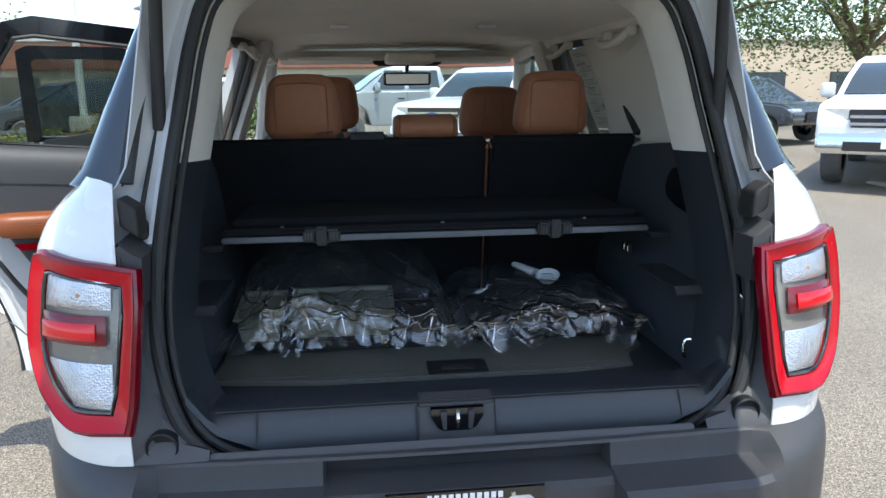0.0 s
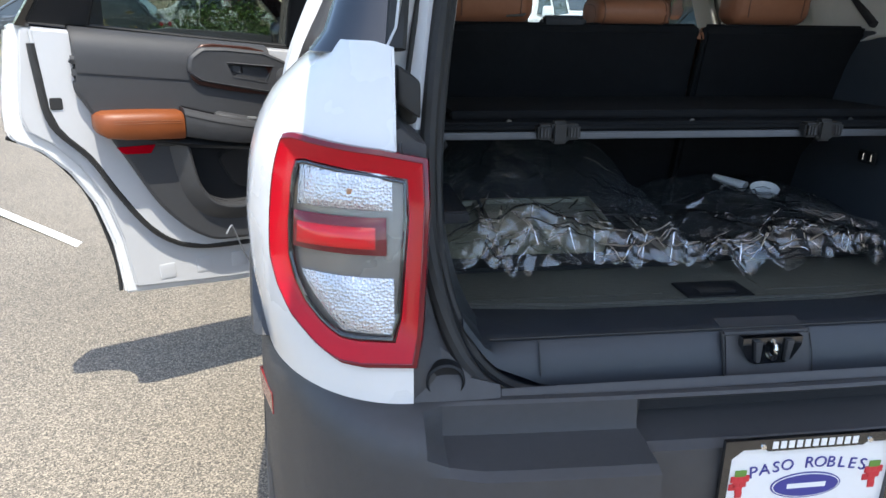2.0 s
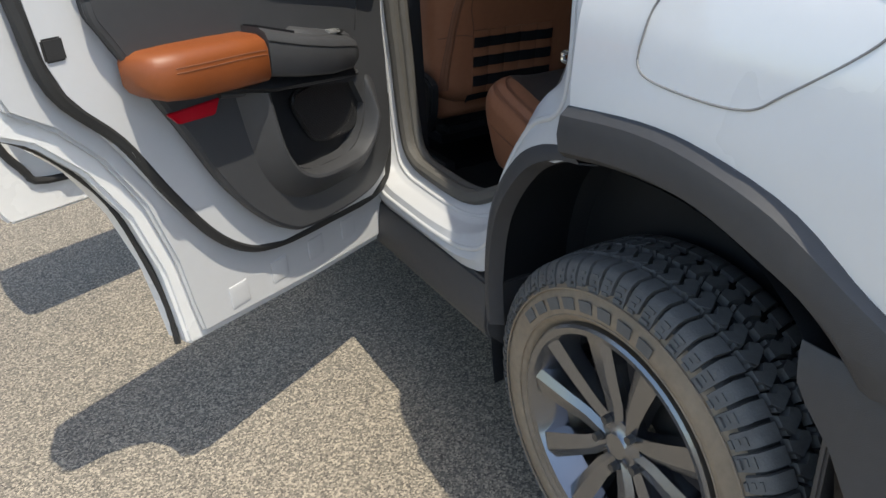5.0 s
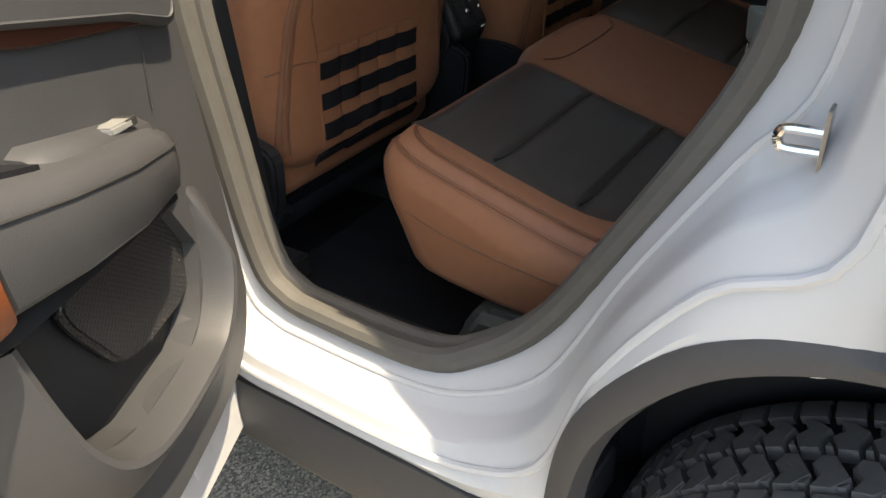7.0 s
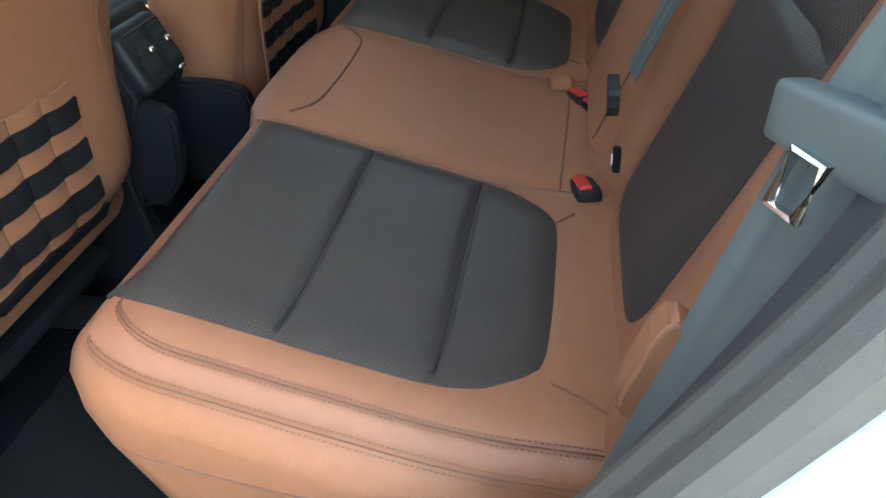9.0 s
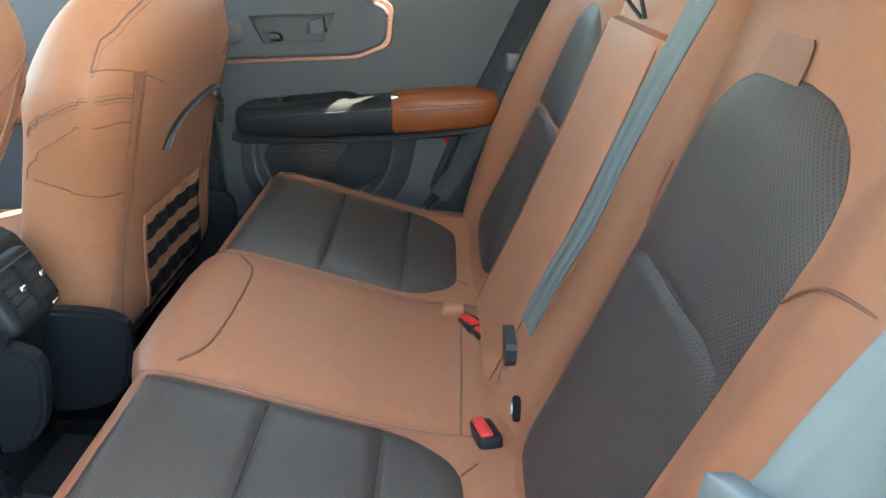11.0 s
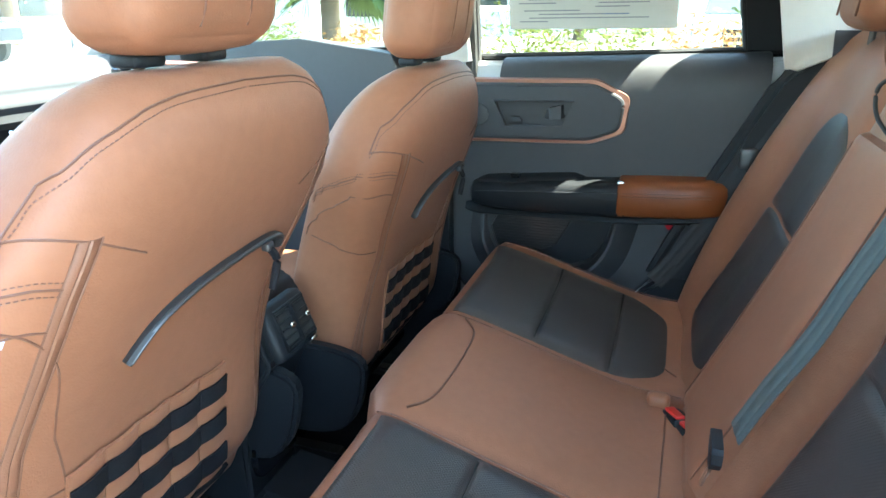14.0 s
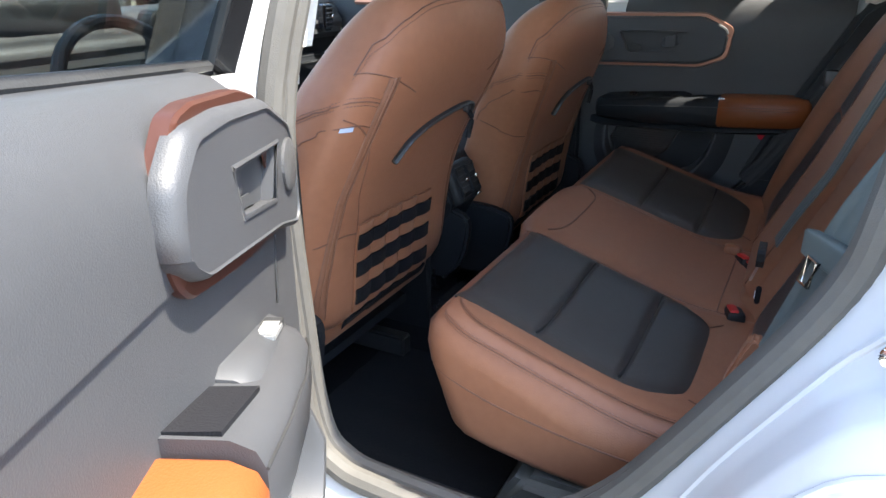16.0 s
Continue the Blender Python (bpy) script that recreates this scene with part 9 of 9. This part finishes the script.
hatch("sedan", (12.0, 5.4, 0), 75, WALLWHITE, "white sedan parked beyond the hedge", "car", 1.45)
hatch("suv", (9.6, 16.5, G(0, 16)), 200, GREYPAINT, "dark car parked in a row", "car", 1.6)
# planting strips with kerbs
kb = rbox(-14.0, -2.0, 12.6, 12.75, G(0, 12.6) - 0.05, G(0, 12.6) + 0.13, 0.02)
tagged(part("kerb", kb, KERB), "pale concrete kerb", "kerb", kind="structure")
tagged(part("planting_strip", rbox(-14.0, -2.0, 12.76, 15.2, G(0, 13) - 0.1, G(0, 12.6) + 0.11, 0.02), FOLIAGE), "low green planting strip", "planting", kind="structure")
tagged(part("kerb", rbox(7.6, 7.75, -8.0, 9.0, -0.05, 0.13, 0.02), KERB), "pale concrete kerb", "kerb", kind="structure")
tagged(part("planting_strip", rbox(7.76, 9.8, -8.0, 9.0, -0.1, 0.11, 0.02), DRYGRASS), "dry planting strip", "planting", kind="structure")
bush("grass_clump", (-5.3, 13.6, G(0, 13)), (0.75, 0.6, 0.50), DRYGRASS, "tan fountain grass clump in the planting strip", 3, 1800, 0.09)
bush("shrub", (-4.2, 13.9, G(0, 13)), (0.9, 0.6, 0.42), YFOLIAGE, "yellow-green shrub beside the kerb", 4)
bush("shrub", (-6.9, 13.9, G(0, 13)), (0.8, 0.5, 0.36), YFOLIAGE, "yellow-green shrub beside the kerb", 5)
bush("hedge_ball", (-3.0, 14.0, G(0, 14)), (1.1, 0.9, 0.80), FOLIAGE, "rounded green hedge bush", 6, 3800, 0.06)
bush("shrub", (-9.0, 14.0, G(0, 14)), (0.9, 0.6, 0.45), FOLIAGE, "green shrub in the planting strip", 7)
for k, (y, mat, r) in enumerate(((-5.5, FOLIAGE, 0.55), (-4.0, RUSTBUSH, 0.5), (-2.6, FOLIAGE, 0.55), (-1.2, YFOLIAGE, 0.5), (0.1, FOLIAGE, 0.52), (1.3, RUSTBUSH, 0.45), (2.5, YFOLIAGE, 0.52), (3.6, YFOLIAGE, 0.48), (4.8, RUSTBUSH, 0.42), (6.0, RUSTBUSH, 0.40), (7.4, YFOLIAGE, 0.42))):
    bush("shrub", (8.8, y, 0.08), (0.78, 0.75, r * 1.4), mat, "flowering shrub in the planting strip" if mat is not FOLIAGE else "green shrub in the planting strip", 20 + k, 1500, 0.045)
palm((14.5, 9.25, 0), 2.5, 5)
palm((22.0, 17.0, 0), 4.0, 6)
tree((17.0, 22.0, G(0, 20)), 8.0, 5.0, 11)
tree((11.5, 24.5, G(0, 20)), 7.5, 4.6, 12)
tree((-16.5, 27.0, G(0, 20)), 6.0, 3.2, 13, 9000)
tree((24.0, 18.5, 0.2), 6.0, 3.4, 17, 9000, 0.10, 0.45)
tree((30.0, 19.0, 0.29), 8.0, 5.0, 14, 9000, 0.11)
tree((33.0, 6.0, 0), 7.0, 4.5, 15, 8000, 0.11)
tree((30.0, -6.0, 0), 7.0, 4.5, 16, 8000, 0.11)
pole = thing("lamp_post", (-5.9, 14.4, G(0, 14.4)), "white lamp post on a round concrete base", "lamp post")
part("post_base", lathe([(0, 0.30), (0.85, 0.30), (0.90, 0.27), (0.90, 0)], (-5.9, 14.4, G(0, 14.4)), "z", 24), KERB, pole, "concrete post base")
part("post", tube([(-5.9, 14.4, 1.1), (-5.9, 14.4, 6.5)], 0.075, 12), WALLWHITE, pole, "white post")
part("post_arm", rbox(-6.5, -5.3, 14.3, 14.5, 6.45, 6.55, 0.02), WALLWHITE, pole)
# far buildings
shop = thing("shop_building", (0, 52, G(0, 50)), "long low tan building with a red-brown fascia", "building")
part("wall", rbox(-60, 70, 50, 62, 0, 5.2, 0.05), STUCCO, shop, "tan stucco wall")
part("fascia", rbox(-30, 14, 49.7, 50.0, 3.4, 5.0, 0.03), BROWNBRICK, shop, "red-brown fascia")
part("parapet", rbox(-60, 70, 49.8, 62.2, 5.2, 5.5, 0.04), WALLWHITE, shop)
for k in range(16):
    part("shop_window", rbox(-56 + k * 7.6, -52 + k * 7.6, 49.9, 50.0, 0.8, 2.9, 0.02), DARKGLASS, shop, "dark shop window")
racks = thing("storage_rack", (9.4, 27.0, 0.29), "tall orange storage rack with crates", "rack")
for k in range(5):
    for dx in (0, 3.2):
        part("rack_post", rbox(7.2 + k * 1.5, 7.32 + k * 1.5, 26.4 + dx * 0.3, 26.52 + dx * 0.3, 0.2, 4.6, 0.01), RACK, racks)
for z in (1.5, 2.7, 3.9):
    part("rack_beam", rbox(7.0, 13.6, 26.35, 26.5, z, z + 0.16, 0.01), RACK, racks)
    for k in range(4):
        part("crate", rbox(7.5 + k * 1.5, 8.6 + k * 1.5, 26.6, 27.4, z + 0.16, z + 0.8 + 0.1 * (k % 2), 0.02), BROWNBRICK if k % 2 else KERB, racks, "storage crate")
side = thing("workshop", (46, 10, 0), "white low building beyond the lot", "building")
part("wall", rbox(42, 50, -30, 45, 0, 4.2, 0.05), WALLWHITE, side, "white wall")
for k in range(9):
    part("bay_window", rbox(41.9, 42.0, -26 + k * 7.5, -23 + k * 7.5, 0.9, 2.6, 0.02), DARKGLASS, side, "dark window")
tent = thing("covered_stall", (19.5, 13.0, 0), "beige covered stall with a pointed canopy", "canopy")
part("canopy", loft([[(19.5 + sx * w, 13.0 + sy * w, z) for sx, sy in ((-1, -1), (1, -1), (1, 1), (-1, 1))] for z, w in ((0.0, 1.15), (1.9, 1.1), (2.6, 0.35))]), WALLWHITE, tent, "pale canopy cloth")
back = thing("rear_building", (0, -40, 0), "plain pale building behind the lot", "building")
part("wall", rbox(-45, 45, -48, -40, 0, 5.0, 0.05), STUCCO, back)
